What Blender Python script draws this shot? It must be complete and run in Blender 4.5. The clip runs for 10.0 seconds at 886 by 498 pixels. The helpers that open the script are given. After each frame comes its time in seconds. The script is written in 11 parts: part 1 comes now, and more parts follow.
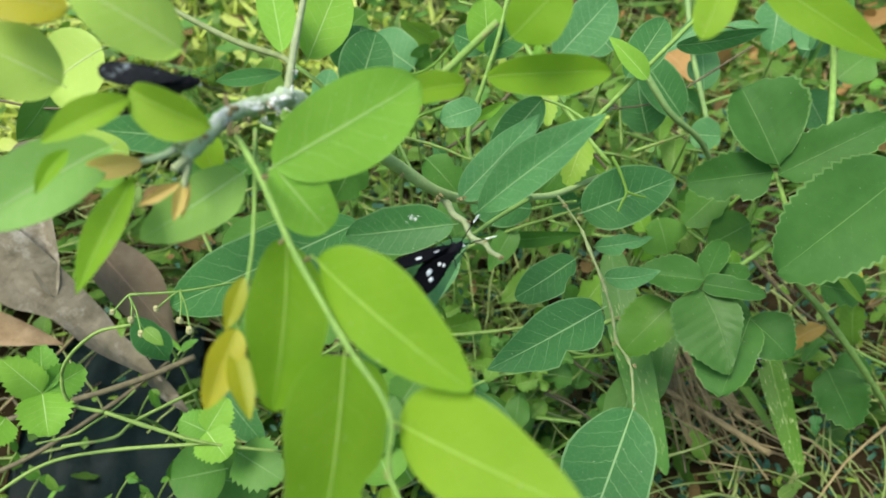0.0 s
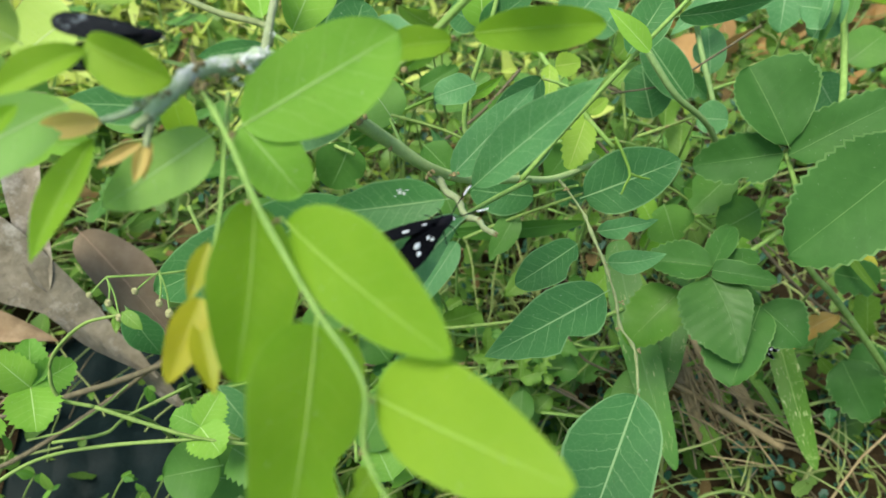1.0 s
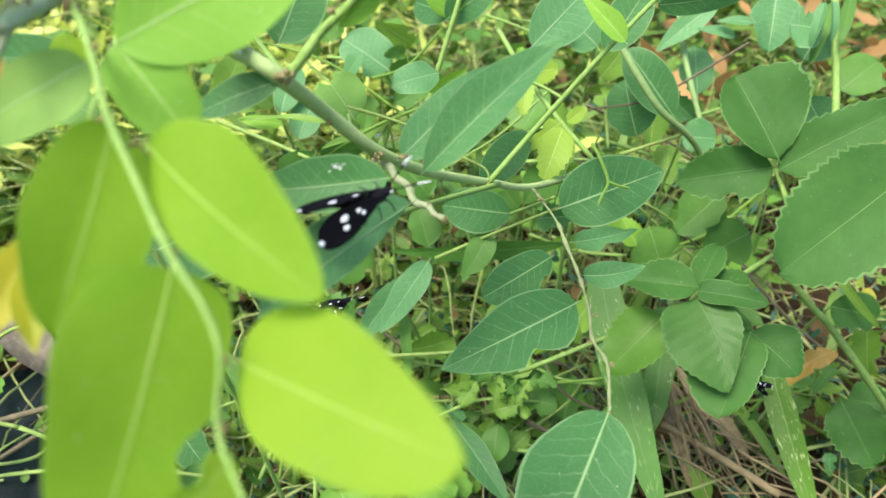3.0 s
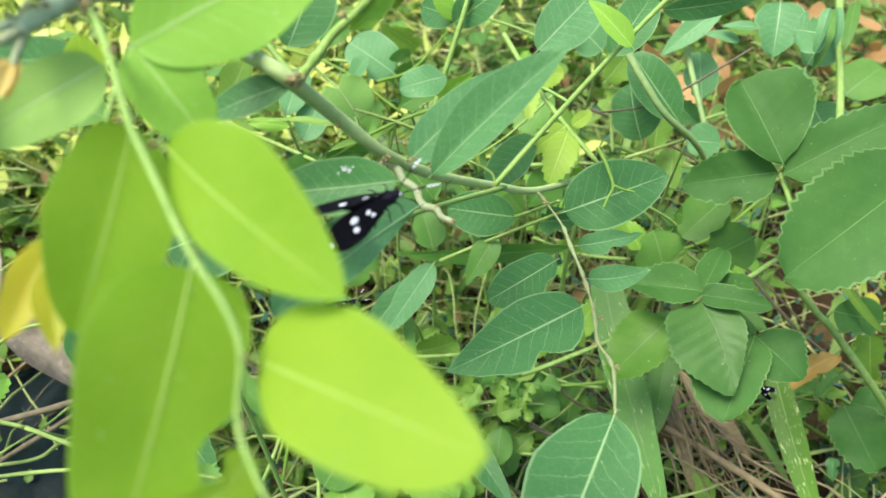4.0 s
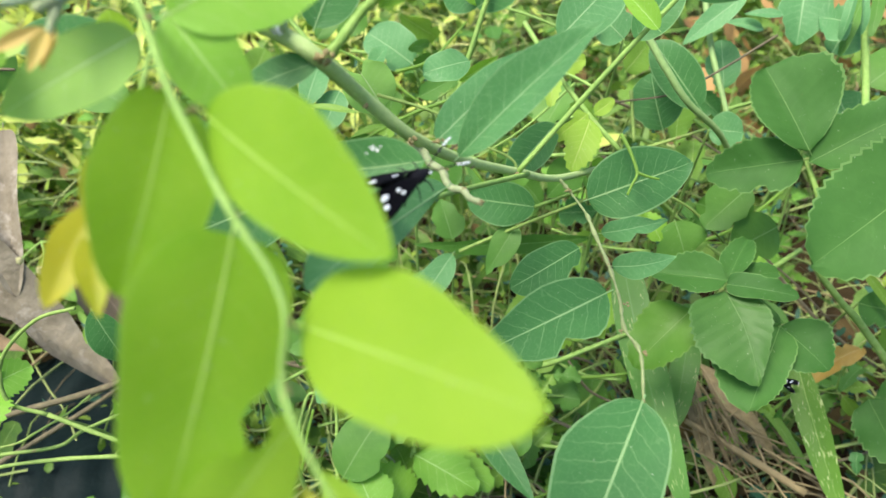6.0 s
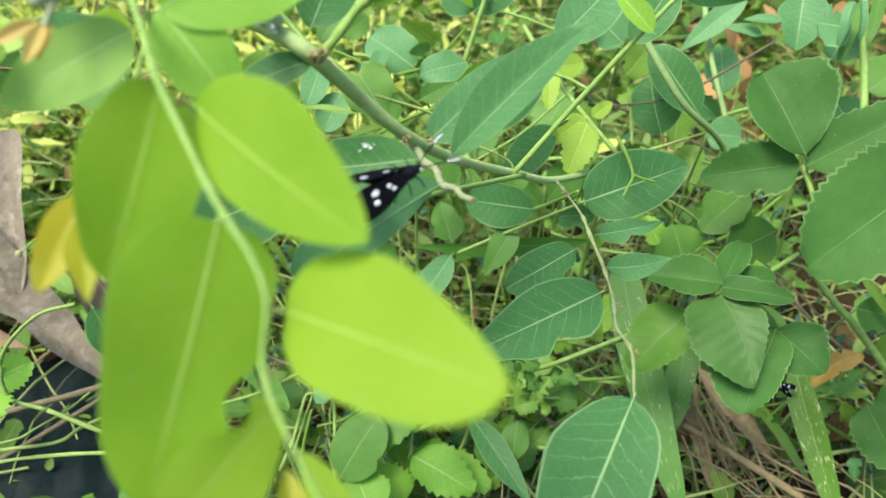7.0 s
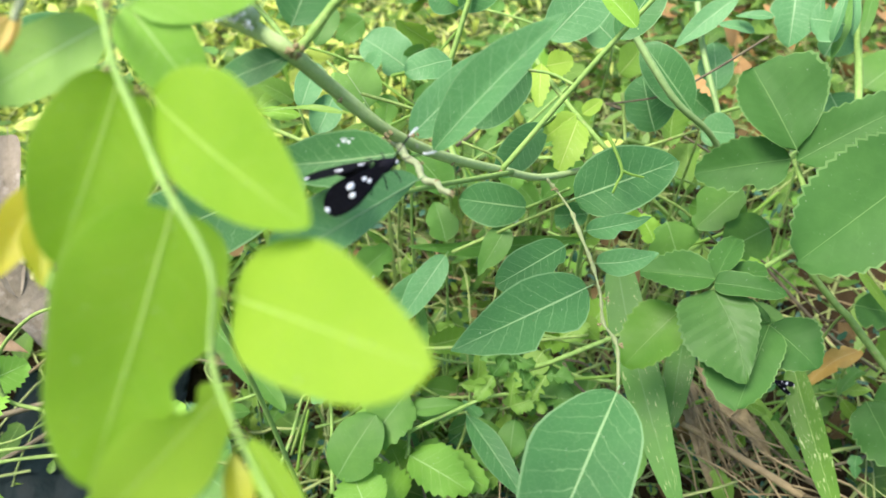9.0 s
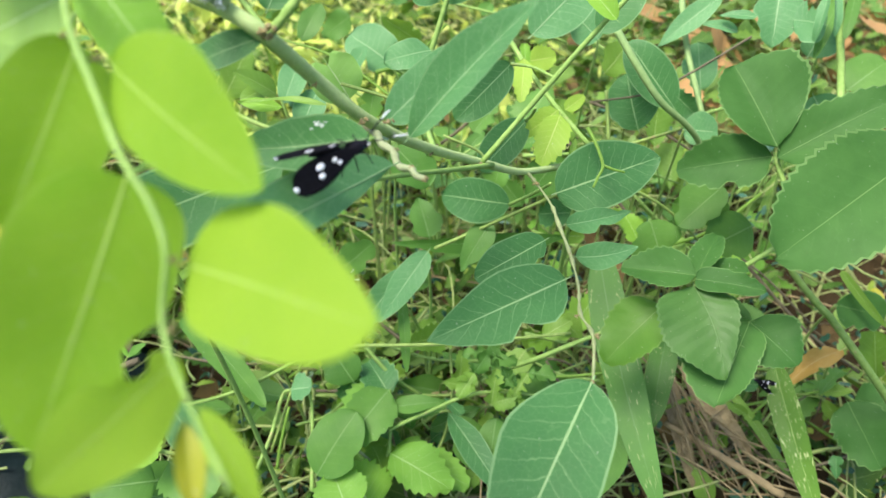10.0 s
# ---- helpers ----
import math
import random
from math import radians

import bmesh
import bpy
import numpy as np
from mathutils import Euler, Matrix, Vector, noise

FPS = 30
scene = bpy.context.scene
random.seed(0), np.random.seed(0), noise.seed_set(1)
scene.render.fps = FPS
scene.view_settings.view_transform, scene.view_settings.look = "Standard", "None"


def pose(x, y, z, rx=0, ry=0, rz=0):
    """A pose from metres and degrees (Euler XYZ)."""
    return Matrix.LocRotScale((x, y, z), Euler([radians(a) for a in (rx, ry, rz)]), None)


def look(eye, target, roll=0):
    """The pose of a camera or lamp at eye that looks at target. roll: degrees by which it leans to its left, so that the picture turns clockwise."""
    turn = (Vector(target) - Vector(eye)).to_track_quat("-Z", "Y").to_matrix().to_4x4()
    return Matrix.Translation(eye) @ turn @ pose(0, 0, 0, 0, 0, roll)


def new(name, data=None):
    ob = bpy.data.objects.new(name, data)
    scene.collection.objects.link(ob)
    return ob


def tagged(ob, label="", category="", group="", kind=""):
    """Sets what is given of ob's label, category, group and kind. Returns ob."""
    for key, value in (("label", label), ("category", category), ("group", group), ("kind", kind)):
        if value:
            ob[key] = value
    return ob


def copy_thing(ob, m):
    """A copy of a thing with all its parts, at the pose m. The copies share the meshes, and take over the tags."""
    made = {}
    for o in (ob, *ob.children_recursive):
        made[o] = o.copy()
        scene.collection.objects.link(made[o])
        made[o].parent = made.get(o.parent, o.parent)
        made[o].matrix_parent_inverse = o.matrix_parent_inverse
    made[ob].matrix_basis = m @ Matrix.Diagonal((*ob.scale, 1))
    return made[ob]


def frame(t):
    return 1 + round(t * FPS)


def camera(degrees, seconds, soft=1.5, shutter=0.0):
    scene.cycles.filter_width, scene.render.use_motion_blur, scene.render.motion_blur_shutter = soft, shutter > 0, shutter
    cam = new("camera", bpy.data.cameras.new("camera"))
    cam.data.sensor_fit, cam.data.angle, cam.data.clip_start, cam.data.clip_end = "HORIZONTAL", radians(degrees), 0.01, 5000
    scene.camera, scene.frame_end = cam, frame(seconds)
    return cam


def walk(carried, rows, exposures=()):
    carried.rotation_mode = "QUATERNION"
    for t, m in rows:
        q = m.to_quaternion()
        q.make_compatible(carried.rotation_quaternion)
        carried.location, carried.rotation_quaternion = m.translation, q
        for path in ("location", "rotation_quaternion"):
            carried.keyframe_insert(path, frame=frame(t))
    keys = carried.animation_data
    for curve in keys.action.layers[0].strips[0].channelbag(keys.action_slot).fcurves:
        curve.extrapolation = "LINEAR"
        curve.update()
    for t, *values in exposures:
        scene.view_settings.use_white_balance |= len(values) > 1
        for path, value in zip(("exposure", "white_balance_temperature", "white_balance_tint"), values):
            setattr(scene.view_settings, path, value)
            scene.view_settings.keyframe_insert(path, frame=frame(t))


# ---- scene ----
cam = camera(64.82, 10.0)
# seconds, eye in metres, yaw, pitch, roll in degrees
PATH = [
    (0.0, 0.0000, 0.0000, 0.4600, 0.01, -41.99, 0.00),
    (0.5, 0.0056, 0.0035, 0.4554, 1.09, -41.77, -1.50),
    (1.0, 0.0052, 0.0026, 0.4468, 1.01, -41.64, -1.19),
    (1.5, 0.0104, 0.0155, 0.4172, -1.17, -39.12, 1.94),
    (2.0, 0.0151, 0.0176, 0.4135, -0.37, -38.73, 1.08),
    (2.5, 0.0196, 0.0122, 0.4170, 0.66, -37.85, 0.07),
    (4.0, 0.0176, 0.0091, 0.4181, 0.85, -37.13, 0.37),
    (4.5, 0.0158, 0.0085, 0.4196, 0.76, -37.03, 0.18),
    (5.0, 0.0128, 0.0062, 0.4179, 1.13, -37.56, 0.15),
    (5.5, 0.0126, 0.0085, 0.4147, 1.59, -37.49, -0.18),
    (7.0, 0.0170, 0.0045, 0.4127, 2.56, -36.70, -0.13),
    (7.5, 0.0202, 0.0041, 0.4122, 2.45, -36.69, -0.37),
    (8.0, 0.0265, 0.0050, 0.4089, 2.47, -36.91, -0.62),
    (8.5, 0.0252, 0.0042, 0.4095, 2.83, -36.17, -0.87),
    (9.0, 0.0246, 0.0022, 0.4107, 3.42, -36.25, -1.19),
    (9.5, 0.0262, 0.0013, 0.4090, 2.90, -36.08, -0.72),
    (10.0, 0.0293, 0.0005, 0.4056, 2.54, -35.77, -0.17),
]
walk(cam, [(t, pose(x, y, z, 0, 0, yaw) @ pose(0, 0, 0, 90 + pitch) @ pose(0, 0, 0, 0, 0, roll)) for t, x, y, z, yaw, pitch, roll in PATH],
     exposures=[(0.0, 0.66, 6500, 5), (0.5, 0.74, 6500, 5), (1.0, 0.67, 6500, 5), (1.5, 0.85, 6500, 9), (2.5, 1.09, 6500, 14), (4.5, 1.17, 6400, 15), (5.0, 0.99, 6500, 11), (5.5, 1.09, 6500, 12), (7.0, 1.03, 6500, 12), (7.5, 0.92, 6500, 10), (8.0, 1.11, 6500, 15), (8.5, 1.11, 6500, 15), (9.0, 1.27, 6400, 17), (9.5, 1.27, 6300, 19), (10.0, 1.15, 6400, 16)])


# ---- light ----
world = bpy.data.worlds.new("sky")
scene.world = world
world.use_nodes = True
wn = world.node_tree
sky = wn.nodes.new("ShaderNodeTexSky")
sky.sky_type, sky.sun_disc = "NISHITA", False
sky.sun_elevation, sky.sun_rotation = radians(68), radians(243)
sky.air_density, sky.dust_density, sky.ozone_density = 1.0, 3.0, 1.0
wn.links.new(sky.outputs[0], wn.nodes["Background"].inputs[0])
wn.nodes["Background"].inputs[1].default_value = 0.15
sun = new("sun", bpy.data.lights.new("sun", "SUN"))
sun.data.energy, sun.data.angle, sun.data.color = 2.9, radians(26), (1.0, 0.94, 0.80)
sun.matrix_world = look((-0.34, -0.26, 0.90), (0, 0, 0))
cam.data.dof.use_dof, cam.data.dof.focus_distance, cam.data.dof.aperture_fstop = True, 0.27, 14.0

# ---- materials ----


def nodes_of(name):
    mat = bpy.data.materials.new(name)
    mat.use_nodes = True
    nt = mat.node_tree
    return mat, nt, nt.nodes["Principled BSDF"]


def math_node(nt, op, a, b=None, c=None):
    n = nt.nodes.new("ShaderNodeMath")
    n.operation = op
    for i, v in enumerate((a, b, c)):
        if v is None:
            continue
        if isinstance(v, (int, float)):
            n.inputs[i].default_value = v
        else:
            nt.links.new(v, n.inputs[i])
    return n.outputs[0]


def mix_colour(nt, fac, a, b, blend="MIX"):
    n = nt.nodes.new("ShaderNodeMix")
    n.data_type, n.blend_type = "RGBA", blend
    for socket, v in ((n.inputs[0], fac), (n.inputs[6], a), (n.inputs[7], b)):
        if isinstance(v, (int, float)):
            socket.default_value = v
        elif isinstance(v, tuple):
            socket.default_value = (*v, 1)
        else:
            nt.links.new(v, socket)
    return n.outputs[2]


def noise_node(nt, scale, detail=4, rough=0.6, coord="Object"):
    tc = nt.nodes.new("ShaderNodeTexCoord")
    n = nt.nodes.new("ShaderNodeTexNoise")
    n.inputs["Scale"].default_value, n.inputs["Detail"].default_value, n.inputs["Roughness"].default_value = scale, detail, rough
    nt.links.new(tc.outputs[coord], n.inputs["Vector"])
    return n.outputs["Fac"]


def ramp(nt, fac, *stops):
    n = nt.nodes.new("ShaderNodeValToRGB")
    while len(n.color_ramp.elements) < len(stops):
        n.color_ramp.elements.new(0.5)
    for e, (at, col) in zip(n.color_ramp.elements, stops):
        e.position, e.color = at, (*col, 1) if isinstance(col, tuple) else (col, col, col, 1)
    nt.links.new(fac, n.inputs[0])
    return n.outputs[0]


def leaf_material(name, dark, light, vein, through_colour, vein_amount=0.6, glow=0.35, rough=0.45, net=0.25, laterals=8.0, flecks=0.0, stuff=False, margin=0.0, shine=0.35, quilt=0.0, midrib=0.034):
    """A leaf: two greens in patches, pale midrib and side veins from the blade's own coordinates, light that passes through."""
    mat, nt, bsdf = nodes_of(name)
    uv = nt.nodes.new("ShaderNodeUVMap")
    sep = nt.nodes.new("ShaderNodeSeparateXYZ")
    nt.links.new(uv.outputs[0], sep.inputs[0])
    u = sep.outputs[0]
    v = math_node(nt, "ABSOLUTE", math_node(nt, "MULTIPLY_ADD", sep.outputs[1], 2.0, -1.0))
    wob = noise_node(nt, 260, 3)
    g = math_node(nt, "MULTIPLY_ADD", u, laterals, math_node(nt, "MULTIPLY", math_node(nt, "POWER", v, 0.8), -1.6))
    g = math_node(nt, "ADD", g, math_node(nt, "MULTIPLY", wob, 0.5))
    off = math_node(nt, "ABSOLUTE", math_node(nt, "SUBTRACT", math_node(nt, "FRACT", g), 0.5))
    side = math_node(nt, "MULTIPLY", math_node(nt, "LESS_THAN", off, 0.032), math_node(nt, "SUBTRACT", 1.0, math_node(nt, "MULTIPLY", v, 0.75)))
    mid = math_node(nt, "LESS_THAN", v, math_node(nt, "MULTIPLY_ADD", u, -0.65 * midrib, midrib))
    tc = nt.nodes.new("ShaderNodeTexCoord")
    cell = nt.nodes.new("ShaderNodeTexVoronoi")
    cell.feature = "DISTANCE_TO_EDGE"
    cell.inputs["Scale"].default_value = 460
    nt.links.new(tc.outputs["Object"], cell.inputs["Vector"])
    fine = math_node(nt, "MULTIPLY", math_node(nt, "LESS_THAN", cell.outputs["Distance"], 0.022), net)
    veins = math_node(nt, "MAXIMUM", math_node(nt, "MAXIMUM", math_node(nt, "MULTIPLY", side, vein_amount), mid), fine)
    patch = math_node(nt, "MULTIPLY_ADD", noise_node(nt, 90, 4), 1.5, -0.25)
    if stuff:
        rnd = nt.nodes.new("ShaderNodeNewGeometry").outputs["Random Per Island"]
    else:
        rnd = nt.nodes.new("ShaderNodeObjectInfo").outputs["Random"]
    patch = math_node(nt, "ADD", math_node(nt, "MULTIPLY", patch, 0.55), math_node(nt, "MULTIPLY", rnd, 0.5))
    body = mix_colour(nt, patch, dark, light)
    if margin:
        body = mix_colour(nt, math_node(nt, "MULTIPLY", math_node(nt, "GREATER_THAN", v, 0.95), margin), body, vein)
    spots = math_node(nt, "GREATER_THAN", noise_node(nt, 700, 2), 0.72)
    body = mix_colour(nt, math_node(nt, "MULTIPLY", spots, 0.35), body, (0.10, 0.09, 0.03))
    specks = math_node(nt, "GREATER_THAN", noise_node(nt, 1100, 1), 0.77)
    body = mix_colour(nt, math_node(nt, "MULTIPLY", specks, 0.5), body, (0.55, 0.6, 0.45))
    if flecks:
        long = nt.nodes.new("ShaderNodeMapping")
        long.inputs["Scale"].default_value = (12, 14, 1)
        nt.links.new(uv.outputs[0], long.inputs[0])
        fn = nt.nodes.new("ShaderNodeTexNoise")
        fn.inputs["Scale"].default_value, fn.inputs["Detail"].default_value = 1.6, 4
        nt.links.new(long.outputs[0], fn.inputs["Vector"])
        clump = math_node(nt, "MULTIPLY_ADD", noise_node(nt, 130, 2), 0.5, -0.25)
        fleck = math_node(nt, "MULTIPLY", math_node(nt, "GREATER_THAN", math_node(nt, "ADD", fn.outputs["Fac"], clump), 0.75 - 0.11 * flecks), flecks)
        body = mix_colour(nt, fleck, body, (0.46, 0.54, 0.22))
    col = mix_colour(nt, veins, body, vein)
    nt.links.new(col, bsdf.inputs["Base Color"])
    bsdf.inputs["Roughness"].default_value = rough
    bsdf.inputs["Specular IOR Level"].default_value = shine
    bump = nt.nodes.new("ShaderNodeBump")
    bump.inputs["Strength"].default_value, bump.inputs["Distance"].default_value = 0.5, 0.0004
    relief = math_node(nt, "ADD", math_node(nt, "MULTIPLY", veins, -0.6), math_node(nt, "MULTIPLY", noise_node(nt, 220 if quilt else 500, 2), 0.4))
    if quilt:
        relief = math_node(nt, "ADD", relief, math_node(nt, "MULTIPLY", off, -3.0 * quilt))
        bump.inputs["Distance"].default_value = 0.0007
    nt.links.new(relief, bump.inputs["Height"])
    nt.links.new(bump.outputs[0], bsdf.inputs["Normal"])
    trans = nt.nodes.new("ShaderNodeBsdfTranslucent")
    nt.links.new(mix_colour(nt, 0.5, col, through_colour), trans.inputs[0])
    mix = nt.nodes.new("ShaderNodeMixShader")
    mix.inputs[0].default_value = glow
    nt.links.new(bsdf.outputs[0], mix.inputs[1])
    nt.links.new(trans.outputs[0], mix.inputs[2])
    nt.links.new(mix.outputs[0], nt.nodes["Material Output"].inputs[0])
    return mat


def plain_material(name, dark, light, scale=150, rough=0.6, bump=0.3, depth=0.0005, patches=None, metal=0.0, stuff=False, shine=0.4):
    mat, nt, bsdf = nodes_of(name)
    fac = math_node(nt, "MULTIPLY_ADD", noise_node(nt, scale, 5, 0.65), 1.8, -0.4)
    if stuff:
        fac = math_node(nt, "ADD", math_node(nt, "MULTIPLY", fac, 0.5), math_node(nt, "MULTIPLY", nt.nodes.new("ShaderNodeNewGeometry").outputs["Random Per Island"], 0.5))
    col = mix_colour(nt, fac, dark, light)
    if patches:
        at, width, tone = patches
        spot = ramp(nt, noise_node(nt, scale * 0.35, 6, 0.7), (at, 0.0), (at + width, 1.0))
        col = mix_colour(nt, spot, col, tone)
    nt.links.new(col, bsdf.inputs["Base Color"])
    bsdf.inputs["Roughness"].default_value, bsdf.inputs["Metallic"].default_value = rough, metal
    bsdf.inputs["Specular IOR Level"].default_value = shine
    b = nt.nodes.new("ShaderNodeBump")
    b.inputs["Strength"].default_value, b.inputs["Distance"].default_value = bump, depth
    nt.links.new(noise_node(nt, scale * 2.5, 5), b.inputs["Height"])
    nt.links.new(b.outputs[0], bsdf.inputs["Normal"])
    return mat


M_YOUNG = leaf_material("young_leaf", (0.155, 0.345, 0.018), (0.31, 0.49, 0.042), (0.47, 0.65, 0.17), (0.40, 0.63, 0.022), 0.12, 0.52, 0.55, 0.04, 7, margin=0.15, shine=0.2, midrib=0.024)
M_FRESH = leaf_material("fresh_leaf", (0.13, 0.335, 0.03), (0.26, 0.48, 0.065), (0.42, 0.62, 0.22), (0.30, 0.56, 0.03), 0.35, 0.34, 0.55, 0.1, 7, shine=0.2)
M_MID = leaf_material("half_grown_leaf", (0.105, 0.29, 0.03), (0.2, 0.42, 0.065), (0.33, 0.53, 0.18), (0.2, 0.45, 0.03), 0.5, 0.4, 0.55, 0.12, 7, shine=0.2)
M_MINTY = leaf_material("mint_leaf", (0.16, 0.36, 0.07), (0.25, 0.46, 0.12), (0.42, 0.58, 0.28), (0.30, 0.52, 0.08), 0.22, 0.4, 0.55, 0.1, 7, shine=0.2)
M_UNDER = leaf_material("leaf_underside", (0.22, 0.42, 0.08), (0.32, 0.52, 0.14), (0.48, 0.66, 0.32), (0.42, 0.66, 0.12), 0.2, 0.26, 0.6, 0.06, 7, shine=0.15)
M_SPROUT = leaf_material("sprout_leaf", (0.17, 0.34, 0.035), (0.29, 0.44, 0.06), (0.44, 0.54, 0.16), (0.32, 0.5, 0.03), 0.5, 0.3, 0.5, 0.08, 8, shine=0.2)
M_GREY = leaf_material("mature_leaf", (0.032, 0.122, 0.034), (0.062, 0.198, 0.054), (0.25, 0.42, 0.18), (0.1, 0.31, 0.05), 0.42, 0.25, 0.5, 0.13, 9, margin=0.5, shine=0.25)
M_VINE = leaf_material("vine_leaf", (0.020, 0.085, 0.013), (0.062, 0.168, 0.034), (0.15, 0.28, 0.085), (0.08, 0.25, 0.016), 0.07, 0.27, 0.6, 0.03, 7, margin=0.7, shine=0.2, quilt=0.16, midrib=0.011)
M_LEAFLET = leaf_material("leaflet", (0.055, 0.165, 0.014), (0.115, 0.26, 0.03), (0.17, 0.3, 0.08), (0.14, 0.33, 0.015), 0.12, 0.3, 0.45, 0.04, 7, margin=0.5, shine=0.26, quilt=0.12, midrib=0.016)
M_PUCKER = leaf_material("puckered_leaf", (0.028, 0.10, 0.014), (0.07, 0.17, 0.035), (0.10, 0.20, 0.06), (0.09, 0.25, 0.014), 0.12, 0.24, 0.5, 0.06, 8, margin=0.6, shine=0.3, quilt=0.35, midrib=0.014)
M_BACK = leaf_material("weed_leaf", (0.038, 0.13, 0.018), (0.115, 0.265, 0.045), (0.17, 0.32, 0.10), (0.12, 0.32, 0.03), 0.22, 0.3, 0.5, 0.06, 7, quilt=0.07, shine=0.24)
M_LIME = leaf_material("lime_leaf", (0.11, 0.25, 0.03), (0.205, 0.375, 0.055), (0.36, 0.5, 0.15), (0.32, 0.5, 0.03), 0.4, 0.35, 0.5, 0.05, 7, quilt=0.15)
M_PALE = leaf_material("pale_leaf", (0.07, 0.22, 0.075), (0.12, 0.30, 0.115), (0.30, 0.48, 0.24), (0.14, 0.4, 0.07), 0.5, 0.3, 0.5, 0.26, 9, margin=0.4, shine=0.25)
# yellow-green grass, lightened so the colour itself holds strong sunlight
M_SUN_TINT = leaf_material("sunny_grass", (0.32, 0.50, 0.06), (0.72, 0.76, 0.22), (0.6, 0.7, 0.2), (0.62, 0.72, 0.08), 0.0, 0.42, 0.5, 0.0, 6, stuff=True)
M_BLADE = plain_material("dry_blade", (0.10, 0.086, 0.056), (0.29, 0.257, 0.19), 70, 0.8, 0.9, 0.0015, patches=(0.52, 0.14, (0.41, 0.385, 0.33)), shine=0.15)
M_TAWNY = plain_material("tawny_blade", (0.20, 0.135, 0.07), (0.42, 0.31, 0.19), 90, 0.8, 0.8, 0.001, shine=0.15)
M_FIBRE = plain_material("dry_fibre", (0.14, 0.112, 0.055), (0.38, 0.31, 0.17), 120, 0.8, 1.0, 0.0015, shine=0.15)
M_RUST = leaf_material("rust_leaf", (0.095, 0.065, 0.036), (0.26, 0.21, 0.14), (0.3, 0.22, 0.15), (0.3, 0.14, 0.06), 0.3, 0.1, 0.7, 0.1, 9, shine=0.15)
M_STRAWS = plain_material("dry_straw", (0.12, 0.09, 0.042), (0.36, 0.29, 0.15), 200, 0.75, 0.6, 0.0008, stuff=True, shine=0.2)
M_TEAL = leaf_material("teal_leaf", (0.012, 0.06, 0.035), (0.05, 0.15, 0.085), (0.1, 0.2, 0.12), (0.05, 0.16, 0.06), 0.0, 0.2, 0.45, 0.0, 6, stuff=True, shine=0.3)
# straw whose pale tone has bright sunlight painted in
M_SUN_STRAW = plain_material("straw", (0.42, 0.48, 0.13), (0.70, 0.72, 0.30), 300, 0.6, stuff=True)
M_TAN = leaf_material("tan_leaf", (0.22, 0.13, 0.045), (0.46, 0.28, 0.10), (0.45, 0.3, 0.14), (0.5, 0.25, 0.06), 0.3, 0.25, 0.7, 0.0, 8, stuff=True)
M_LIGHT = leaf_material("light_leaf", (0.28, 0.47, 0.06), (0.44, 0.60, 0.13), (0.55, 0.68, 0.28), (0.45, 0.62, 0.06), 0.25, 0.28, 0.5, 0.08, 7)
M_YELLOW = leaf_material("yellow_leaf", (0.24, 0.32, 0.02), (0.52, 0.44, 0.025), (0.5, 0.52, 0.12), (0.6, 0.5, 0.02), 0.3, 0.45, 0.5, 0.05, 6)
M_STRAWLEAF = leaf_material("straw_leaf", (0.24, 0.14, 0.03), (0.46, 0.31, 0.07), (0.5, 0.4, 0.15), (0.5, 0.32, 0.06), 0.3, 0.3, 0.6, 0.05, 7)
M_BUD = leaf_material("bud_leaf", (0.46, 0.42, 0.09), (0.66, 0.44, 0.17), (0.6, 0.55, 0.2), (0.8, 0.5, 0.08), 0.3, 0.45, 0.5, 0.0, 6, shine=0.2)
M_STRAP = leaf_material("strap_leaf", (0.045, 0.15, 0.022), (0.09, 0.24, 0.035), (0.12, 0.27, 0.07), (0.11, 0.28, 0.03), 0.0, 0.25, 0.45, 0.0, 3, flecks=0.7)
M_SPECK = leaf_material("speckled_blade", (0.06, 0.17, 0.012), (0.12, 0.255, 0.026), (0.25, 0.42, 0.1), (0.2, 0.4, 0.03), 0.0, 0.3, 0.45, 0.0, 3, flecks=1.0)
M_LITTER = leaf_material("litter_leaf", (0.04, 0.03, 0.012), (0.20, 0.14, 0.055), (0.16, 0.13, 0.055), (0.14, 0.09, 0.03), 0.3, 0.08, 0.8, 0.1, 9, stuff=True, shine=0.1)
M_COVER = leaf_material("cover_leaf", (0.025, 0.09, 0.015), (0.15, 0.275, 0.04), (0.2, 0.33, 0.08), (0.17, 0.33, 0.025), 0.3, 0.3, 0.48, 0.0, 6, stuff=True, shine=0.25)
M_TINY = leaf_material("tiny_leaf", (0.06, 0.17, 0.02), (0.30, 0.42, 0.06), (0.3, 0.42, 0.1), (0.27, 0.42, 0.03), 0.0, 0.3, 0.5, 0.0, 6, stuff=True, shine=0.2)
M_STEM = plain_material("green_stem", (0.135, 0.26, 0.05), (0.26, 0.40, 0.11), 300, 0.65, 0.6, 0.0005, patches=(0.60, 0.08, (0.30, 0.27, 0.13)), shine=0.2)
M_KNOT = plain_material("knotty_twig", (0.13, 0.17, 0.07), (0.25, 0.30, 0.14), 260, 0.7, 0.6, 0.0004, shine=0.2)
M_CANE = plain_material("pale_cane", (0.15, 0.26, 0.085), (0.24, 0.36, 0.135), 260, 0.6, 0.4, 0.0004, shine=0.25)
M_DIM = plain_material("weed_stalk", (0.13, 0.23, 0.05), (0.26, 0.36, 0.10), 300, 0.65, 0.6, 0.0005, patches=(0.62, 0.08, (0.24, 0.2, 0.09)), shine=0.2)
M_STEMS = plain_material("cover_stem", (0.11, 0.19, 0.04), (0.31, 0.36, 0.12), 300, 0.6, stuff=True)
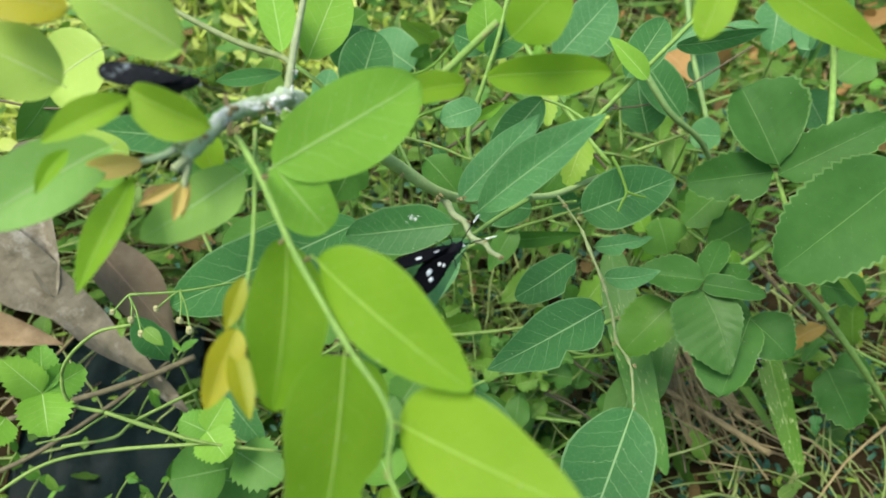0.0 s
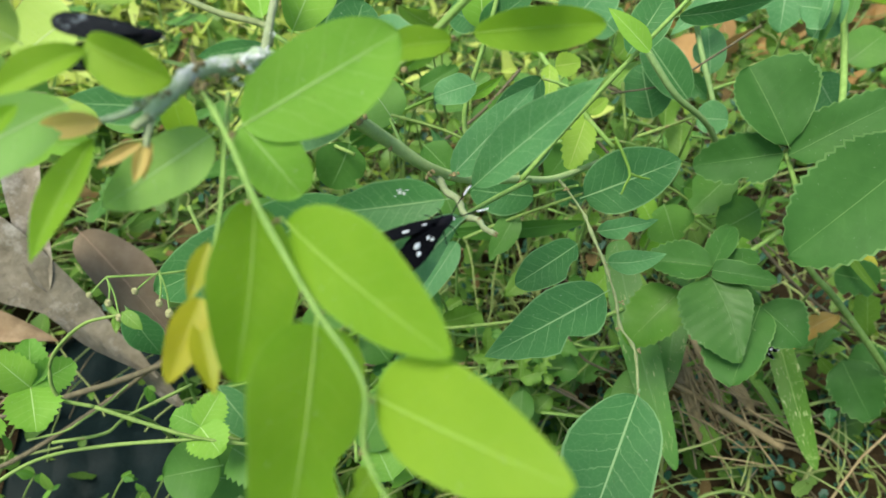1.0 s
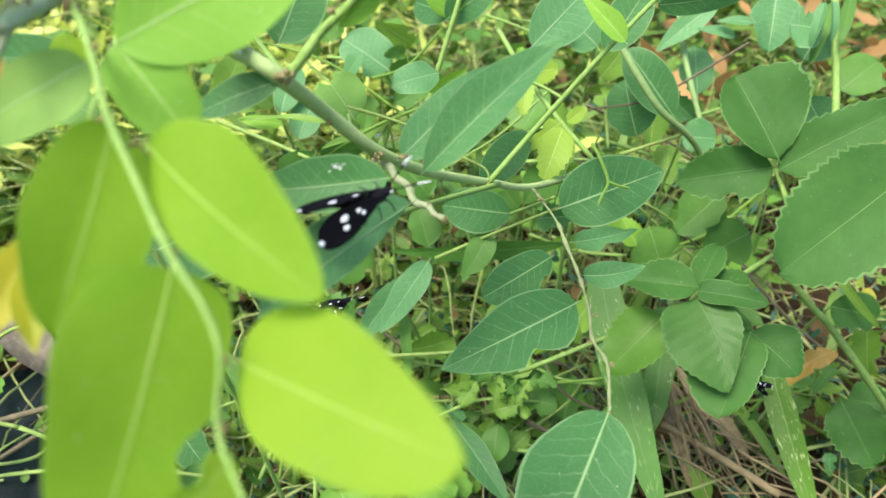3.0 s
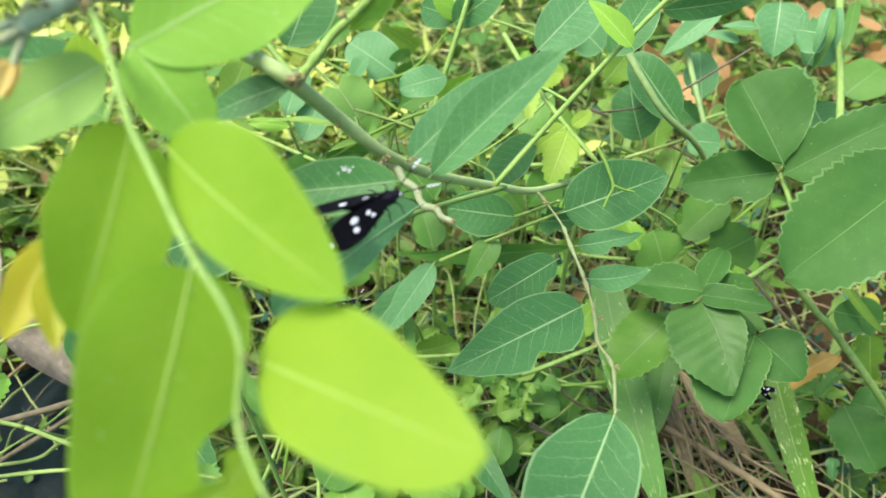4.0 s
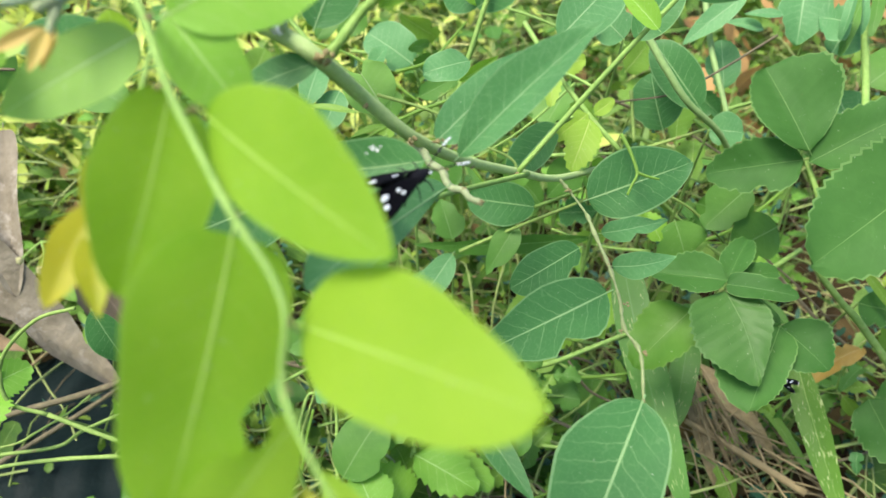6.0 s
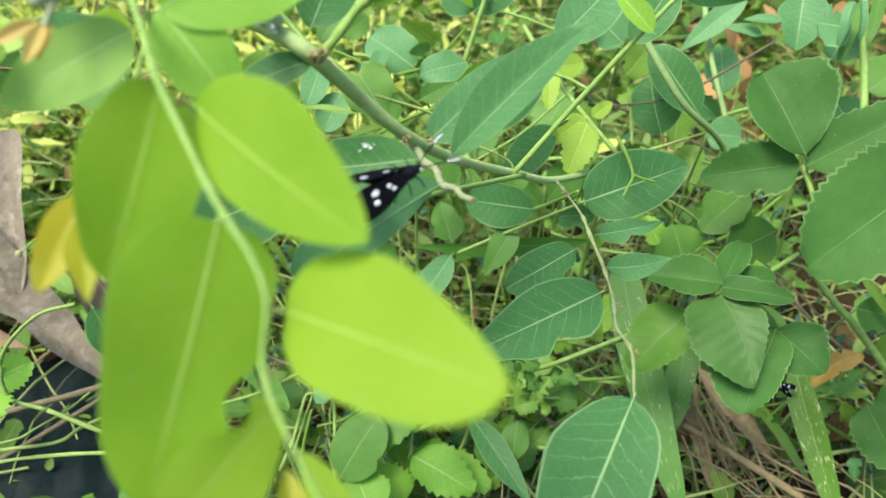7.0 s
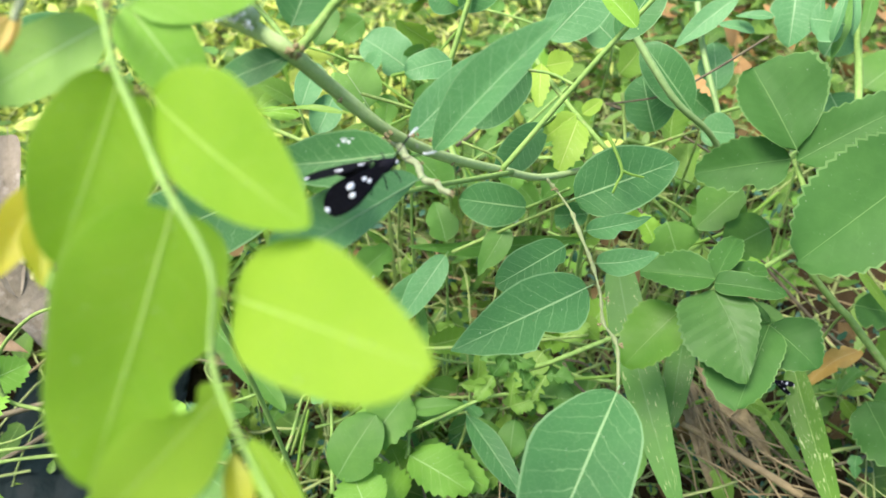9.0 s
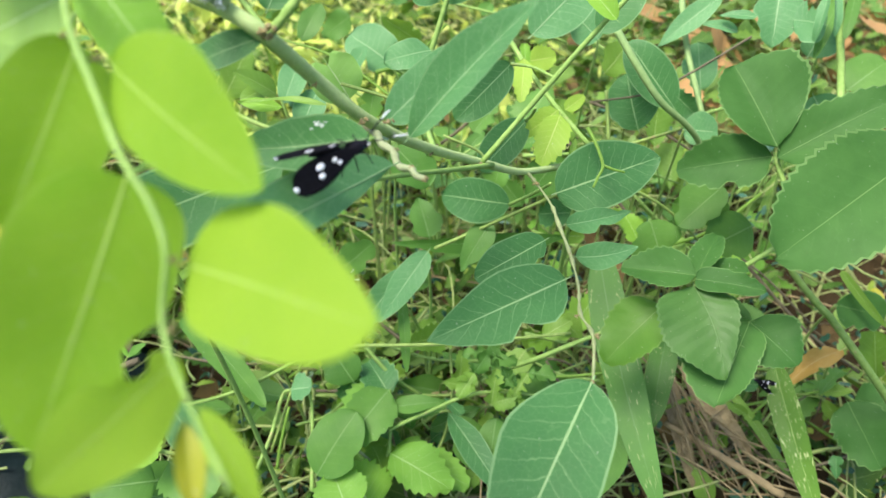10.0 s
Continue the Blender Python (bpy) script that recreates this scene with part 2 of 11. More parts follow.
M_BARK = plain_material("waxy_bark", (0.30, 0.41, 0.25), (0.47, 0.58, 0.37), 240, 0.75, 1.0, 0.0012, patches=(0.52, 0.12, (0.58, 0.63, 0.60)), shine=0.15)
M_BRANCH = plain_material("branch_bark", (0.25, 0.37, 0.13), (0.40, 0.52, 0.22), 300, 0.6, 0.6, 0.0006, patches=(0.64, 0.06, (0.42, 0.45, 0.30)), shine=0.2)
M_TWIG = plain_material("pale_twig", (0.20, 0.25, 0.13), (0.33, 0.385, 0.22), 300, 0.7, 0.7, 0.0006, patches=(0.58, 0.08, (0.26, 0.21, 0.11)), shine=0.2)
M_WOOD = plain_material("dead_wood", (0.06, 0.052, 0.03), (0.17, 0.148, 0.082), 200, 0.8, 0.8, 0.001)
M_SCALE = plain_material("bud_scale", (0.14, 0.115, 0.05), (0.27, 0.225, 0.10), 500, 0.7)
M_SOIL = plain_material("soil", (0.018, 0.013, 0.006), (0.06, 0.043, 0.02), 60, 0.95, 1.0, 0.004, patches=(0.6, 0.1, (0.075, 0.055, 0.026)), shine=0.1)
M_BLACK = plain_material("moth_black", (0.005, 0.005, 0.008), (0.012, 0.012, 0.017), 900, 0.85, 0.5, 0.0002, shine=0.15)
M_SLATE = plain_material("moth_slate", (0.006, 0.007, 0.010), (0.03, 0.035, 0.045), 350, 0.8, 0.5, 0.0002, patches=(0.55, 0.06, (0.34, 0.40, 0.46)), shine=0.2)
M_WHITE = plain_material("moth_white", (0.70, 0.74, 0.78), (0.86, 0.88, 0.90), 900, 0.7)
M_PLASTIC = plain_material("dark_plastic", (0.005, 0.014, 0.015), (0.014, 0.030, 0.030), 40, 0.55, 0.5, 0.002, shine=0.16)
M_POD = plain_material("flower_bud", (0.26, 0.29, 0.10), (0.50, 0.46, 0.26), 600, 0.6)
M_WAX = plain_material("white_wax", (0.66, 0.70, 0.70), (0.85, 0.87, 0.86), 800, 0.8, 0.8, 0.0004)

# ---- mesh helpers ----
WHERE = {}


def thing(name, at, label, category, group="", kind=""):
    ob = new(name)
    ob.empty_display_size = 0.01
    ob.matrix_basis = pose(*at)
    WHERE[ob.name] = pose(*at)
    return tagged(ob, label, category, group, kind)


def part(name, bm, material, parent, label="", at=None, smooth=True):
    """One mesh object under a thing or part; at: its pose in the world."""
    me = bpy.data.meshes.new(name)
    bm.to_mesh(me)
    bm.free()
    for m in material if isinstance(material, tuple) else (material,):
        me.materials.append(m)
    if smooth:
        for p in me.polygons:
            p.use_smooth = True
    ob = new(name, me)
    at = at or (WHERE[parent.name].copy() if parent else Matrix())
    if parent:
        ob.parent = parent
        ob.matrix_basis = WHERE[parent.name].inverted() @ at
    else:
        ob.matrix_basis = at
    WHERE[ob.name] = at
    if label:
        ob["label"] = label
    return ob


def smooth_line(points, steps=5):
    """A Catmull-Rom line through the given places."""
    p = [Vector(q) for q in points]
    p = [2 * p[0] - p[1]] + p + [2 * p[-1] - p[-2]]
    out = []
    for i in range(1, len(p) - 2):
        for k in range(steps):
            t = k / steps
            a, b, c, d = p[i - 1 : i + 3]
            out.append(0.5 * ((2 * b) + (c - a) * t + (2 * a - 5 * b + 4 * c - d) * t * t + (3 * b - a - 3 * c + d) * t**3))
    return out + [p[-2]]


def tube(bm, points, r0, r1, sides=7, steps=5, knots=0.0, rng=None):
    """A tapered stem along a smooth line, with slight swellings."""
    line = smooth_line(points, steps)
    rings, n = [], len(line)
    up = Vector((0.31, 0.2, 0.93))
    for i, c in enumerate(line):
        d = (line[min(i + 1, n - 1)] - line[max(i - 1, 0)]).normalized()
        a = d.cross(up).normalized()
        b = a.cross(d)
        r = r0 + (r1 - r0) * i / (n - 1)
        if rng and knots:
            r *= 1 + knots * (rng.random() - 0.4)
        rings.append([bm.verts.new(c + r * (math.cos(2 * math.pi * k / sides) * a + math.sin(2 * math.pi * k / sides) * b)) for k in range(sides)])
    for p, q in zip(rings, rings[1:]):
        for k in range(sides):
            bm.faces.new((p[k], p[(k + 1) % sides], q[(k + 1) % sides], q[k]))
    bm.faces.new(rings[0][::-1])
    bm.faces.new(rings[-1])


def stem(parent, points, r0, r1, material, name="twig", label="", sides=8, knots=0.0):
    """A stem as one part; its origin lies at its first place."""
    at = Matrix.Translation(points[0])
    bm = bmesh.new()
    tube(bm, [Vector(p) - Vector(points[0]) for p in points], r0, r1, sides, 6, knots, random.Random(len(points) * 7 + int(r0 * 1e6)))
    return part(name, bm, material, parent, label, at)


def blob(bm, centre, rx, ry, rz, turn=None, rings=5, sides=8):
    """A rounded lump."""
    m = Matrix.Translation(centre) @ (turn or Matrix()) @ Matrix.Diagonal((rx, ry, rz, 1))
    bmesh.ops.create_uvsphere(bm, u_segments=sides, v_segments=rings, radius=1, matrix=m)


SHAPES = {"oval": (0.55, 0.55), "obovate": (0.75, 0.45), "egg": (0.45, 0.7), "pointed": (0.55, 0.95), "lance": (0.8, 1.0), "round": (0.4, 0.42), "strap": (0.25, 0.5), "toothed": (0.42, 0.62), "wing": (0.95, 0.42), "wedge": (0.8, 0.36)}
# outlines whose two halves differ: (rise, fall, share of the width) for the half at -x and for the half at +x
UNEVEN = {"cheek": ((0.58, 0.75, 1.18), (0.80, 0.80, 0.70)), "plump": ((0.38, 0.75, 1.06), (0.50, 0.48, 0.80)), "slant": ((0.95, 0.60, 0.50), (0.55, 0.55, 1.05)), "slump": ((0.30, 0.46, 0.90), (0.36, 0.60, 1.10)), "lopsided": ((0.42, 0.62, 0.62), (0.50, 0.55, 1.30)), "fan": ((0.60, 0.50, 0.72), (0.75, 0.42, 1.28)), "drooped": ((0.45, 1.10, 0.66), (0.40, 0.72, 1.34))}


def blade(bm, length, width, shape="oval", fold=0.12, curl=0.06, bites=(), rows=12, across=3, teeth=0, sway=0.0, ripple=0.0, seed=0, rib=True, m=None, tooth=0.07, cleft=0.0):
    """A leaf blade in its own space: y along the midrib, x across, z up from its upper side."""
    halves = UNEVEN[shape] if shape in UNEVEN else ((*SHAPES[shape], 1.0),) * 2
    uv = bm.loops.layers.uv.verify()
    rng = random.Random(seed)
    ph, ph2 = rng.random() * 6.28, rng.random() * 6.28
    rows = teeth * 2 if teeth else rows
    m = m or Matrix()
    notch = [(rng.uniform(0.3, 1.5), rng.uniform(0.3, 1.5)) for _ in range(rows + 1)]
    lean = rng.uniform(-0.07, 0.07)
    wave = rng.uniform(0.0, 0.05)
    grid = []
    for i in range(rows + 1):
        s = i / rows if teeth else (1 - math.cos(math.pi * (0.02 + 0.98 * i / rows))) / 2
        line = []
        for j in range(-across, across + 1):
            v = j / across
            a, b, share = halves[v > 0]
            e = s * (0.9 if cleft else 1.0)
            h = share * width / 2 * (max(e, 1e-4) * (a + b) / a) ** a * (max(1 - e, 1e-4) * (a + b) / b) ** b
            k = h * (1 + lean * (1 if v > 0 else -1)) * (1 + wave * math.sin(11 * s + ph + 3 * (v > 0)))
            for bs, side, deep, wide in bites:
                if side * v > 0:
                    k *= 1 - deep * math.exp(-(((s - bs) / wide) ** 2)) * abs(v)
            y = s * length - cleft * length * s**5 * (math.exp(-((v / 0.35) ** 2)) + 0.7 * v**6)
            if teeth and abs(j) == across:
                k *= 1.0 + (tooth * notch[i][j > 0] if i % 2 else -0.7 * tooth)
                y += length * ((0.3 + 3 * tooth) / rows if i % 2 else 0)
            elif teeth and abs(j) == across - 1:
                k *= 1.0 + 0.4 * tooth * (notch[i][j > 0] - 1)
            x = v * k + sway * length * math.sin(math.pi * s)
            z = fold * abs(v * k) + curl * length * 4 * s * (1 - s) + ripple * width * v * v * math.sin(9 * s + ph + (2 if v > 0 else 0)) + 0.3 * ripple * width * math.sin(5 * s + ph2) * v
            line.append((bm.verts.new(m @ Vector((x, y, z))), (s, (v + 1) / 2)))
        grid.append(line)
    for p, q in zip(grid, grid[1:]):
        for c in range(2 * across):
            quad = (p[c], p[c + 1], q[c + 1], q[c])
            f = bm.faces.new([w[0] for w in quad])
            for loop, w in zip(f.loops, quad):
                loop[uv].uv = w[1]
    if rib:
        # the raised midrib, running on into a short stalk
        r = min(0.0009, 0.0115 * width) * (0.55 if teeth else 1.0)
        pts = [(0, -0.05 * length, -0.3 * r)] + [(sway * length * math.sin(math.pi * s), s * length, curl * length * 4 * s * (1 - s)) for s in (0.01, 0.25, 0.5, 0.75, 0.96)]
        start = len(bm.faces)
        tube(bm, [m @ Vector(p) for p in pts], r, 0.3 * r, 5, 2)
        bm.faces.ensure_lookup_table()
        for f in list(bm.faces)[start:]:
            for loop in f.loops:
                loop[uv].uv = (0.3, 0.5)


def frame_at(base, tip, face):
    """The pose whose y runs from base to tip and whose z is as near to face as may be."""
    y = (Vector(tip) - Vector(base)).normalized()
    z = Vector(face)
    z = (z - z.dot(y) * y).normalized()
    x = y.cross(z)
    m = Matrix((x, y, z)).transposed().to_4x4()
    m.translation = base
    return m


SEED = [0]


def leaf(parent, base, tip, width, face, material, shape="oval", fold=0.12, curl=0.05, bites=(), teeth=0, sway=0.0, ripple=0.03, name="leaf", label="", rows=14, tooth=0.07, cleft=0.0):
    SEED[0] += 1
    bm = bmesh.new()
    blade(bm, (Vector(tip) - Vector(base)).length, width, shape, fold, curl, bites, rows, 4, teeth, sway, ripple, SEED[0], tooth=tooth, cleft=cleft)
    return part(name, bm, material, parent, label, frame_at(base, tip, face))


def flower_bud(parent, at, r):
    bm = bmesh.new()
    blob(bm, (0, 0, 0), r, r, 1.1 * r)
    for k in range(5):
        a = 2 * math.pi * k / 5
        blob(bm, (0.5 * r * math.cos(a), 0.5 * r * math.sin(a), 0.75 * r), 0.35 * r, 0.35 * r, 0.45 * r, None, 4, 6)
    part("flower_bud", bm, M_POD, parent, "round cream flower bud", Matrix.Translation(at))


def lumps(r, seed, count, flat=1.0, least=0.3, most=0.7):
    rng = random.Random(seed)
    bm = bmesh.new()
    for _ in range(count):
        blob(bm, (rng.gauss(0, 0.6) * r, rng.gauss(0, 0.6) * r, rng.gauss(0, 0.4) * r * flat), r * rng.uniform(least, most), r * rng.uniform(least, most), r * flat * rng.uniform(least, most), pose(0, 0, 0, rng.uniform(0, 90), rng.uniform(0, 90), 0), 4, 6)
    return bm


def bud_scale(parent, at, r):
    part("bud_scale", lumps(r, int(r * 1e6), 5), M_SCALE, parent, "small brown bud scales", Matrix.Translation(at))


def wax(parent, at, r, seed):
    part("wax_patch", lumps(r, seed, 22, 0.8, 0.16, 0.4), M_WAX, parent, "powdery white wax", Matrix.Translation(at))


def dropping(at, r, seed):
    ob = part("bird_dropping", lumps(r, seed, 16, 0.35, 0.12, 0.42), M_WAX, None, "", Matrix.Translation(at))
    tagged(ob, "small white dropping on a leaf", "dropping", "droppings")


def plastic_sheet(at):
    bm = bmesh.new()
    n = 24
    grid = [[bm.verts.new((0.13 * (i / n - 0.5), 0.22 * (j / n - 0.5), 0.012 + 0.010 * noise.noise((i * 0.21, j * 0.21, 7)) + 0.005 * abs(noise.noise((i * 0.5, j * 0.4, 2))))) for j in range(n + 1)] for i in range(n + 1)]
    for i in range(n):
        for j in range(n):
            bm.faces.new((grid[i][j], grid[i + 1][j], grid[i + 1][j + 1], grid[i][j + 1]))
    bmesh.ops.solidify(bm, geom=bm.faces[:], thickness=0.0008)
    ob = part("plastic_sheet", bm, M_PLASTIC, None, "", pose(*at, 0, 0, 12))
    tagged(ob, "crumpled dark plastic sheet lying on the soil", "sheet")


def moth(head, tail, face, spread, label, plain=False):
    """A moth at rest: head first, wings laid back over the body."""
    m = frame_at(tail, head, face)
    size = (Vector(head) - Vector(tail)).length
    body = thing("moth", (0, 0, 0), label, "moth", "moths")
    body.matrix_basis = m
    WHERE[body.name] = m
    k = size / 0.0185
    bm = bmesh.new()
    blob(bm, (0, size - 0.0030 * k, 0.0006 * k), 0.0017 * k, 0.0028 * k, 0.0015 * k, None, 8, 12)
    blob(bm, (0, size - 0.0088 * k, 0.0002 * k), 0.0014 * k, 0.0055 * k, 0.0013 * k, None, 8, 12)
    part("body", bm, M_BLACK, body, "", m)
    bm = bmesh.new()
    blob(bm, (0, size - 0.0004 * k, 0.0006 * k), 0.0010 * k, 0.0010 * k, 0.0009 * k, None, 8, 12)
    h = part("head", bm, M_BLACK, body, "", m)
    bm = bmesh.new()
    blob(bm, (0.0006 * k, size + 0.0001 * k, 0.0009 * k), 0.00042 * k, 0.0005 * k, 0.0004 * k)
    part("face_patch", bm, M_WHITE, h, "white face patch", m)
    for side in (-1, 1):
        turn = Matrix.Translation((side * 0.0010 * k, size - 0.0022 * k, 0.0017 * k)) @ pose(0, 0, 0, 0, -30 if side > 0 else 42, 180 + side * spread)
        bm = bmesh.new()
        blade(bm, 0.0176 * k, 0.0064 * k, "wing", 0.0, 0.015, (), 14, 4, 0, side * 0.03, 0.01, 3, False)
        bmesh.ops.solidify(bm, geom=bm.faces[:], thickness=0.00012 * k)
        wing = part("forewing", bm, M_SLATE if plain else M_BLACK, body, "velvety black forewing", m @ turn)
        spots = ((0.30, -0.26, 0.0003, 0.0008), (0.58, -0.20, 0.0006, 0.0010), (0.955, 0.0, 0.0006, 0.0005))
        if side > 0:
            spots = ((0.33, 0.26, 0.00042, 0.0006), (0.37, -0.16, 0.00045, 0.00062), (0.61, 0.32, 0.0006, 0.0008), (0.57, -0.24, 0.0007, 0.0011), (0.955, 0.0, 0.00065, 0.00055))
        for along, over, rx, ry in () if plain else spots:
            bm = bmesh.new()
            wide = 0.0031 * k * (1 if along < 0.9 else 0.3) * (0.75 if along < 0.4 else 1)
            lift = 0.015 * 0.0180 * k * 4 * along * (1 - along)
            blob(bm, (side * (-over * wide + 0.03 * 0.0180 * k * math.sin(math.pi * along)), along * 0.0180 * k, lift + 0.00006 * k), rx * k, ry * k, 0.00014 * k, None, 5, 10)
            part("wing_spot", bm, M_WHITE, wing, "white wing spot", m @ turn)
        bm = bmesh.new()
        blade(bm, 0.0085 * k, 0.0042 * k, "wing", 0, 0, (), 8, 3, 0, 0, 0, 2, False)
        part("hindwing", bm, M_BLACK, body, "", m @ Matrix.Translation((side * 0.001 * k, size - 0.0045 * k, 0.0011 * k)) @ pose(0, 0, 0, 0, -side * 30, 180 + side * spread))
        a = [(side * 0.0004 * k, size, 0.001 * k), (side * 0.0016 * k, size + 0.0026 * k, 0.0022 * k), (side * 0.0026 * k, size + 0.0052 * k, 0.003 * k)]
        b = [a[2], (side * 0.0032 * k, size + 0.0066 * k, 0.0032 * k), (side * 0.0036 * k, size + 0.0080 * k, 0.0032 * k)]
        bm = bmesh.new()
        tube(bm, a, 0.00014 * k, 0.00018 * k, 6, 4)
        ant = part("antenna", bm, M_BLACK, body, "", m)
        bm = bmesh.new()
        tube(bm, b, 0.00020 * k, 0.00016 * k, 6, 4)
        part("antenna_tip", bm, M_BLACK if plain else M_WHITE, ant, "" if plain else "white antenna tip", m)
        for y0, x1, y1 in ((0.002, 0.0042, 0.0008), (0.004, 0.0046, 0.0046), (0.0055, 0.0042, 0.0085)):
            bm = bmesh.new()
            tube(bm, [(side * 0.001 * k, size - y0 * k, 0), (side * 0.6 * x1 * k, size - (y0 + y1) / 2 * k, 0.0006 * k), (side * x1 * k, size - y1 * k, -0.0012 * k)], 0.0002 * k, 0.00012 * k, 5, 3)
            part("leg", bm, M_BLACK, body, "", m)



# ---- ground ----


def ground():
    bm = bmesh.new()
    n = 90
    grid = []
    for i in range(n + 1):
        line = []
        for j in range(n + 1):
            a, b = 2 * i / n - 1, 2 * j / n - 1
            x, y = 0.05 + 0.9 * a + 40 * a**7, 0.7 + 0.9 * b + 40 * b**7
            z = 0.014 * noise.noise((x * 9, y * 9, 0)) + 0.006 * noise.noise((x * 40, y * 40, 3))
            line.append(bm.verts.new((x, y, z - 0.012)))
        grid.append(line)
    for i in range(n):
        for j in range(n):
            bm.faces.new((grid[i][j], grid[i + 1][j], grid[i + 1][j + 1], grid[i][j + 1]))
    ob = part("ground", bm, M_SOIL, None)
    tagged(ob, "dark brown damp soil under the weeds", "ground", kind="structure")


ground()


def height(x, y):
    """How high the weeds stand over a place of the ground."""
    far = max(0.0, min(1.0, (y - 0.22) / 0.25))
    return 0.02 + 0.10 * far + 0.07 * max(0.0, min(1.0, (y - 0.6) / 0.5))


def open_spot(x, y, rng, bare):
    """Whether a place stays free of weeds: over the sheet, and mostly where the soil lies bare."""
    if -0.345 < x < -0.15 and 0.17 < y < 0.40:
        return rng.random() < 0.93
    if 0.28 < x < 0.44 and 0.44 < y < 0.58:
        return rng.random() < 0.85
    return x > 0.04 and y < 0.5 and rng.random() < bare


def thinned(x, y, rng):
    """Whether a leaf is left out where the dense weeds thin out into the open ground."""
    r = math.hypot((x - 0.08) / 1.0, (y - 0.72) / 0.92) + 0.3 * noise.noise((x * 3, y * 3, 5))
    return rng.random() > (1.12 - r) / 0.35


def cover(name, count, x0, x1, y0, y1, small, large, material, label, seed, shape, z0=0.0, teeth=0, bare=0.6, slim=1.0, feather=0.06):
    """Countless small leaves, joined into one."""
    rng = random.Random(seed)
    verts, faces, coords = [], [], []
    a, b = SHAPES[shape]
    top = (a / (a + b)) ** a * (b / (a + b)) ** b
    rows = 8
    for _ in range(count):
        x, y = rng.uniform(x0, x1) + rng.gauss(0, feather), y0 + (y1 - y0) * rng.random() ** 1.4 + abs(rng.gauss(0, 0.06))
        if feather > 0.06:
            y += 0.2 * (noise.noise((x * 6, 2.0, 0)) + 0.7 * rng.random())
        if open_spot(x, y, rng, bare) or thinned(x, y, rng):
            continue
        z = z0 + height(x, y) * rng.random() ** 0.8
        size = rng.uniform(small, large) * rng.uniform(0.6, 1.1)
        width = size * rng.uniform(0.4, 0.75) * slim
        m = pose(x, y, z, rng.gauss(25, 28), rng.gauss(0, 28), rng.uniform(0, 360))
        fold, curl = rng.uniform(0.0, 0.35), rng.uniform(-0.1, 0.14)
        start = len(verts)
        for i in range(rows + 1):
            s = 0.02 + 0.97 * i / rows
            h = width / 2 * s**a * (1 - s) ** b / top
            h *= rng.uniform(0.66, 1.14)
            if teeth:
                h *= 1.12 if i % 2 else 0.86
            for v in (-1, 0, 1):
                verts.append(m @ Vector((v * h, s * size, fold * abs(v) * h + curl * size * 4 * s * (1 - s))))
                coords.append((s, (v + 1) / 2))
        for i in range(rows):
            for k in (0, 1):
                p = start + 3 * i + k
                faces.append((p, p + 1, p + 4, p + 3))
    me = bpy.data.meshes.new(name)
    me.from_pydata(verts, [], faces)
    layer = me.uv_layers.new(name="UVMap")
    for loop in me.loops:
        layer.data[loop.index].uv = coords[loop.vertex_index]
    me.materials.append(material)
    for p in me.polygons:
        p.use_smooth = True
    tagged(new(name, me), label, "weeds", kind="stuff")


def tangle(name, count, x0, x1, y0, y1, radius, material, label, seed, lift=1.0):
    """Countless thin stems, joined into one."""
    rng = random.Random(seed)
    verts, faces = [], []
    for _ in range(count):
        x, y = rng.uniform(x0, x1), y0 + (y1 - y0) * rng.random() ** 1.4
        if open_spot(x, y, rng, 0.45) or thinned(x, y, rng):
            continue
        z = height(x, y) * rng.random() * 0.9 * lift
        turn, climb, n = rng.uniform(0, 6.28), rng.gauss(0.25, 0.5), 7
        step = rng.uniform(0.006, 0.018)
        bend = rng.gauss(0, 0.16)
        r = radius * rng.uniform(0.5, 1.4)
        c = Vector((x, y, z))
        start = len(verts)
        for i in range(n):
            d = Vector((math.cos(turn) * math.cos(climb), math.sin(turn) * math.cos(climb), math.sin(climb)))
            a = d.cross(Vector((0.2, 0.1, 1))).normalized()
            b = a.cross(d)
            for k in range(4):
                verts.append(c + r * (math.cos(k * 1.5708) * a + math.sin(k * 1.5708) * b))
            c = c + d * step
            c.z = min(c.z, height(c.x, c.y) * 1.05 + 0.02)
            turn += bend + rng.gauss(0, 0.15)
            climb = climb * 0.85 + rng.gauss(0, 0.18)
        for i in range(n - 1):
            for k in range(4):
                p, q = start + 4 * i + k, start + 4 * i + (k + 1) % 4
                faces.append((p, q, q + 4, p + 4))
    me = bpy.data.meshes.new(name)
    me.from_pydata(verts, [], faces)
    me.materials.append(material)
    for p in me.polygons:
        p.use_smooth = True
    tagged(new(name, me), label, "weeds", kind="stuff")


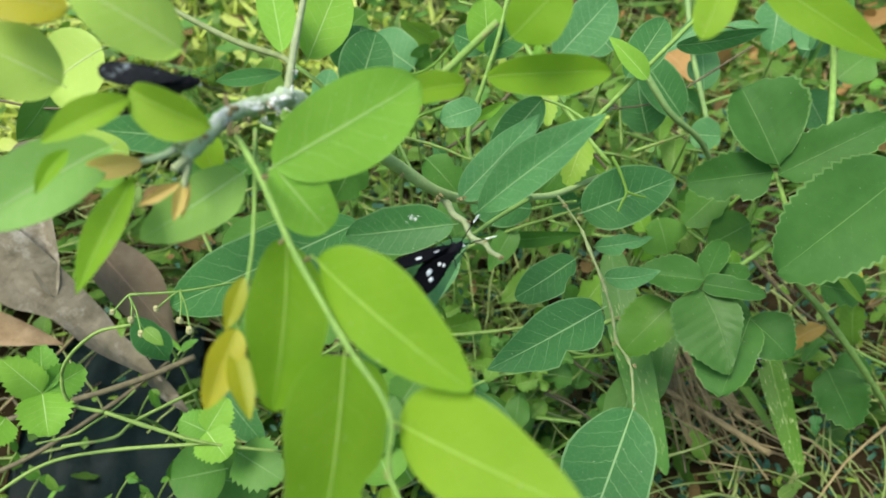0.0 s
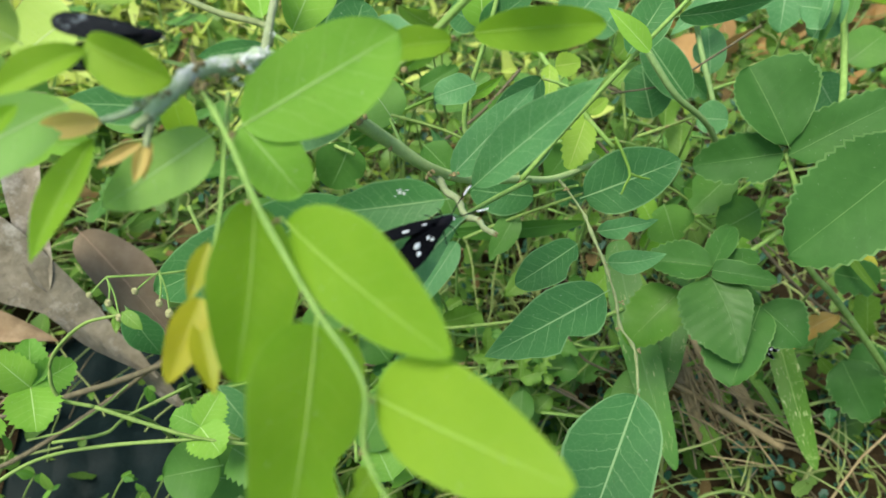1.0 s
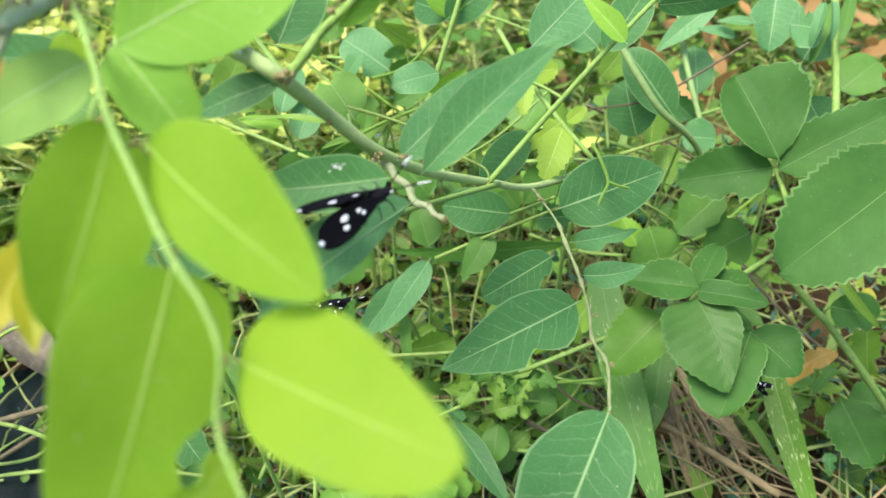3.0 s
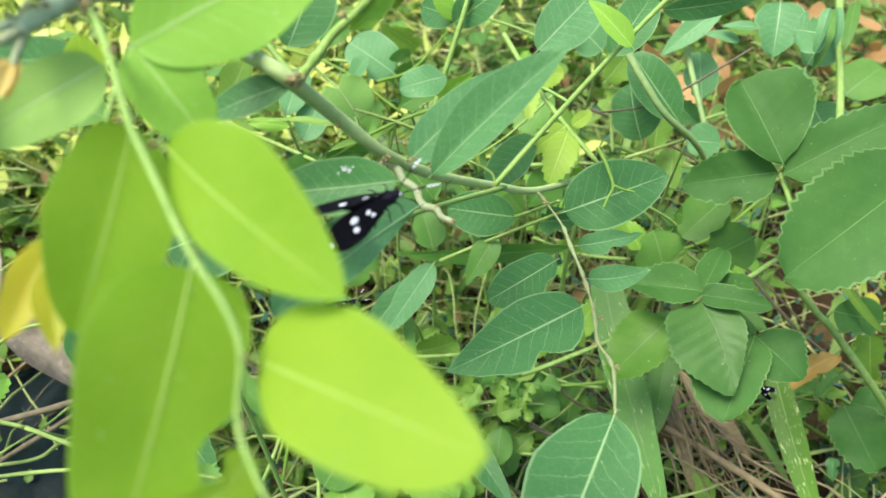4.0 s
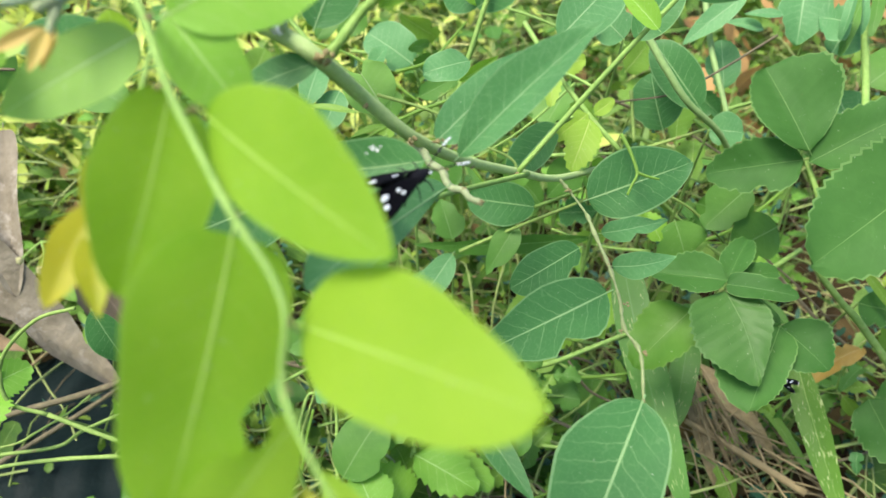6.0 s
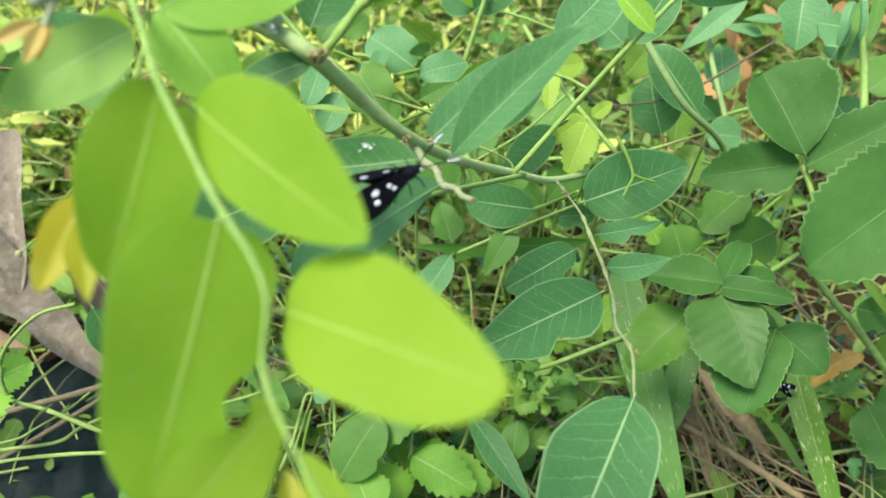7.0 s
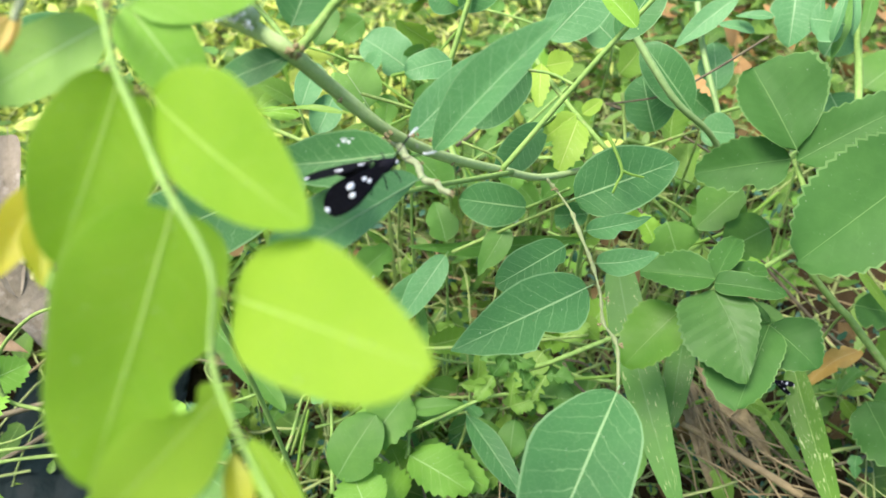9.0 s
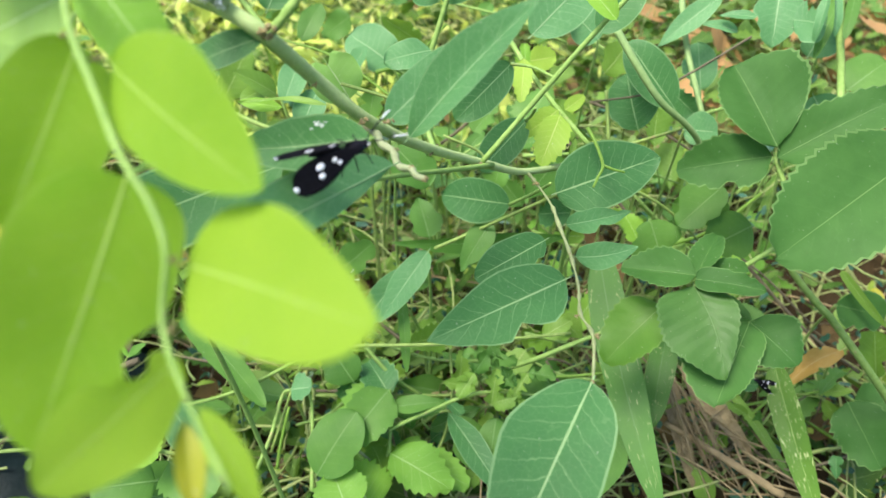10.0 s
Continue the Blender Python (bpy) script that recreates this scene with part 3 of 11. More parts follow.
def long_stems(name, count, x0, x1, y0, y1, radius, material, label, seed):
    """Countless long trailing stems, each rising from the soil and arching over, joined into one."""
    rng = random.Random(seed)
    verts, faces = [], []
    for _ in range(count):
        x, y = rng.uniform(x0, x1), y0 + (y1 - y0) * rng.random() ** 1.3
        if open_spot(x, y, rng, 0.3):
            continue
        turn, climb, n = rng.uniform(0, 6.28), rng.uniform(0.5, 1.3), 13
        step, top = rng.uniform(0.007, 0.02), height(x, y) * rng.uniform(0.7, 1.15) + 0.02
        bend, r = rng.gauss(0, 0.07), radius * rng.uniform(0.6, 1.4)
        c = Vector((x, y, -0.01))
        start = len(verts)
        for i in range(n):
            d = Vector((math.cos(turn) * math.cos(climb), math.sin(turn) * math.cos(climb), math.sin(climb)))
            a = d.cross(Vector((0.2, 0.1, 1))).normalized()
            b = a.cross(d)
            q = r * (1 - 0.5 * i / n) * (1.25 if i % 4 == 2 else 1.0)
            for k in range(5):
                verts.append(c + q * (math.cos(k * 1.2566) * a + math.sin(k * 1.2566) * b))
            c = c + d * step
            turn += bend + rng.gauss(0, 0.1)
            climb += -0.28 * (c.z / top) + rng.gauss(0, 0.08)
            climb = max(-0.5, climb)
        for i in range(n - 1):
            for k in range(5):
                p, q = start + 5 * i + k, start + 5 * i + (k + 1) % 5
                faces.append((p, q, q + 5, p + 5))
    me = bpy.data.meshes.new(name)
    me.from_pydata(verts, [], faces)
    me.materials.append(material)
    for p in me.polygons:
        p.use_smooth = True
    tagged(new(name, me), label, "weeds", kind="stuff")


def straw_pile(name, count, a, b, seed, label, spread=0.5, wide=0.017):
    """Broken dry straws lying along one way, joined into one."""
    rng = random.Random(seed)
    bm = bmesh.new()
    a, b = Vector(a), Vector(b)
    d = (b - a).normalized()
    for _ in range(count):
        c = a.lerp(b, rng.random()) + Vector((rng.gauss(0, wide), rng.gauss(0, 0.7 * wide), rng.gauss(0, 0.35 * wide)))
        way = (d + Vector((rng.gauss(0, spread), rng.gauss(0, spread), rng.gauss(0, 0.4 * spread)))).normalized() * rng.uniform(0.006, 0.028)
        sag = Vector((rng.gauss(0, 0.002), rng.gauss(0, 0.002), 0.002))
        r = rng.uniform(0.0003, 0.0008)
        tube(bm, [c - way, c + sag, c + way], r, r * rng.uniform(0.4, 1.0), 5, 3)
    me = bpy.data.meshes.new(name)
    bm.to_mesh(me)
    bm.free()
    me.materials.append(M_STRAWS)
    for p in me.polygons:
        p.use_smooth = True
    tagged(new(name, me), label, "straw", kind="stuff")


def far_cover(name, count, label, seed):
    """Weeds round about, ever sparser away from the shrub."""
    rng = random.Random(seed)
    verts, faces, coords = [], [], []
    while len(faces) < 6 * count:
        r, a = 0.55 + 6.5 * rng.random() ** 2.4, rng.uniform(0, 2 * math.pi)
        x, y = 0.08 + r * math.cos(a), 0.72 + r * math.sin(a)
        if noise.noise((x * 1.7, y * 1.7, 9)) < rng.uniform(-0.5, 0.1) or (-0.62 < x < 0.75 and 0.2 < y < 1.25):
            continue
        size = rng.uniform(0.02, 0.05) * (1 + 0.5 * r)
        m = pose(x, y, 0.05 * rng.random() * min(2.0, r), rng.gauss(25, 25), rng.gauss(0, 25), rng.uniform(0, 360))
        start = len(verts)
        for s, h in ((0.0, 0.05), (0.3, 0.28), (0.65, 0.24), (1.0, 0.02)):
            for v in (-1, 0, 1):
                verts.append(m @ Vector((v * h * size * rng.uniform(0.8, 1.1), s * size, 0.2 * abs(v) * h * size + 0.2 * size * s * (1 - s))))
                coords.append((s, (v + 1) / 2))
        for i in range(3):
            for k in (0, 1):
                p = start + 3 * i + k
                faces.append((p, p + 1, p + 4, p + 3))
    me = bpy.data.meshes.new(name)
    me.from_pydata(verts, [], faces)
    layer = me.uv_layers.new(name="UVMap")
    for loop in me.loops:
        layer.data[loop.index].uv = coords[loop.vertex_index]
    me.materials.append(M_COVER)
    for p in me.polygons:
        p.use_smooth = True
    tagged(new(name, me), label, "weeds", kind="stuff")


cover("ground_cover", 10500, -0.95, 1.1, 0.1, 1.65, 0.012, 0.034, M_COVER, "dense low green weeds covering the soil", 3, "egg", bare=0.8)
cover("toothed_cover", 6200, -0.95, 1.1, 0.12, 1.6, 0.016, 0.038, M_COVER, "low creeping weeds with toothed green leaves", 5, "toothed", teeth=1, bare=0.8)
cover("tiny_leaves", 9000, -0.8, 0.95, 0.16, 1.3, 0.006, 0.014, M_TINY, "tiny yellow-green leaves between the weeds", 15, "pointed", teeth=1, bare=0.8)
cover("teal_leaves", 3600, -0.2, 0.5, 0.2, 0.6, 0.005, 0.011, M_TEAL, "tiny dark blue-green leaves close to the soil", 16, "round", bare=0.15)
cover("leaf_litter", 1500, -0.9, 1.0, 0.1, 1.5, 0.015, 0.04, M_LITTER, "curled brown leaf litter on the soil", 8, "pointed", -0.012, bare=0.0)
cover("mixed_grass", 1500, -1.05, 0.6, 0.36, 1.3, 0.03, 0.075, M_COVER, "scattered narrow green grass blades", 22, "lance", 0.0, slim=0.22)
# far grass: brighter by its painted colour, the sun is the same everywhere
cover("sunny_grass", 15000, -1.15, -0.06, 0.52, 1.75, 0.02, 0.05, M_SUN_TINT, "yellow-green grass in the open, bright sunlight painted into its colour", 21, "lance", 0.0, slim=0.45, feather=0.13)
cover("dry_patch", 240, 0.22, 0.66, 0.64, 1.0, 0.025, 0.06, M_TAN, "orange-brown dry leaves on the ground", 23, "egg", 0.02)
far_cover("far_weeds", 17000, "low green weeds spreading over the open ground", 31)
tangle("weed_stems", 7500, -0.85, 1.0, 0.12, 1.5, 0.0008, M_STEMS, "thin tangled yellow-green weed stems", 11)
tangle("dry_stems", 2600, -0.75, 0.95, 0.12, 1.4, 0.0009, M_WOOD, "thin dry brown stalks among the weeds", 13, 0.5)
# straw specks, sunlit only through their light colour
tangle("sun_tinted_straw", 1800, -0.9, 0.05, 0.7, 1.6, 0.0007, M_SUN_STRAW, "pale straw among the grass, sunlight painted into its colour", 17, 1.0)


long_stems("trailing_stems", 620, -0.6, 0.62, 0.2, 0.95, 0.0011, M_STEMS, "long pale green trailing weed stems", 41)
long_stems("withered_stems", 170, -0.6, 0.6, 0.22, 0.9, 0.001, M_STRAWS, "long withered tan stems among the weeds", 43)
straw_pile("straw", 32, (0.1717, 0.2955, 0.0686), (0.2119, 0.2427, 0.0664), 51, "broken tan straw lying on the soil")
straw_pile("bast_fibres", 34, (0.1508, 0.3152, 0.0939), (0.1738, 0.2615, 0.0651), 52, "brown fibres of a rotting stalk", 0.07, 0.007)


def weed_plant(seed, height_of, count, shape, material, size, label):
    """A small upright weed: a stalk and leaves up along it."""
    rng = random.Random(seed)
    plant = thing("small_weed", (0, 0, -0.6), label, "weed", "small weeds")
    lean = (rng.gauss(0, 0.02), rng.gauss(0, 0.02))
    at = [Vector((lean[0] * q * q + 0.004 * math.sin(5 * q + seed), lean[1] * q * q, -0.6 + height_of * q)) for q in (0, 0.35, 0.7, 1.0)]
    stem(plant, at, 0.0011, 0.0006, M_STEM, name="stalk", sides=6)
    line = smooth_line(at, 6)
    for k in range(count):
        q = line[int((0.3 + 0.7 * k / (count - 1)) * (len(line) - 1))]
        a = k * 2.4 + rng.uniform(-0.4, 0.4)
        length = size * rng.uniform(0.7, 1.2) * (1.1 - 0.4 * k / count)
        out = Vector((math.cos(a), math.sin(a), rng.uniform(-0.2, 0.5)))
        base = q + 0.15 * length * out.normalized()
        tip = base + length * out.normalized()
        leaf(plant, base, tip, length * rng.uniform(0.45, 0.7), (rng.gauss(0, 0.2), rng.gauss(-0.2, 0.2), 1), material, shape, rng.uniform(0.1, 0.35), rng.uniform(-0.05, 0.1), (), 5 if shape == "toothed" else 0, rows=8, tooth=0.2)
    return plant


def small_weeds():
    kinds = [
        weed_plant(1, 0.15, 8, "toothed", M_BACK, 0.035, "small weed with toothed green leaves"),
        weed_plant(2, 0.18, 7, "egg", M_BACK, 0.032, "small weed with oval green leaves"),
        weed_plant(3, 0.13, 8, "toothed", M_LIME, 0.028, "small weed with toothed yellow-green leaves"),
        weed_plant(4, 0.20, 8, "lance", M_BACK, 0.045, "small weed with narrow green leaves"),
        weed_plant(5, 0.16, 9, "toothed", M_MID, 0.030, "small weed with jagged light-green leaves"),
    ]
    rng = random.Random(77)
    spots = []
    while len(spots) < 84:
        x, y = rng.uniform(-0.5, 0.62), 0.40 + 0.65 * rng.random() ** 1.3
        if all((x - u) ** 2 + (y - v) ** 2 > 0.035**2 for u, v in spots) and not (x > 0.1 and y < 0.47) and not (0.28 < x < 0.42 and y < 0.56):
            spots.append((x, y))
    while len(spots) < 104:
        x, y = rng.uniform(-0.14, 0.4), rng.uniform(0.27, 0.42)
        if all((x - u) ** 2 + (y - v) ** 2 > 0.03**2 for u, v in spots) and not (0.13 < x < 0.3 and y < 0.36):
            spots.append((x, y))
    first = set()
    for n, (x, y) in enumerate(spots):
        kind = n % 5
        low = 0.75 if y < 0.5 else 1.0
        m = pose(x, y, -0.012 - 0.03 * rng.random() - 0.05 * (1 - low) - (0.07 if n >= 84 else 0.0), rng.gauss(0, 5), rng.gauss(0, 5), rng.uniform(0, 360))
        if kind in first:
            copy_thing(kinds[kind], m)
        else:
            kinds[kind].matrix_basis = m
            first.add(kind)


small_weeds()

# ---- the shrub ----

shrub = thing("shrub", (-0.02, 0.16, 0.0), "leafy green shrub with a waxy branch and hanging leafy twigs", "shrub")
old_branch = stem(shrub, [(-0.0529, 0.1195, 0.3778), (-0.0507, 0.1232, 0.3789), (-0.0487, 0.1280, 0.3797), (-0.0466, 0.1320, 0.3803), (-0.0427, 0.1398, 0.3778), (-0.0399, 0.1466, 0.3749), (-0.0377, 0.1527, 0.3726), (-0.0300, 0.1671, 0.3570)], 0.00141, 0.0026, M_BARK, name='branch', label='grey-green knobbly branch dusted with white wax', knots=0.3)
thin_branch = stem(shrub, [(-0.0487, 0.1280, 0.3797), (-0.0530, 0.1250, 0.3787), (-0.0579, 0.1216, 0.3772), (-0.0634, 0.1195, 0.3765), (-0.0651, 0.1179, 0.3763)], 0.00113, 0.00049, M_BARK, name='branch', label='thin grey-green branch', knots=0.2)
stem(shrub, [(-0.620, 0.440, -0.020), (-0.600, 0.420, 0.160), (-0.500, 0.380, 0.320), (-0.320, 0.310, 0.400), (-0.123, 0.261, 0.361)], 0.012, 0.0016, M_BARK, name="trunk", label="grey-green woody stem rising from the ground", knots=0.1)
branch = stem(shrub, [(-0.0391, 0.1701, 0.3577), (-0.0305, 0.1686, 0.3542), (-0.0213, 0.1667, 0.3486), (-0.0130, 0.1800, 0.3320), (-0.0016, 0.1876, 0.3170), (0.0124, 0.2058, 0.2994), (0.0333, 0.2383, 0.2756), (0.0527, 0.2629, 0.2581), (0.0804, 0.2924, 0.2469)], 0.00230, 0.00147, M_BRANCH, name='branch', label='smooth green branch with small buds', knots=0.05)
bare_twig = stem(shrub, [(-0.0029, 0.1927, 0.3131), (0.0013, 0.1879, 0.3120), (0.0035, 0.1823, 0.3116), (0.0072, 0.1783, 0.3115), (0.0086, 0.1736, 0.3105), (0.0106, 0.1700, 0.3108), (0.0133, 0.1671, 0.3121), (0.0150, 0.1624, 0.3127), (0.0178, 0.1583, 0.3141)], 0.00132, 0.00078, M_TWIG, name='twig', label='pale broken twig stub', knots=0.4)
bud_scale(bare_twig, (0.0177, 0.1575, 0.3147), 0.00085)
bud_scale(bare_twig, (0.0134, 0.1666, 0.3131), 0.00074)
bud_scale(bare_twig, (0.0085, 0.1768, 0.3128), 0.00062)
bud_scale(bare_twig, (-0.0023, 0.1901, 0.3147), 0.00130)
leaf_twig = stem(shrub, [(0.0381, 0.2409, 0.2732), (0.0212, 0.2091, 0.2882), (0.0075, 0.1785, 0.3032), (-0.0004, 0.1588, 0.3122)], 0.00110, 0.00060, M_STEM, name='twig')
hang_twig = stem(shrub, [(0.0539, 0.2626, 0.2577), (0.0581, 0.2597, 0.2538), (0.0626, 0.2417, 0.2548), (0.0643, 0.2289, 0.2543), (0.0671, 0.2093, 0.2533), (0.0678, 0.1906, 0.2534), (0.0665, 0.1753, 0.2547), (0.0683, 0.1606, 0.2583), (0.0662, 0.1430, 0.2567)], 0.00074, 0.00052, M_KNOT, name='twig', label='thin zigzag hanging twig', knots=1.1)
rise_twig = stem(shrub, [(0.0336, 0.2364, 0.2765), (0.0499, 0.2432, 0.2951), (0.0674, 0.2455, 0.3179), (0.0771, 0.2479, 0.3291), (0.0912, 0.2528, 0.3437), (0.1124, 0.2660, 0.3608)], 0.00109, 0.00078, M_STEM, name='twig')
fork_twig = stem(shrub, [(-0.0206, 0.1667, 0.3486), (-0.0169, 0.1674, 0.3523), (-0.0115, 0.1722, 0.3582), (-0.0058, 0.1723, 0.3632), (0.0026, 0.1724, 0.3715), (0.0142, 0.1746, 0.3825)], 0.00125, 0.00095, M_STEM, name='twig', knots=0.15)
back_twig = stem(shrub, [(-0.0233, 0.1786, 0.3436), (-0.0304, 0.1901, 0.3458), (-0.0403, 0.2045, 0.3483), (-0.0559, 0.2192, 0.3515)], 0.00081, 0.00085, M_STEM, name='twig')
leaf(branch, (0.0031, 0.1634, 0.3231), (-0.0296, 0.1610, 0.3204), 0.0151, (-0.00, -0.72, 0.69), M_GREY, "oval", fold=0.3, curl=-0.05, bites=((0.78, 1, 0.22, 0.06),), label='grey-green leaf with a white dropping')
leaf(leaf_twig, (0.0088, 0.1646, 0.3146), (-0.0158, 0.1052, 0.3292), 0.0183, (0.77, -0.17, 0.61), M_PALE, "slant", fold=0.06, curl=-0.05, rows=20)
leaf(branch, (0.0056, 0.1808, 0.3195), (0.0323, 0.2027, 0.3381), 0.0137, (0.20, -0.76, 0.62), M_PALE, "pointed", fold=0.1)
leaf(branch, (0.0119, 0.1801, 0.3151), (0.0461, 0.1694, 0.3584), 0.0151, (-0.66, -0.66, 0.36), M_PALE, "lance", fold=0.5, curl=0.03)
leaf(branch, (-0.0217, 0.1664, 0.3483), (-0.0466, 0.1648, 0.3382), 0.0089, (-0.22, -0.73, 0.65), M_GREY, "pointed")
leaf(back_twig, (-0.0285, 0.1964, 0.3457), (-0.0215, 0.2145, 0.3613), 0.0179, (0.35, -0.69, 0.64), M_GREY, "oval")
leaf(fork_twig, (-0.0076, 0.1718, 0.3593), (0.0051, 0.1773, 0.3696), 0.0053, (0.44, -0.89, -0.07), M_FRESH, "lance", fold=0.4)
leaf(branch, (-0.0183, 0.254, 0.2941), (-0.0284, 0.2582, 0.3095), 0.0209, (0.13, -0.65, 0.74), M_MINTY, "round", fold=0.12, cleft=0.22, rows=18)
leaf(branch, (-0.015, 0.24, 0.2938), (-0.0287, 0.2356, 0.2907), 0.0033, (0.07, -0.31, 0.95), M_LIME, "lance", fold=0.4)
leaf(branch, (-0.0298, 0.2686, 0.2847), (-0.069, 0.2735, 0.283), 0.0037, (0.07, -0.25, 0.97), M_LIME, "lance", fold=0.3, ripple=0.15)
leaf(rise_twig, (0.0782, 0.2421, 0.3297), (0.0631, 0.2515, 0.3424), 0.0083, (-0.01, -0.81, 0.59), M_FRESH, "pointed", fold=0.5)
leaf(rise_twig, (0.0780, 0.2692, 0.3158), (0.0941, 0.2839, 0.3351), 0.0164, (-0.03, -0.78, 0.62), M_GREY, "oval")
leaf(rise_twig, (0.0890, 0.2498, 0.3397), (0.1243, 0.2539, 0.3446), 0.0094, (0.13, -0.98, -0.14), M_GREY, "pointed")
leaf(rise_twig, (0.0570, 0.3282, 0.2948), (0.0861, 0.3472, 0.3194), 0.0254, (0.08, -0.83, 0.55), M_PALE, "oval")
leaf(rise_twig, (0.1325, 0.3373, 0.2557), (0.1089, 0.3572, 0.2824), 0.0215, (-0.28, -0.87, 0.40), M_GREY, "oval")
leaf(hang_twig, (0.0625, 0.1891, 0.2579), (0.0166, 0.1652, 0.2498), 0.0240, (0.21, -0.66, 0.72), M_GREY, "pointed", fold=0.14, curl=0.04, bites=((0.4, -1, 0.42, 0.05), (0.28, -1, 0.2, 0.05), (0.7, -1, 0.12, 0.05)), label='blue-green leaf with a chewed edge')
leaf(hang_twig, (0.0655, 0.1420, 0.2574), (0.0417, 0.0963, 0.2435), 0.0301, (0.04, -0.31, 0.95), M_GREY, "oval", fold=0.1, curl=0.03)
leaf(hang_twig, (0.0607, 0.2354, 0.2419), (0.0321, 0.2170, 0.2352), 0.0177, (0.26, -0.65, 0.71), M_GREY, "oval", bites=((0.25, -1, 0.5, 0.06),))
leaf(hang_twig, (0.0683, 0.2336, 0.2508), (0.0917, 0.2293, 0.2606), 0.0104, (-0.25, -0.95, 0.18), M_PALE, "pointed", bites=((0.55, 1, 0.7, 0.07), (0.8, -1, 0.5, 0.06), (0.35, -1, 0.3, 0.05)))
leaf(hang_twig, (0.0712, 0.2197, 0.2452), (0.0927, 0.2148, 0.2541), 0.0111, (-0.33, -0.90, 0.29), M_PALE, "pointed", sway=0.04)
leaf(hang_twig, (0.0667, 0.2598, 0.2496), (0.1108, 0.2707, 0.2622), 0.0287, (0.04, -0.82, 0.57), M_GREY, "egg", label='leaf with a pale forked tendril lying over it')
leaf(branch, (0.0454, 0.2817, 0.2985), (0.0228, 0.2670, 0.2795), 0.0169, (0.12, -0.85, 0.51), M_GREY, "oval")
leaf(branch, (0.0547, 0.2960, 0.2664), (0.0340, 0.2816, 0.2477), 0.0171, (0.06, -0.82, 0.56), M_GREY, "oval")
leaf(branch, (0.0501, 0.3072, 0.2138), (0.0151, 0.3086, 0.2179), 0.0233, (0.03, -0.85, 0.52), M_GREY, "oval")
stem(shrub, [(-0.0197, 0.2513, 0.2971), (-0.0151, 0.2241, 0.3075), (-0.0091, 0.1864, 0.3238)], 0.00065, 0.00049, M_STEM, name='twig', sides=6)
stem(shrub, [(0.0454, 0.2817, 0.2985), (0.0535, 0.2666, 0.3028), (0.0610, 0.2519, 0.3042)], 0.00070, 0.00064, M_STEM, name='twig', sides=6)
stem(shrub, [(0.0547, 0.2960, 0.2664), (0.0542, 0.2695, 0.2810), (0.0536, 0.2470, 0.2944)], 0.00078, 0.00064, M_STEM, name='twig', sides=6)
stem(shrub, [(0.0501, 0.3072, 0.2138), (0.0593, 0.2933, 0.2282), (0.0653, 0.2708, 0.2479)], 0.00087, 0.00075, M_STEM, name='twig', sides=6)
pair_twig = stem(shrub, [(0.0171, 0.2178, 0.2903), (0.0118, 0.2389, 0.2935), (0.0108, 0.2484, 0.3027), (0.0167, 0.2545, 0.3223), (0.0215, 0.2595, 0.3371), (0.0254, 0.2693, 0.3501)], 0.00109, 0.00091, M_STEM, name='twig')
leaf(pair_twig, (0.0147, 0.2399, 0.3189), (-0.0012, 0.2324, 0.3173), 0.0119, (0.06, -0.68, 0.73), M_PALE, "oval", fold=0.1, ripple=0.06)
leaf(pair_twig, (0.0112, 0.2475, 0.3081), (0.0250, 0.2456, 0.3187), 0.0053, (-0.09, -0.99, -0.06), M_FRESH, "lance", fold=0.4)
leaf(pair_twig, (0.0172, 0.2607, 0.3305), (0.0380, 0.2652, 0.3445), 0.0127, (-0.01, -0.94, 0.33), M_GREY, "pointed")
leaf(pair_twig, (0.0180, 0.2610, 0.3309), (0.0163, 0.2692, 0.3501), 0.0164, (-0.01, -0.92, 0.39), M_FRESH, "oval")
leaf(pair_twig, (0.0180, 0.2669, 0.3305), (0.0050, 0.2793, 0.3305), 0.0129, (-0.62, -0.66, 0.43), M_GREY, "oval")
tendril = stem(shrub, [(0.0774, 0.2657, 0.2778), (0.0807, 0.2601, 0.2732), (0.0833, 0.2533, 0.2671), (0.0813, 0.2503, 0.2630), (0.0796, 0.2479, 0.2598)], 0.00082, 0.00046, M_LIME, name='tendril', label='pale forked tendril')
stem(shrub, [(0.0833, 0.2533, 0.2671), (0.0875, 0.2526, 0.2657), (0.0923, 0.2521, 0.2648)], 0.00069, 0.00046, M_LIME, name='tendril')
up_twig = stem(shrub, [(-0.0393, 0.1540, 0.3711), (-0.0395, 0.1599, 0.3717), (-0.0397, 0.1700, 0.3741), (-0.0394, 0.1816, 0.3781), (-0.0370, 0.2059, 0.3903)], 0.00118, 0.00085, M_TWIG, name='twig', knots=0.15)
far_twig = stem(shrub, [(-0.1230, 0.2610, 0.3613), (-0.0883, 0.2318, 0.3588), (-0.0649, 0.2071, 0.3613), (-0.0452, 0.1851, 0.3667), (-0.0414, 0.1722, 0.3673)], 0.00108, 0.00090, M_KNOT, name='twig')
leaf(up_twig, (-0.0460, 0.1865, 0.3682), (-0.0546, 0.2196, 0.3752), 0.0112, (0.04, -0.20, 0.98), M_FRESH, "oval")
leaf(up_twig, (-0.0328, 0.2271, 0.3387), (-0.0292, 0.2393, 0.3522), 0.0198, (0.17, -0.75, 0.63), M_GREY, "oval")
leaf(up_twig, (-0.0445, 0.2128, 0.3527), (-0.0358, 0.2396, 0.3675), 0.0171, (0.36, -0.54, 0.76), M_FRESH, "oval")
leaf(up_twig, (-0.0506, 0.2006, 0.3540), (-0.0786, 0.2169, 0.3422), 0.0056, (-0.57, -0.76, 0.30), M_GREY, "lance")
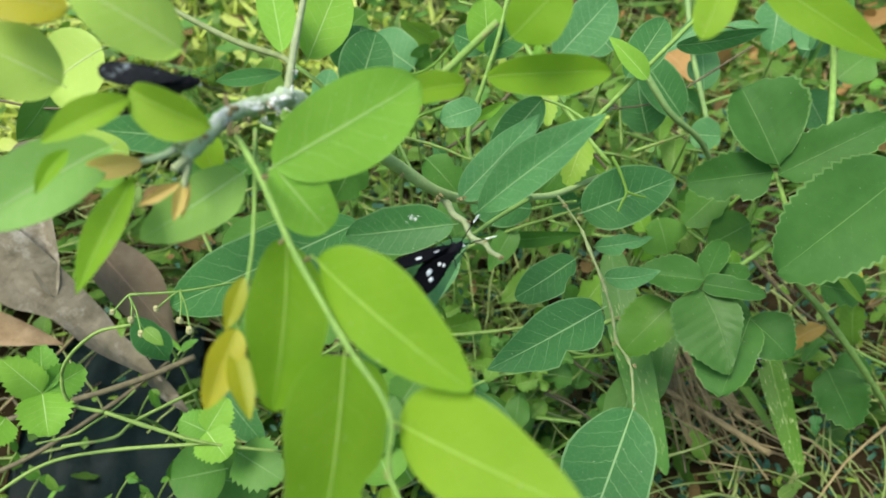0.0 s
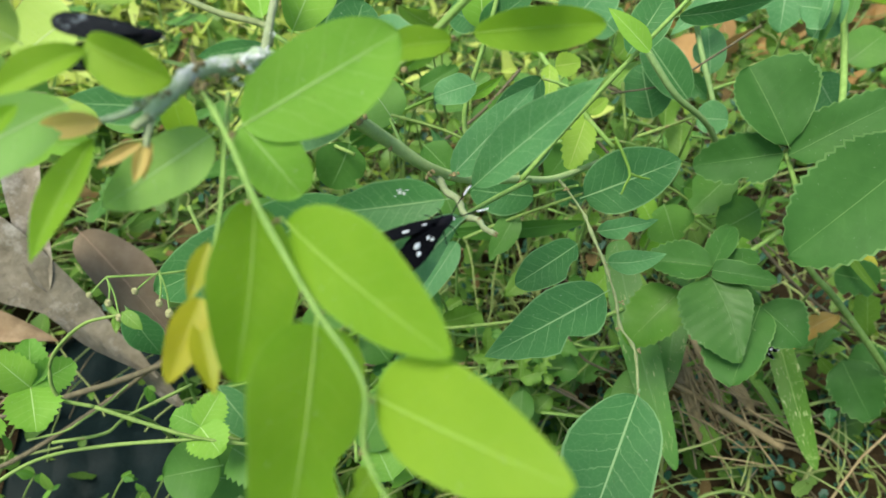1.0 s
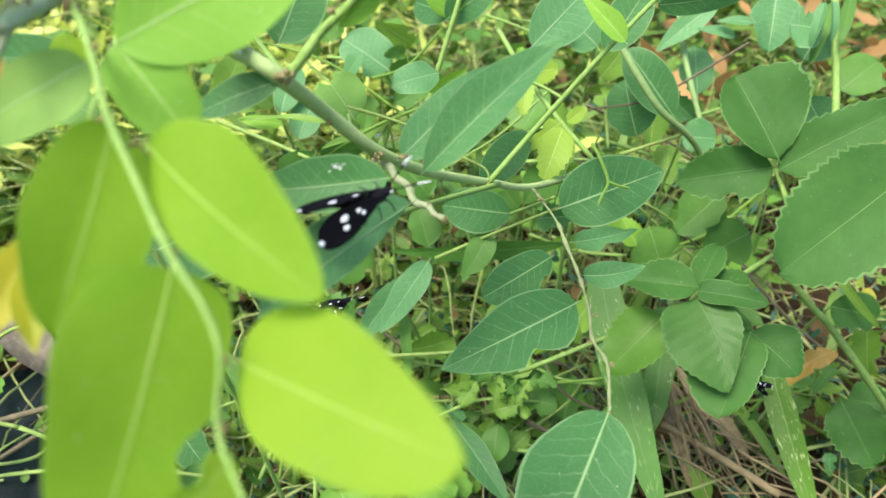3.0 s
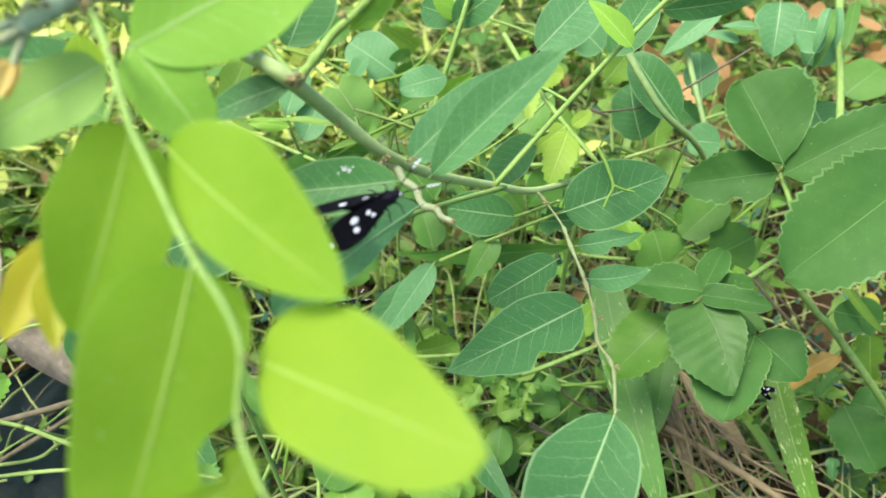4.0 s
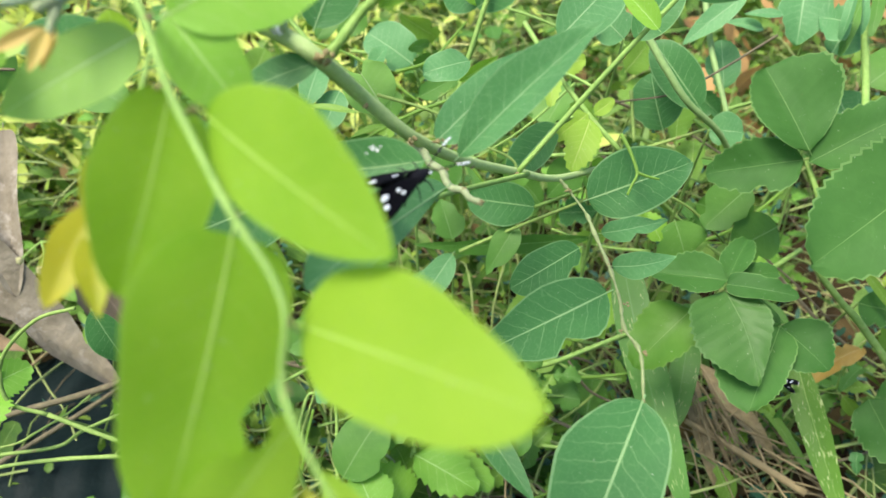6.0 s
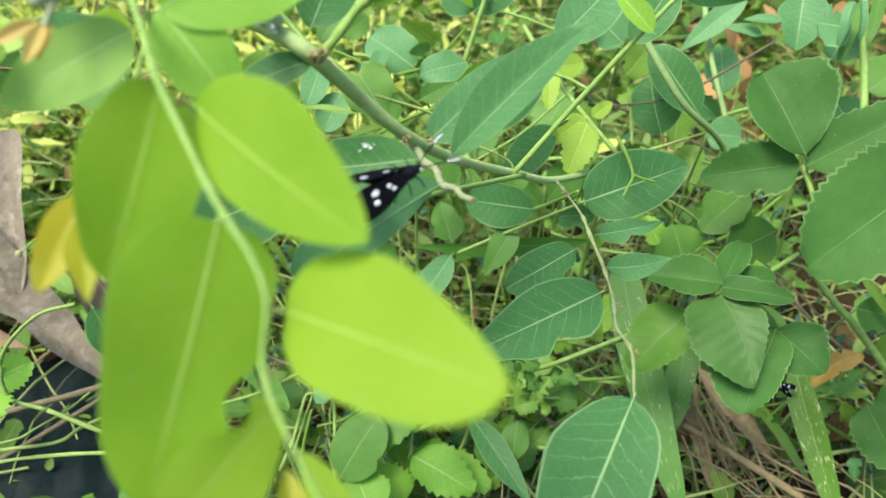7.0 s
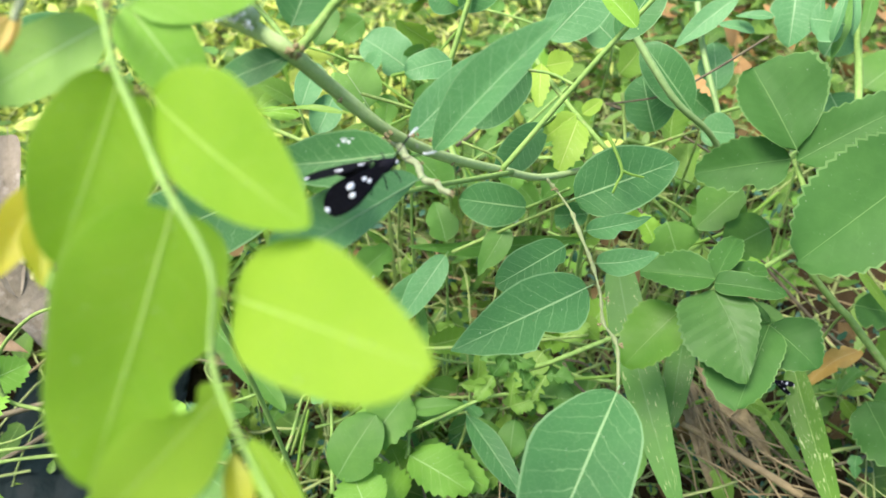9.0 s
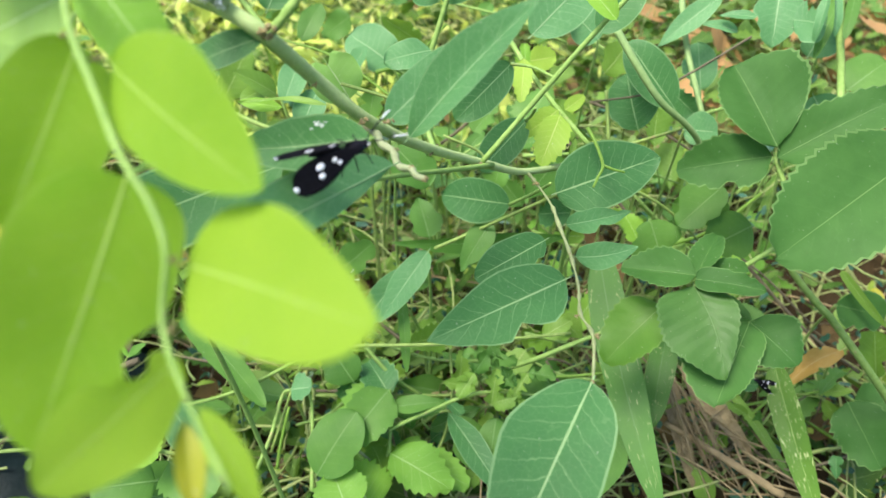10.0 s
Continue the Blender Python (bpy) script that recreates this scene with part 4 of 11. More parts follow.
leaf(old_branch, (-0.0445, 0.1258, 0.3693), (-0.0664, 0.1150, 0.3593), 0.0126, (0.22, -0.86, 0.46), M_UNDER, "egg", fold=0.15)
leaf(old_branch, (-0.0659, 0.1611, 0.3556), (-0.1062, 0.1795, 0.3469), 0.0108, (-0.45, -0.75, 0.48), M_GREY, "pointed")
leaf(old_branch, (-0.0606, 0.1501, 0.3657), (-0.0593, 0.1468, 0.3545), 0.0087, (0.05, -0.96, 0.29), M_YOUNG, "oval")
leaf(old_branch, (-0.0613, 0.1214, 0.3905), (-0.0760, 0.1111, 0.3868), 0.0067, (0.30, -0.68, 0.67), M_YOUNG, "lance", fold=0.4, curl=0.1)
leaf(old_branch, (-0.0618, 0.1234, 0.3913), (-0.0465, 0.1204, 0.3847), 0.0102, (-0.05, -0.95, 0.30), M_YOUNG, "oval", fold=0.5, curl=0.08)
leaf(old_branch, (-0.0645, 0.1183, 0.3736), (-0.0736, 0.0977, 0.3596), 0.0074, (0.15, -0.60, 0.79), M_YOUNG, "lance", fold=0.5, curl=0.05)
leaf(old_branch, (-0.0691, 0.1221, 0.3790), (-0.0898, 0.1019, 0.3745), 0.0149, (0.39, -0.57, 0.73), M_MINTY, "oval", fold=0.25)
leaf(old_branch, (-0.0715, 0.1115, 0.3850), (-0.0760, 0.1034, 0.3806), 0.0039, (0.27, -0.58, 0.77), M_YOUNG, "lance", fold=0.6, curl=0.12, label='small curled yellow-green leaf')
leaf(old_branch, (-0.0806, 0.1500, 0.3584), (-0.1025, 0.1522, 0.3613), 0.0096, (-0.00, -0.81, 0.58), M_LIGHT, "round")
leaf(old_branch, (-0.0859, 0.1382, 0.3604), (-0.0982, 0.1382, 0.3605), 0.0123, (0.01, -0.84, 0.54), M_FRESH, "round")
leaf(old_branch, (-0.0765, 0.1362, 0.3608), (-0.0867, 0.1361, 0.3610), 0.0058, (0.01, -0.84, 0.55), M_FRESH, "round")
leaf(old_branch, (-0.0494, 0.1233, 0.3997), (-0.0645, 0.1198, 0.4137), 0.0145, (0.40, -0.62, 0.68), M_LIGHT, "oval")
leaf(old_branch, (-0.0764, 0.1383, 0.4014), (-0.0941, 0.1347, 0.4063), 0.0115, (0.25, -0.60, 0.75), M_YELLOW, "oval")
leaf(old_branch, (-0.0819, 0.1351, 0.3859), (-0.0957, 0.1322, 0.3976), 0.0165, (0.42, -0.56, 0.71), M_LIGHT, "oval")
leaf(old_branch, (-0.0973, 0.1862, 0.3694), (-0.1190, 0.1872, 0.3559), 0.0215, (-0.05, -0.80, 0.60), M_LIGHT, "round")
leaf(old_branch, (-0.0621, 0.1188, 0.3771), (-0.0728, 0.1161, 0.3773), 0.0050, (0.22, -0.85, 0.48), M_BUD, "oval", fold=0.4)
leaf(old_branch, (-0.0538, 0.1153, 0.3745), (-0.0620, 0.1112, 0.3716), 0.0024, (0.27, -0.85, 0.45), M_BUD, "lance", fold=0.5)
stem(old_branch, [(-0.0529, 0.1193, 0.3775), (-0.0538, 0.1178, 0.3774), (-0.0547, 0.1161, 0.3770)], 0.00087, 0.00096, M_TWIG, name='bud', label='swollen pale green bud', knots=0.2)
stem(old_branch, [(-0.0541, 0.1215, 0.3785), (-0.0551, 0.1219, 0.3790), (-0.0557, 0.1213, 0.3798)], 0.00066, 0.00038, M_TWIG, name='bud', knots=0.3)
leaf(old_branch, (-0.0532, 0.1151, 0.3743), (-0.0545, 0.1084, 0.3698), 0.0028, (0.47, -0.55, 0.69), M_BUD, "lance", fold=0.5)
leaf(old_branch, (-0.0525, 0.1163, 0.3741), (-0.0532, 0.1096, 0.3696), 0.0017, (0.45, -0.53, 0.72), M_BUD, "lance", fold=0.4)
stem(old_branch, [(-0.0535, 0.1254, 0.3799), (-0.0527, 0.1204, 0.3772), (-0.0530, 0.1176, 0.3756), (-0.0530, 0.1146, 0.3737)], 0.00133, 0.00048, M_TWIG, name='shoot', label='knobbly pale new shoot', knots=0.5)
stem(old_branch, [(-0.0468, 0.1332, 0.3810), (-0.0473, 0.1346, 0.3825), (-0.0475, 0.1357, 0.3838)], 0.00080, 0.00023, M_SCALE, name='bud', knots=0.5)
stem(old_branch, [(-0.0455, 0.1278, 0.3779), (-0.0454, 0.1280, 0.3797), (-0.0449, 0.1289, 0.3807)], 0.00079, 0.00034, M_SCALE, name='bud', knots=0.5)
# the hanging twig that sways
near_twig = stem(shrub, [(-0.0445, 0.1274, 0.3790), (-0.0370, 0.1145, 0.3763), (-0.0297, 0.1000, 0.3727), (-0.0252, 0.0934, 0.3681), (-0.0171, 0.0813, 0.3627), (-0.0115, 0.0752, 0.3579), (-0.0092, 0.0712, 0.3534), (-0.0099, 0.0668, 0.3447), (-0.0052, 0.0591, 0.3405), (0.0021, 0.0499, 0.3345)], 0.00068, 0.00036, M_STEM, name='hanging_twig', label='pale green hanging twig with rounded yellow-green leaves', knots=0.3)
leaf(near_twig, (-0.0355, 0.1203, 0.3749), (-0.0048, 0.1322, 0.3881), 0.0190, (0.15, -0.88, 0.45), M_FRESH, "oval", fold=0.12, curl=0.04)
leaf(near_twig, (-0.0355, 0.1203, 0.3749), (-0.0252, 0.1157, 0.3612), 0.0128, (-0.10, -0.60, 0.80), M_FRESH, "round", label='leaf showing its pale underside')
leaf(near_twig, (-0.0307, 0.1027, 0.3695), (-0.0305, 0.0728, 0.3552), 0.0170, (0.68, -0.31, 0.67), M_YOUNG, "oval", fold=0.2, curl=0.05, bites=((0.45, -1, 0.14, 0.025),))
leaf(near_twig, (-0.0243, 0.0986, 0.3678), (0.0047, 0.0710, 0.3634), 0.0180, (-0.49, -0.61, 0.62), M_YOUNG, "cheek", fold=0.06, curl=0.05, rows=20)
leaf(near_twig, (-0.0186, 0.0838, 0.3571), (-0.0224, 0.0522, 0.3368), 0.0222, (0.63, -0.47, 0.61), M_YOUNG, "slump", fold=0.1, curl=0.04, rows=26, bites=((0.92, -1, 0.5, 0.08), (0.62, -1, 0.42, 0.11)))
leaf(near_twig, (-0.0082, 0.0743, 0.3492), (0.0210, 0.0505, 0.3610), 0.0192, (-0.58, -0.35, 0.73), M_YOUNG, "plump", fold=0.06, curl=0.05, rows=22)
leaf(near_twig, (-0.0092, 0.0668, 0.3392), (-0.0190, 0.0466, 0.3374), 0.0122, (0.69, -0.39, 0.61), M_YOUNG, "oval", fold=0.12, curl=0.04, rows=26, bites=((0.24, 1, 0.85, 0.1), (0.4, 1, 0.4, 0.06)))
leaf(near_twig, (-0.0054, 0.0623, 0.3344), (0.0041, 0.0527, 0.3256), 0.0049, (0.24, -0.51, 0.82), M_YOUNG, "lance", fold=0.4)
leaf(near_twig, (-0.0077, 0.0611, 0.3329), (-0.0046, 0.0519, 0.3250), 0.0040, (0.35, -0.54, 0.77), M_YELLOW, "lance", fold=0.4)
stem(shrub, [(-0.0457, 0.1457, 0.3680), (-0.0418, 0.1257, 0.3679), (-0.0398, 0.1074, 0.3623), (-0.0405, 0.0926, 0.3563)], 0.00058, 0.00031, M_STEM, name='twig')
leaf(near_twig, (-0.0404, 0.0907, 0.3571), (-0.0454, 0.0785, 0.3480), 0.0067, (0.34, -0.65, 0.68), M_YELLOW, "egg", fold=0.3)
leaf(near_twig, (-0.0396, 0.0990, 0.3634), (-0.0426, 0.0904, 0.3568), 0.0041, (0.36, -0.65, 0.67), M_YELLOW, "lance", fold=0.3)
leaf(near_twig, (-0.0408, 0.0882, 0.3543), (-0.0358, 0.0751, 0.3492), 0.0050, (0.22, -0.28, 0.93), M_YELLOW, "lance", fold=0.4)
leaf(fork_twig, (0.0054, 0.1511, 0.3775), (-0.0112, 0.1429, 0.3792), 0.0073, (0.41, -0.71, 0.58), M_YOUNG, "oval", fold=0.3)
leaf(fork_twig, (0.0105, 0.1523, 0.3787), (0.0389, 0.1470, 0.3828), 0.0103, (-0.20, -0.97, 0.15), M_YOUNG, "oval", fold=0.25, curl=-0.03)
leaf(fork_twig, (0.0756, 0.1657, 0.3974), (0.1031, 0.1478, 0.3850), 0.0105, (-0.40, -0.85, 0.33), M_YOUNG, "pointed")
leaf(fork_twig, (0.0152, 0.1467, 0.3913), (0.0262, 0.1498, 0.4022), 0.0136, (-0.13, -0.91, 0.39), M_YOUNG, "oval")
leaf(fork_twig, (0.0517, 0.1322, 0.3976), (0.0573, 0.1406, 0.4069), 0.0079, (-0.19, -0.67, 0.72), M_YOUNG, "oval")
bud_scale(near_twig, (-0.0302, 0.1010, 0.3716), 0.00090)
bud_scale(near_twig, (-0.0259, 0.0984, 0.3685), 0.00080)
bud_scale(near_twig, (-0.0359, 0.1138, 0.3770), 0.00074)
bud_scale(near_twig, (-0.0175, 0.0826, 0.3611), 0.00066)
bud_scale(near_twig, (-0.0093, 0.0725, 0.3512), 0.00075)
bud_scale(near_twig, (-0.0103, 0.0688, 0.3424), 0.00067)
bud_scale(near_twig, (-0.0449, 0.1273, 0.3788), 0.00101)
bud_scale(branch, (-0.0209, 0.1633, 0.3497), 0.00161)
bud_scale(branch, (-0.0018, 0.1825, 0.3185), 0.00146)
bud_scale(branch, (0.0056, 0.1810, 0.3197), 0.00128)
bud_scale(branch, (0.0109, 0.1922, 0.3113), 0.00120)
bud_scale(branch, (0.0329, 0.2336, 0.2777), 0.00172)
bud_scale(branch, (0.0161, 0.2099, 0.2948), 0.00115)
bud_scale(branch, (-0.0132, 0.1764, 0.3322), 0.00076)
bud_scale(hang_twig, (0.0578, 0.2582, 0.2551), 0.00097)
bud_scale(hang_twig, (0.0671, 0.2096, 0.2536), 0.00084)
bud_scale(hang_twig, (0.0696, 0.1874, 0.2540), 0.00078)
bud_scale(hang_twig, (0.0648, 0.1734, 0.2555), 0.00074)
bud_scale(hang_twig, (0.0690, 0.1592, 0.2598), 0.00087)
bud_scale(hang_twig, (0.0659, 0.1425, 0.2577), 0.00050)
bud_scale(old_branch, (-0.0449, 0.1286, 0.3833), 0.00133)
bud_scale(old_branch, (-0.0438, 0.1253, 0.3811), 0.00110)
bud_scale(old_branch, (-0.0421, 0.1297, 0.3800), 0.00091)
bud_scale(old_branch, (-0.0499, 0.1220, 0.3806), 0.00098)
bud_scale(old_branch, (-0.0399, 0.1345, 0.3793), 0.00082)
bud_scale(old_branch, (-0.0388, 0.1394, 0.3788), 0.00108)
bud_scale(fork_twig, (-0.0194, 0.1622, 0.3513), 0.00163)
bud_scale(fork_twig, (-0.0058, 0.1539, 0.3688), 0.00107)
bud_scale(fork_twig, (0.0056, 0.1514, 0.3779), 0.00102)
wax(old_branch, (-0.0408, 0.1347, 0.3811), 0.00104, 0)
wax(old_branch, (-0.0385, 0.1388, 0.3797), 0.00119, 1)
wax(old_branch, (-0.0369, 0.1439, 0.3778), 0.00111, 2)
wax(old_branch, (-0.0371, 0.1520, 0.3749), 0.00104, 3)
wax(old_branch, (-0.0382, 0.1403, 0.3767), 0.00085, 4)
wax(old_branch, (-0.0392, 0.1662, 0.3728), 0.00097, 5)
wax(old_branch, (-0.0409, 0.1379, 0.3756), 0.00072, 6)
wax(old_branch, (-0.0421, 0.1321, 0.3827), 0.00079, 7)
wax(old_branch, (-0.0406, 0.1398, 0.3732), 0.00062, 8)
wax(old_branch, (-0.0488, 0.1235, 0.3822), 0.00054, 9)
wax(branch, (-0.0357, 0.1654, 0.3585), 0.00158, 20)
wax(branch, (-0.0328, 0.1648, 0.3576), 0.00132, 21)
wax(branch, (-0.0344, 0.1662, 0.3595), 0.00119, 22)
wax(branch, (-0.0300, 0.1646, 0.3558), 0.00079, 23)
wax(branch, (-0.041, 0.1606, 0.3652), 0.00084, 60)
wax(branch, (-0.0402, 0.1608, 0.3648), 0.00084, 61)
wax(branch, (-0.0384, 0.1605, 0.3618), 0.00106, 62)
wax(branch, (-0.0383, 0.1607, 0.3622), 0.00077, 63)
wax(branch, (-0.0373, 0.1613, 0.363), 0.00073, 64)
wax(branch, (-0.0355, 0.161, 0.36), 0.00108, 65)
wax(branch, (-0.0345, 0.1619, 0.3615), 0.00079, 66)
wax(branch, (-0.0339, 0.1613, 0.3593), 0.00111, 67)
wax(branch, (-0.0324, 0.1623, 0.3608), 0.00096, 68)
wax(branch, (-0.0318, 0.1619, 0.3589), 0.00071, 69)
wax(branch, (-0.031, 0.1625, 0.3597), 0.00116, 70)
wax(branch, (-0.0295, 0.1622, 0.3576), 0.00078, 71)
dropping((-0.0093, 0.1600, 0.3287), 0.00074, 0)
dropping((-0.0082, 0.1596, 0.3282), 0.00050, 1)
dropping((-0.0073, 0.1602, 0.3290), 0.0003, 2)
dropping((-0.0107, 0.1591, 0.3276), 0.0003, 3)
# ---- toothed creepers ----
creeper = thing("creeper", (0.14, 0.29, 0.0), "climbing creeper with broad toothed green leaflets", "creeper", "creepers")
stem(creeper, [(0.1646, 0.2821, 0.2575), (0.1709, 0.2702, 0.2405), (0.1815, 0.2768, 0.2063), (0.2005, 0.2734, 0.1833), (0.2132, 0.2712, 0.1709), (0.2500, 0.2667, 0.1282), (0.3080, 0.2780, 0.0548)], 0.00113, 0.00221, M_STEM, name='stem')
stem(creeper, [(0.2388, 0.4254, 0.2977), (0.2343, 0.3963, 0.2747), (0.2301, 0.3664, 0.2506), (0.2177, 0.3334, 0.2399)], 0.00227, 0.00189, M_STEM, name='stem')
leaf(creeper, (0.1629, 0.2791, 0.2637), (0.1475, 0.3096, 0.2885), 0.0386, (-0.25, -0.59, 0.76), M_VINE, "fan", teeth=15, tooth=0.028, fold=0.42, curl=0.03, ripple=0.04, bites=((0.93, 1, 0.18, 0.05), (0.7, 1, 0.08, 0.04)))
leaf(creeper, (0.1635, 0.2771, 0.2592), (0.2111, 0.2817, 0.2882), 0.0239, (-0.36, -0.63, 0.69), M_VINE, "toothed", teeth=12, fold=0.3, tooth=0.045, ripple=0.05)
leaf(creeper, (0.2154, 0.2640, 0.2721), (0.1503, 0.2267, 0.2415), 0.0465, (-0.03, -0.60, 0.80), M_VINE, "oval", teeth=17, tooth=0.05, fold=0.22, curl=0.03, label='broad toothed leaflet with a pale midrib', ripple=0.05)
leaf(creeper, (0.1631, 0.2820, 0.2575), (0.1251, 0.2899, 0.2451), 0.0256, (-0.34, -0.73, 0.59), M_VINE, "toothed", teeth=10, fold=0.3, tooth=0.053, bites=((0.45, -1, 0.35, 0.08), (0.7, -1, 0.15, 0.06)), ripple=0.05)
creeper_low = thing("creeper", (0.13, 0.27, 0.0), "low creeper with glossy puckered toothed leaflets", "creeper", "creepers")
stem(creeper_low, [(0.1384, 0.2644, 0.2003), (0.1592, 0.2758, 0.1978), (0.1826, 0.2914, 0.2009)], 0.00107, 0.00128, M_STEM, name='stem')
leaf(creeper_low, (0.1301, 0.2474, 0.2164), (0.0992, 0.2574, 0.2123), 0.0197, (-0.13, -0.39, 0.91), M_VINE, "toothed", teeth=10, tooth=0.05, fold=0.55, curl=0.02, ripple=0.06)
leaf(creeper_low, (0.1301, 0.2474, 0.2164), (0.1442, 0.2695, 0.2227), 0.0136, (-0.47, -0.4, 0.79), M_VINE, "toothed", teeth=8, tooth=0.04, fold=0.5, ripple=0.05)
leaf(creeper_low, (0.1314, 0.2504, 0.214), (0.1539, 0.2531, 0.217), 0.0119, (-0.17, -0.38, 0.91), M_VINE, "oval", teeth=8, tooth=0.04, fold=0.3)
leaf(creeper_low, (0.129, 0.245, 0.2161), (0.1548, 0.2331, 0.2199), 0.0121, (-0.22, -0.46, 0.86), M_VINE, "strap", fold=0.25, ripple=0.08, rows=18, bites=((0.55, -1, 0.25, 0.06), (0.75, -1, 0.3, 0.05), (0.9, -1, 0.2, 0.04)), label='leaflet with a chewed pale edge')
leaf(creeper_low, (0.1286, 0.2432, 0.2136), (0.1366, 0.207, 0.1933), 0.0343, (-0.18, -0.39, 0.9), M_PUCKER, "drooped", teeth=15, tooth=0.035, fold=0.2, curl=0.03, ripple=0.05, sway=-0.05, label='puckered glossy toothed leaflet with a torn brown tip')
leaf(creeper_low, (0.1557, 0.2399, 0.1966), (0.1328, 0.2008, 0.1842), 0.0341, (-0.21, -0.4, 0.89), M_VINE, "lopsided", teeth=13, tooth=0.04, fold=0.12, curl=0.03, ripple=0.05)
leaf(creeper_low, (0.1557, 0.2399, 0.1966), (0.1711, 0.2192, 0.1904), 0.0270, (-0.22, -0.37, 0.9), M_VINE, "egg", teeth=12, tooth=0.04, fold=0.15, curl=0.05, ripple=0.05)
leaf(creeper_low, (0.1565, 0.2402, 0.1975), (0.1366, 0.2561, 0.1985), 0.0117, (-0.21, -0.44, 0.87), M_VINE, "oval", teeth=8, tooth=0.04, fold=0.15)
leaf(creeper_low, (0.1206, 0.2532, 0.1937), (0.0948, 0.2392, 0.1695), 0.0279, (-0.24, -0.39, 0.89), M_LEAFLET, "egg", teeth=9, tooth=0.05, fold=0.2, ripple=0.06, label="yellow-green toothed leaflet")
stem(creeper_low, [(0.1557, 0.2399, 0.1966), (0.1512, 0.2449, 0.19), (0.1311, 0.2496, 0.2146)], 0.0008, 0.0010, M_STEM, name="stem", sides=6)
stem(creeper_low, [(0.2811, 0.2954, 0.0635), (0.2943, 0.3038, 0.0486), (0.3063, 0.3109, 0.0321)], 0.00070, 0.00093, M_DIM, name='stem', sides=6)
leaf(creeper_low, (0.2811, 0.2954, 0.0635), (0.2599, 0.2927, 0.0645), 0.0134, (0.12, -0.74, 0.66), M_VINE, "toothed", teeth=9, tooth=0.066, ripple=0.08, fold=0.25)
leaf(creeper_low, (0.2811, 0.2954, 0.0635), (0.2697, 0.3039, 0.0793), 0.0132, (-0.24, -0.92, 0.32), M_VINE, "toothed", teeth=9, tooth=0.066, ripple=0.08, fold=0.25)
leaf(creeper_low, (0.2811, 0.2954, 0.0635), (0.2907, 0.3043, 0.0786), 0.0134, (-0.36, -0.69, 0.63), M_VINE, "toothed", teeth=9, tooth=0.066, ripple=0.08, fold=0.25)
leaf(creeper_low, (0.2486, 0.2833, 0.1000), (0.2629, 0.2553, 0.0774), 0.0320, (-0.43, -0.69, 0.59), M_VINE, "toothed", teeth=9, tooth=0.088, ripple=0.08)
leaf(creeper_low, (0.2525, 0.2842, 0.1011), (0.2716, 0.2760, 0.1055), 0.0224, (-0.42, -0.62, 0.66), M_VINE, "toothed", teeth=9, tooth=0.088, ripple=0.08)
young_creeper = thing("creeper", (0.07, 0.33, 0.0), "young yellow-green creeper shoot with toothed leaflets", "creeper", "creepers")
stem(young_creeper, [(0.0430, 0.3618, 0.2900), (0.0547, 0.3253, 0.2814), (0.0689, 0.3047, 0.2691), (0.0842, 0.2901, 0.2564)], 0.00131, 0.00117, M_STEM, name='stem')
leaf(young_creeper, (0.0532, 0.3144, 0.2886), (0.0516, 0.2959, 0.2750), 0.0088, (-0.04, -0.59, 0.81), M_SPROUT, "toothed", teeth=7, tooth=0.1)
leaf(young_creeper, (0.0558, 0.3139, 0.2877), (0.0675, 0.3117, 0.2908), 0.0119, (-0.25, -0.92, 0.31), M_SPROUT, "toothed", teeth=7, tooth=0.1)
leaf(young_creeper, (0.0695, 0.2934, 0.2704), (0.0604, 0.2751, 0.2542), 0.0147, (0.02, -0.67, 0.74), M_SPROUT, "toothed", teeth=8, tooth=0.1)
leaf(young_creeper, (0.0691, 0.2993, 0.2701), (0.0543, 0.2922, 0.2611), 0.0114, (0.07, -0.84, 0.54), M_SPROUT, "toothed", teeth=7, tooth=0.1)
leaf(young_creeper, (0.0722, 0.2995, 0.2701), (0.0811, 0.3036, 0.2754), 0.0067, (0.07, -0.84, 0.54), M_SPROUT, "toothed", teeth=9)
left_creeper = thing("creeper", (-0.2, 0.25, 0.0), "low creeper with small bright toothed leaflets and arching stems", "creeper", "creepers")
stem(left_creeper, [(-0.1341, 0.2012, 0.2351), (-0.1554, 0.2050, 0.2244), (-0.1742, 0.2016, 0.2057), (-0.1769, 0.1968, 0.1854), (-0.1623, 0.1965, 0.1776)], 0.00072, 0.00093, M_DIM, name='stem')
stem(left_creeper, [(-0.1623, 0.1965, 0.1776), (-0.1415, 0.1943, 0.1677), (-0.1157, 0.1921, 0.1578), (-0.0828, 0.1976, 0.1414)], 0.00104, 0.00074, M_DIM, name='stem', knots=0.4)
stem(left_creeper, [(-0.2175, 0.1650, 0.1501), (-0.1939, 0.1825, 0.1546), (-0.1632, 0.1899, 0.1553), (-0.1157, 0.1921, 0.1578)], 0.00080, 0.00095, M_DIM, name='stem', knots=0.4)
stem(left_creeper, [(-0.1911, 0.1939, 0.1523), (-0.1655, 0.1968, 0.1555), (-0.1586, 0.2083, 0.1533), (-0.1336, 0.2312, 0.1488)], 0.00084, 0.00092, M_DIM, name='stem')
leaf(left_creeper, (-0.1895, 0.1995, 0.1884), (-0.2027, 0.2040, 0.2084), 0.0168, (0.62, -0.57, 0.54), M_FRESH, "toothed", teeth=9, tooth=0.09, fold=0.2)
leaf(left_creeper, (-0.1895, 0.1995, 0.1884), (-0.1809, 0.1801, 0.1818), 0.0226, (0.36, -0.15, 0.92), M_FRESH, "toothed", teeth=9, tooth=0.09, fold=0.2)
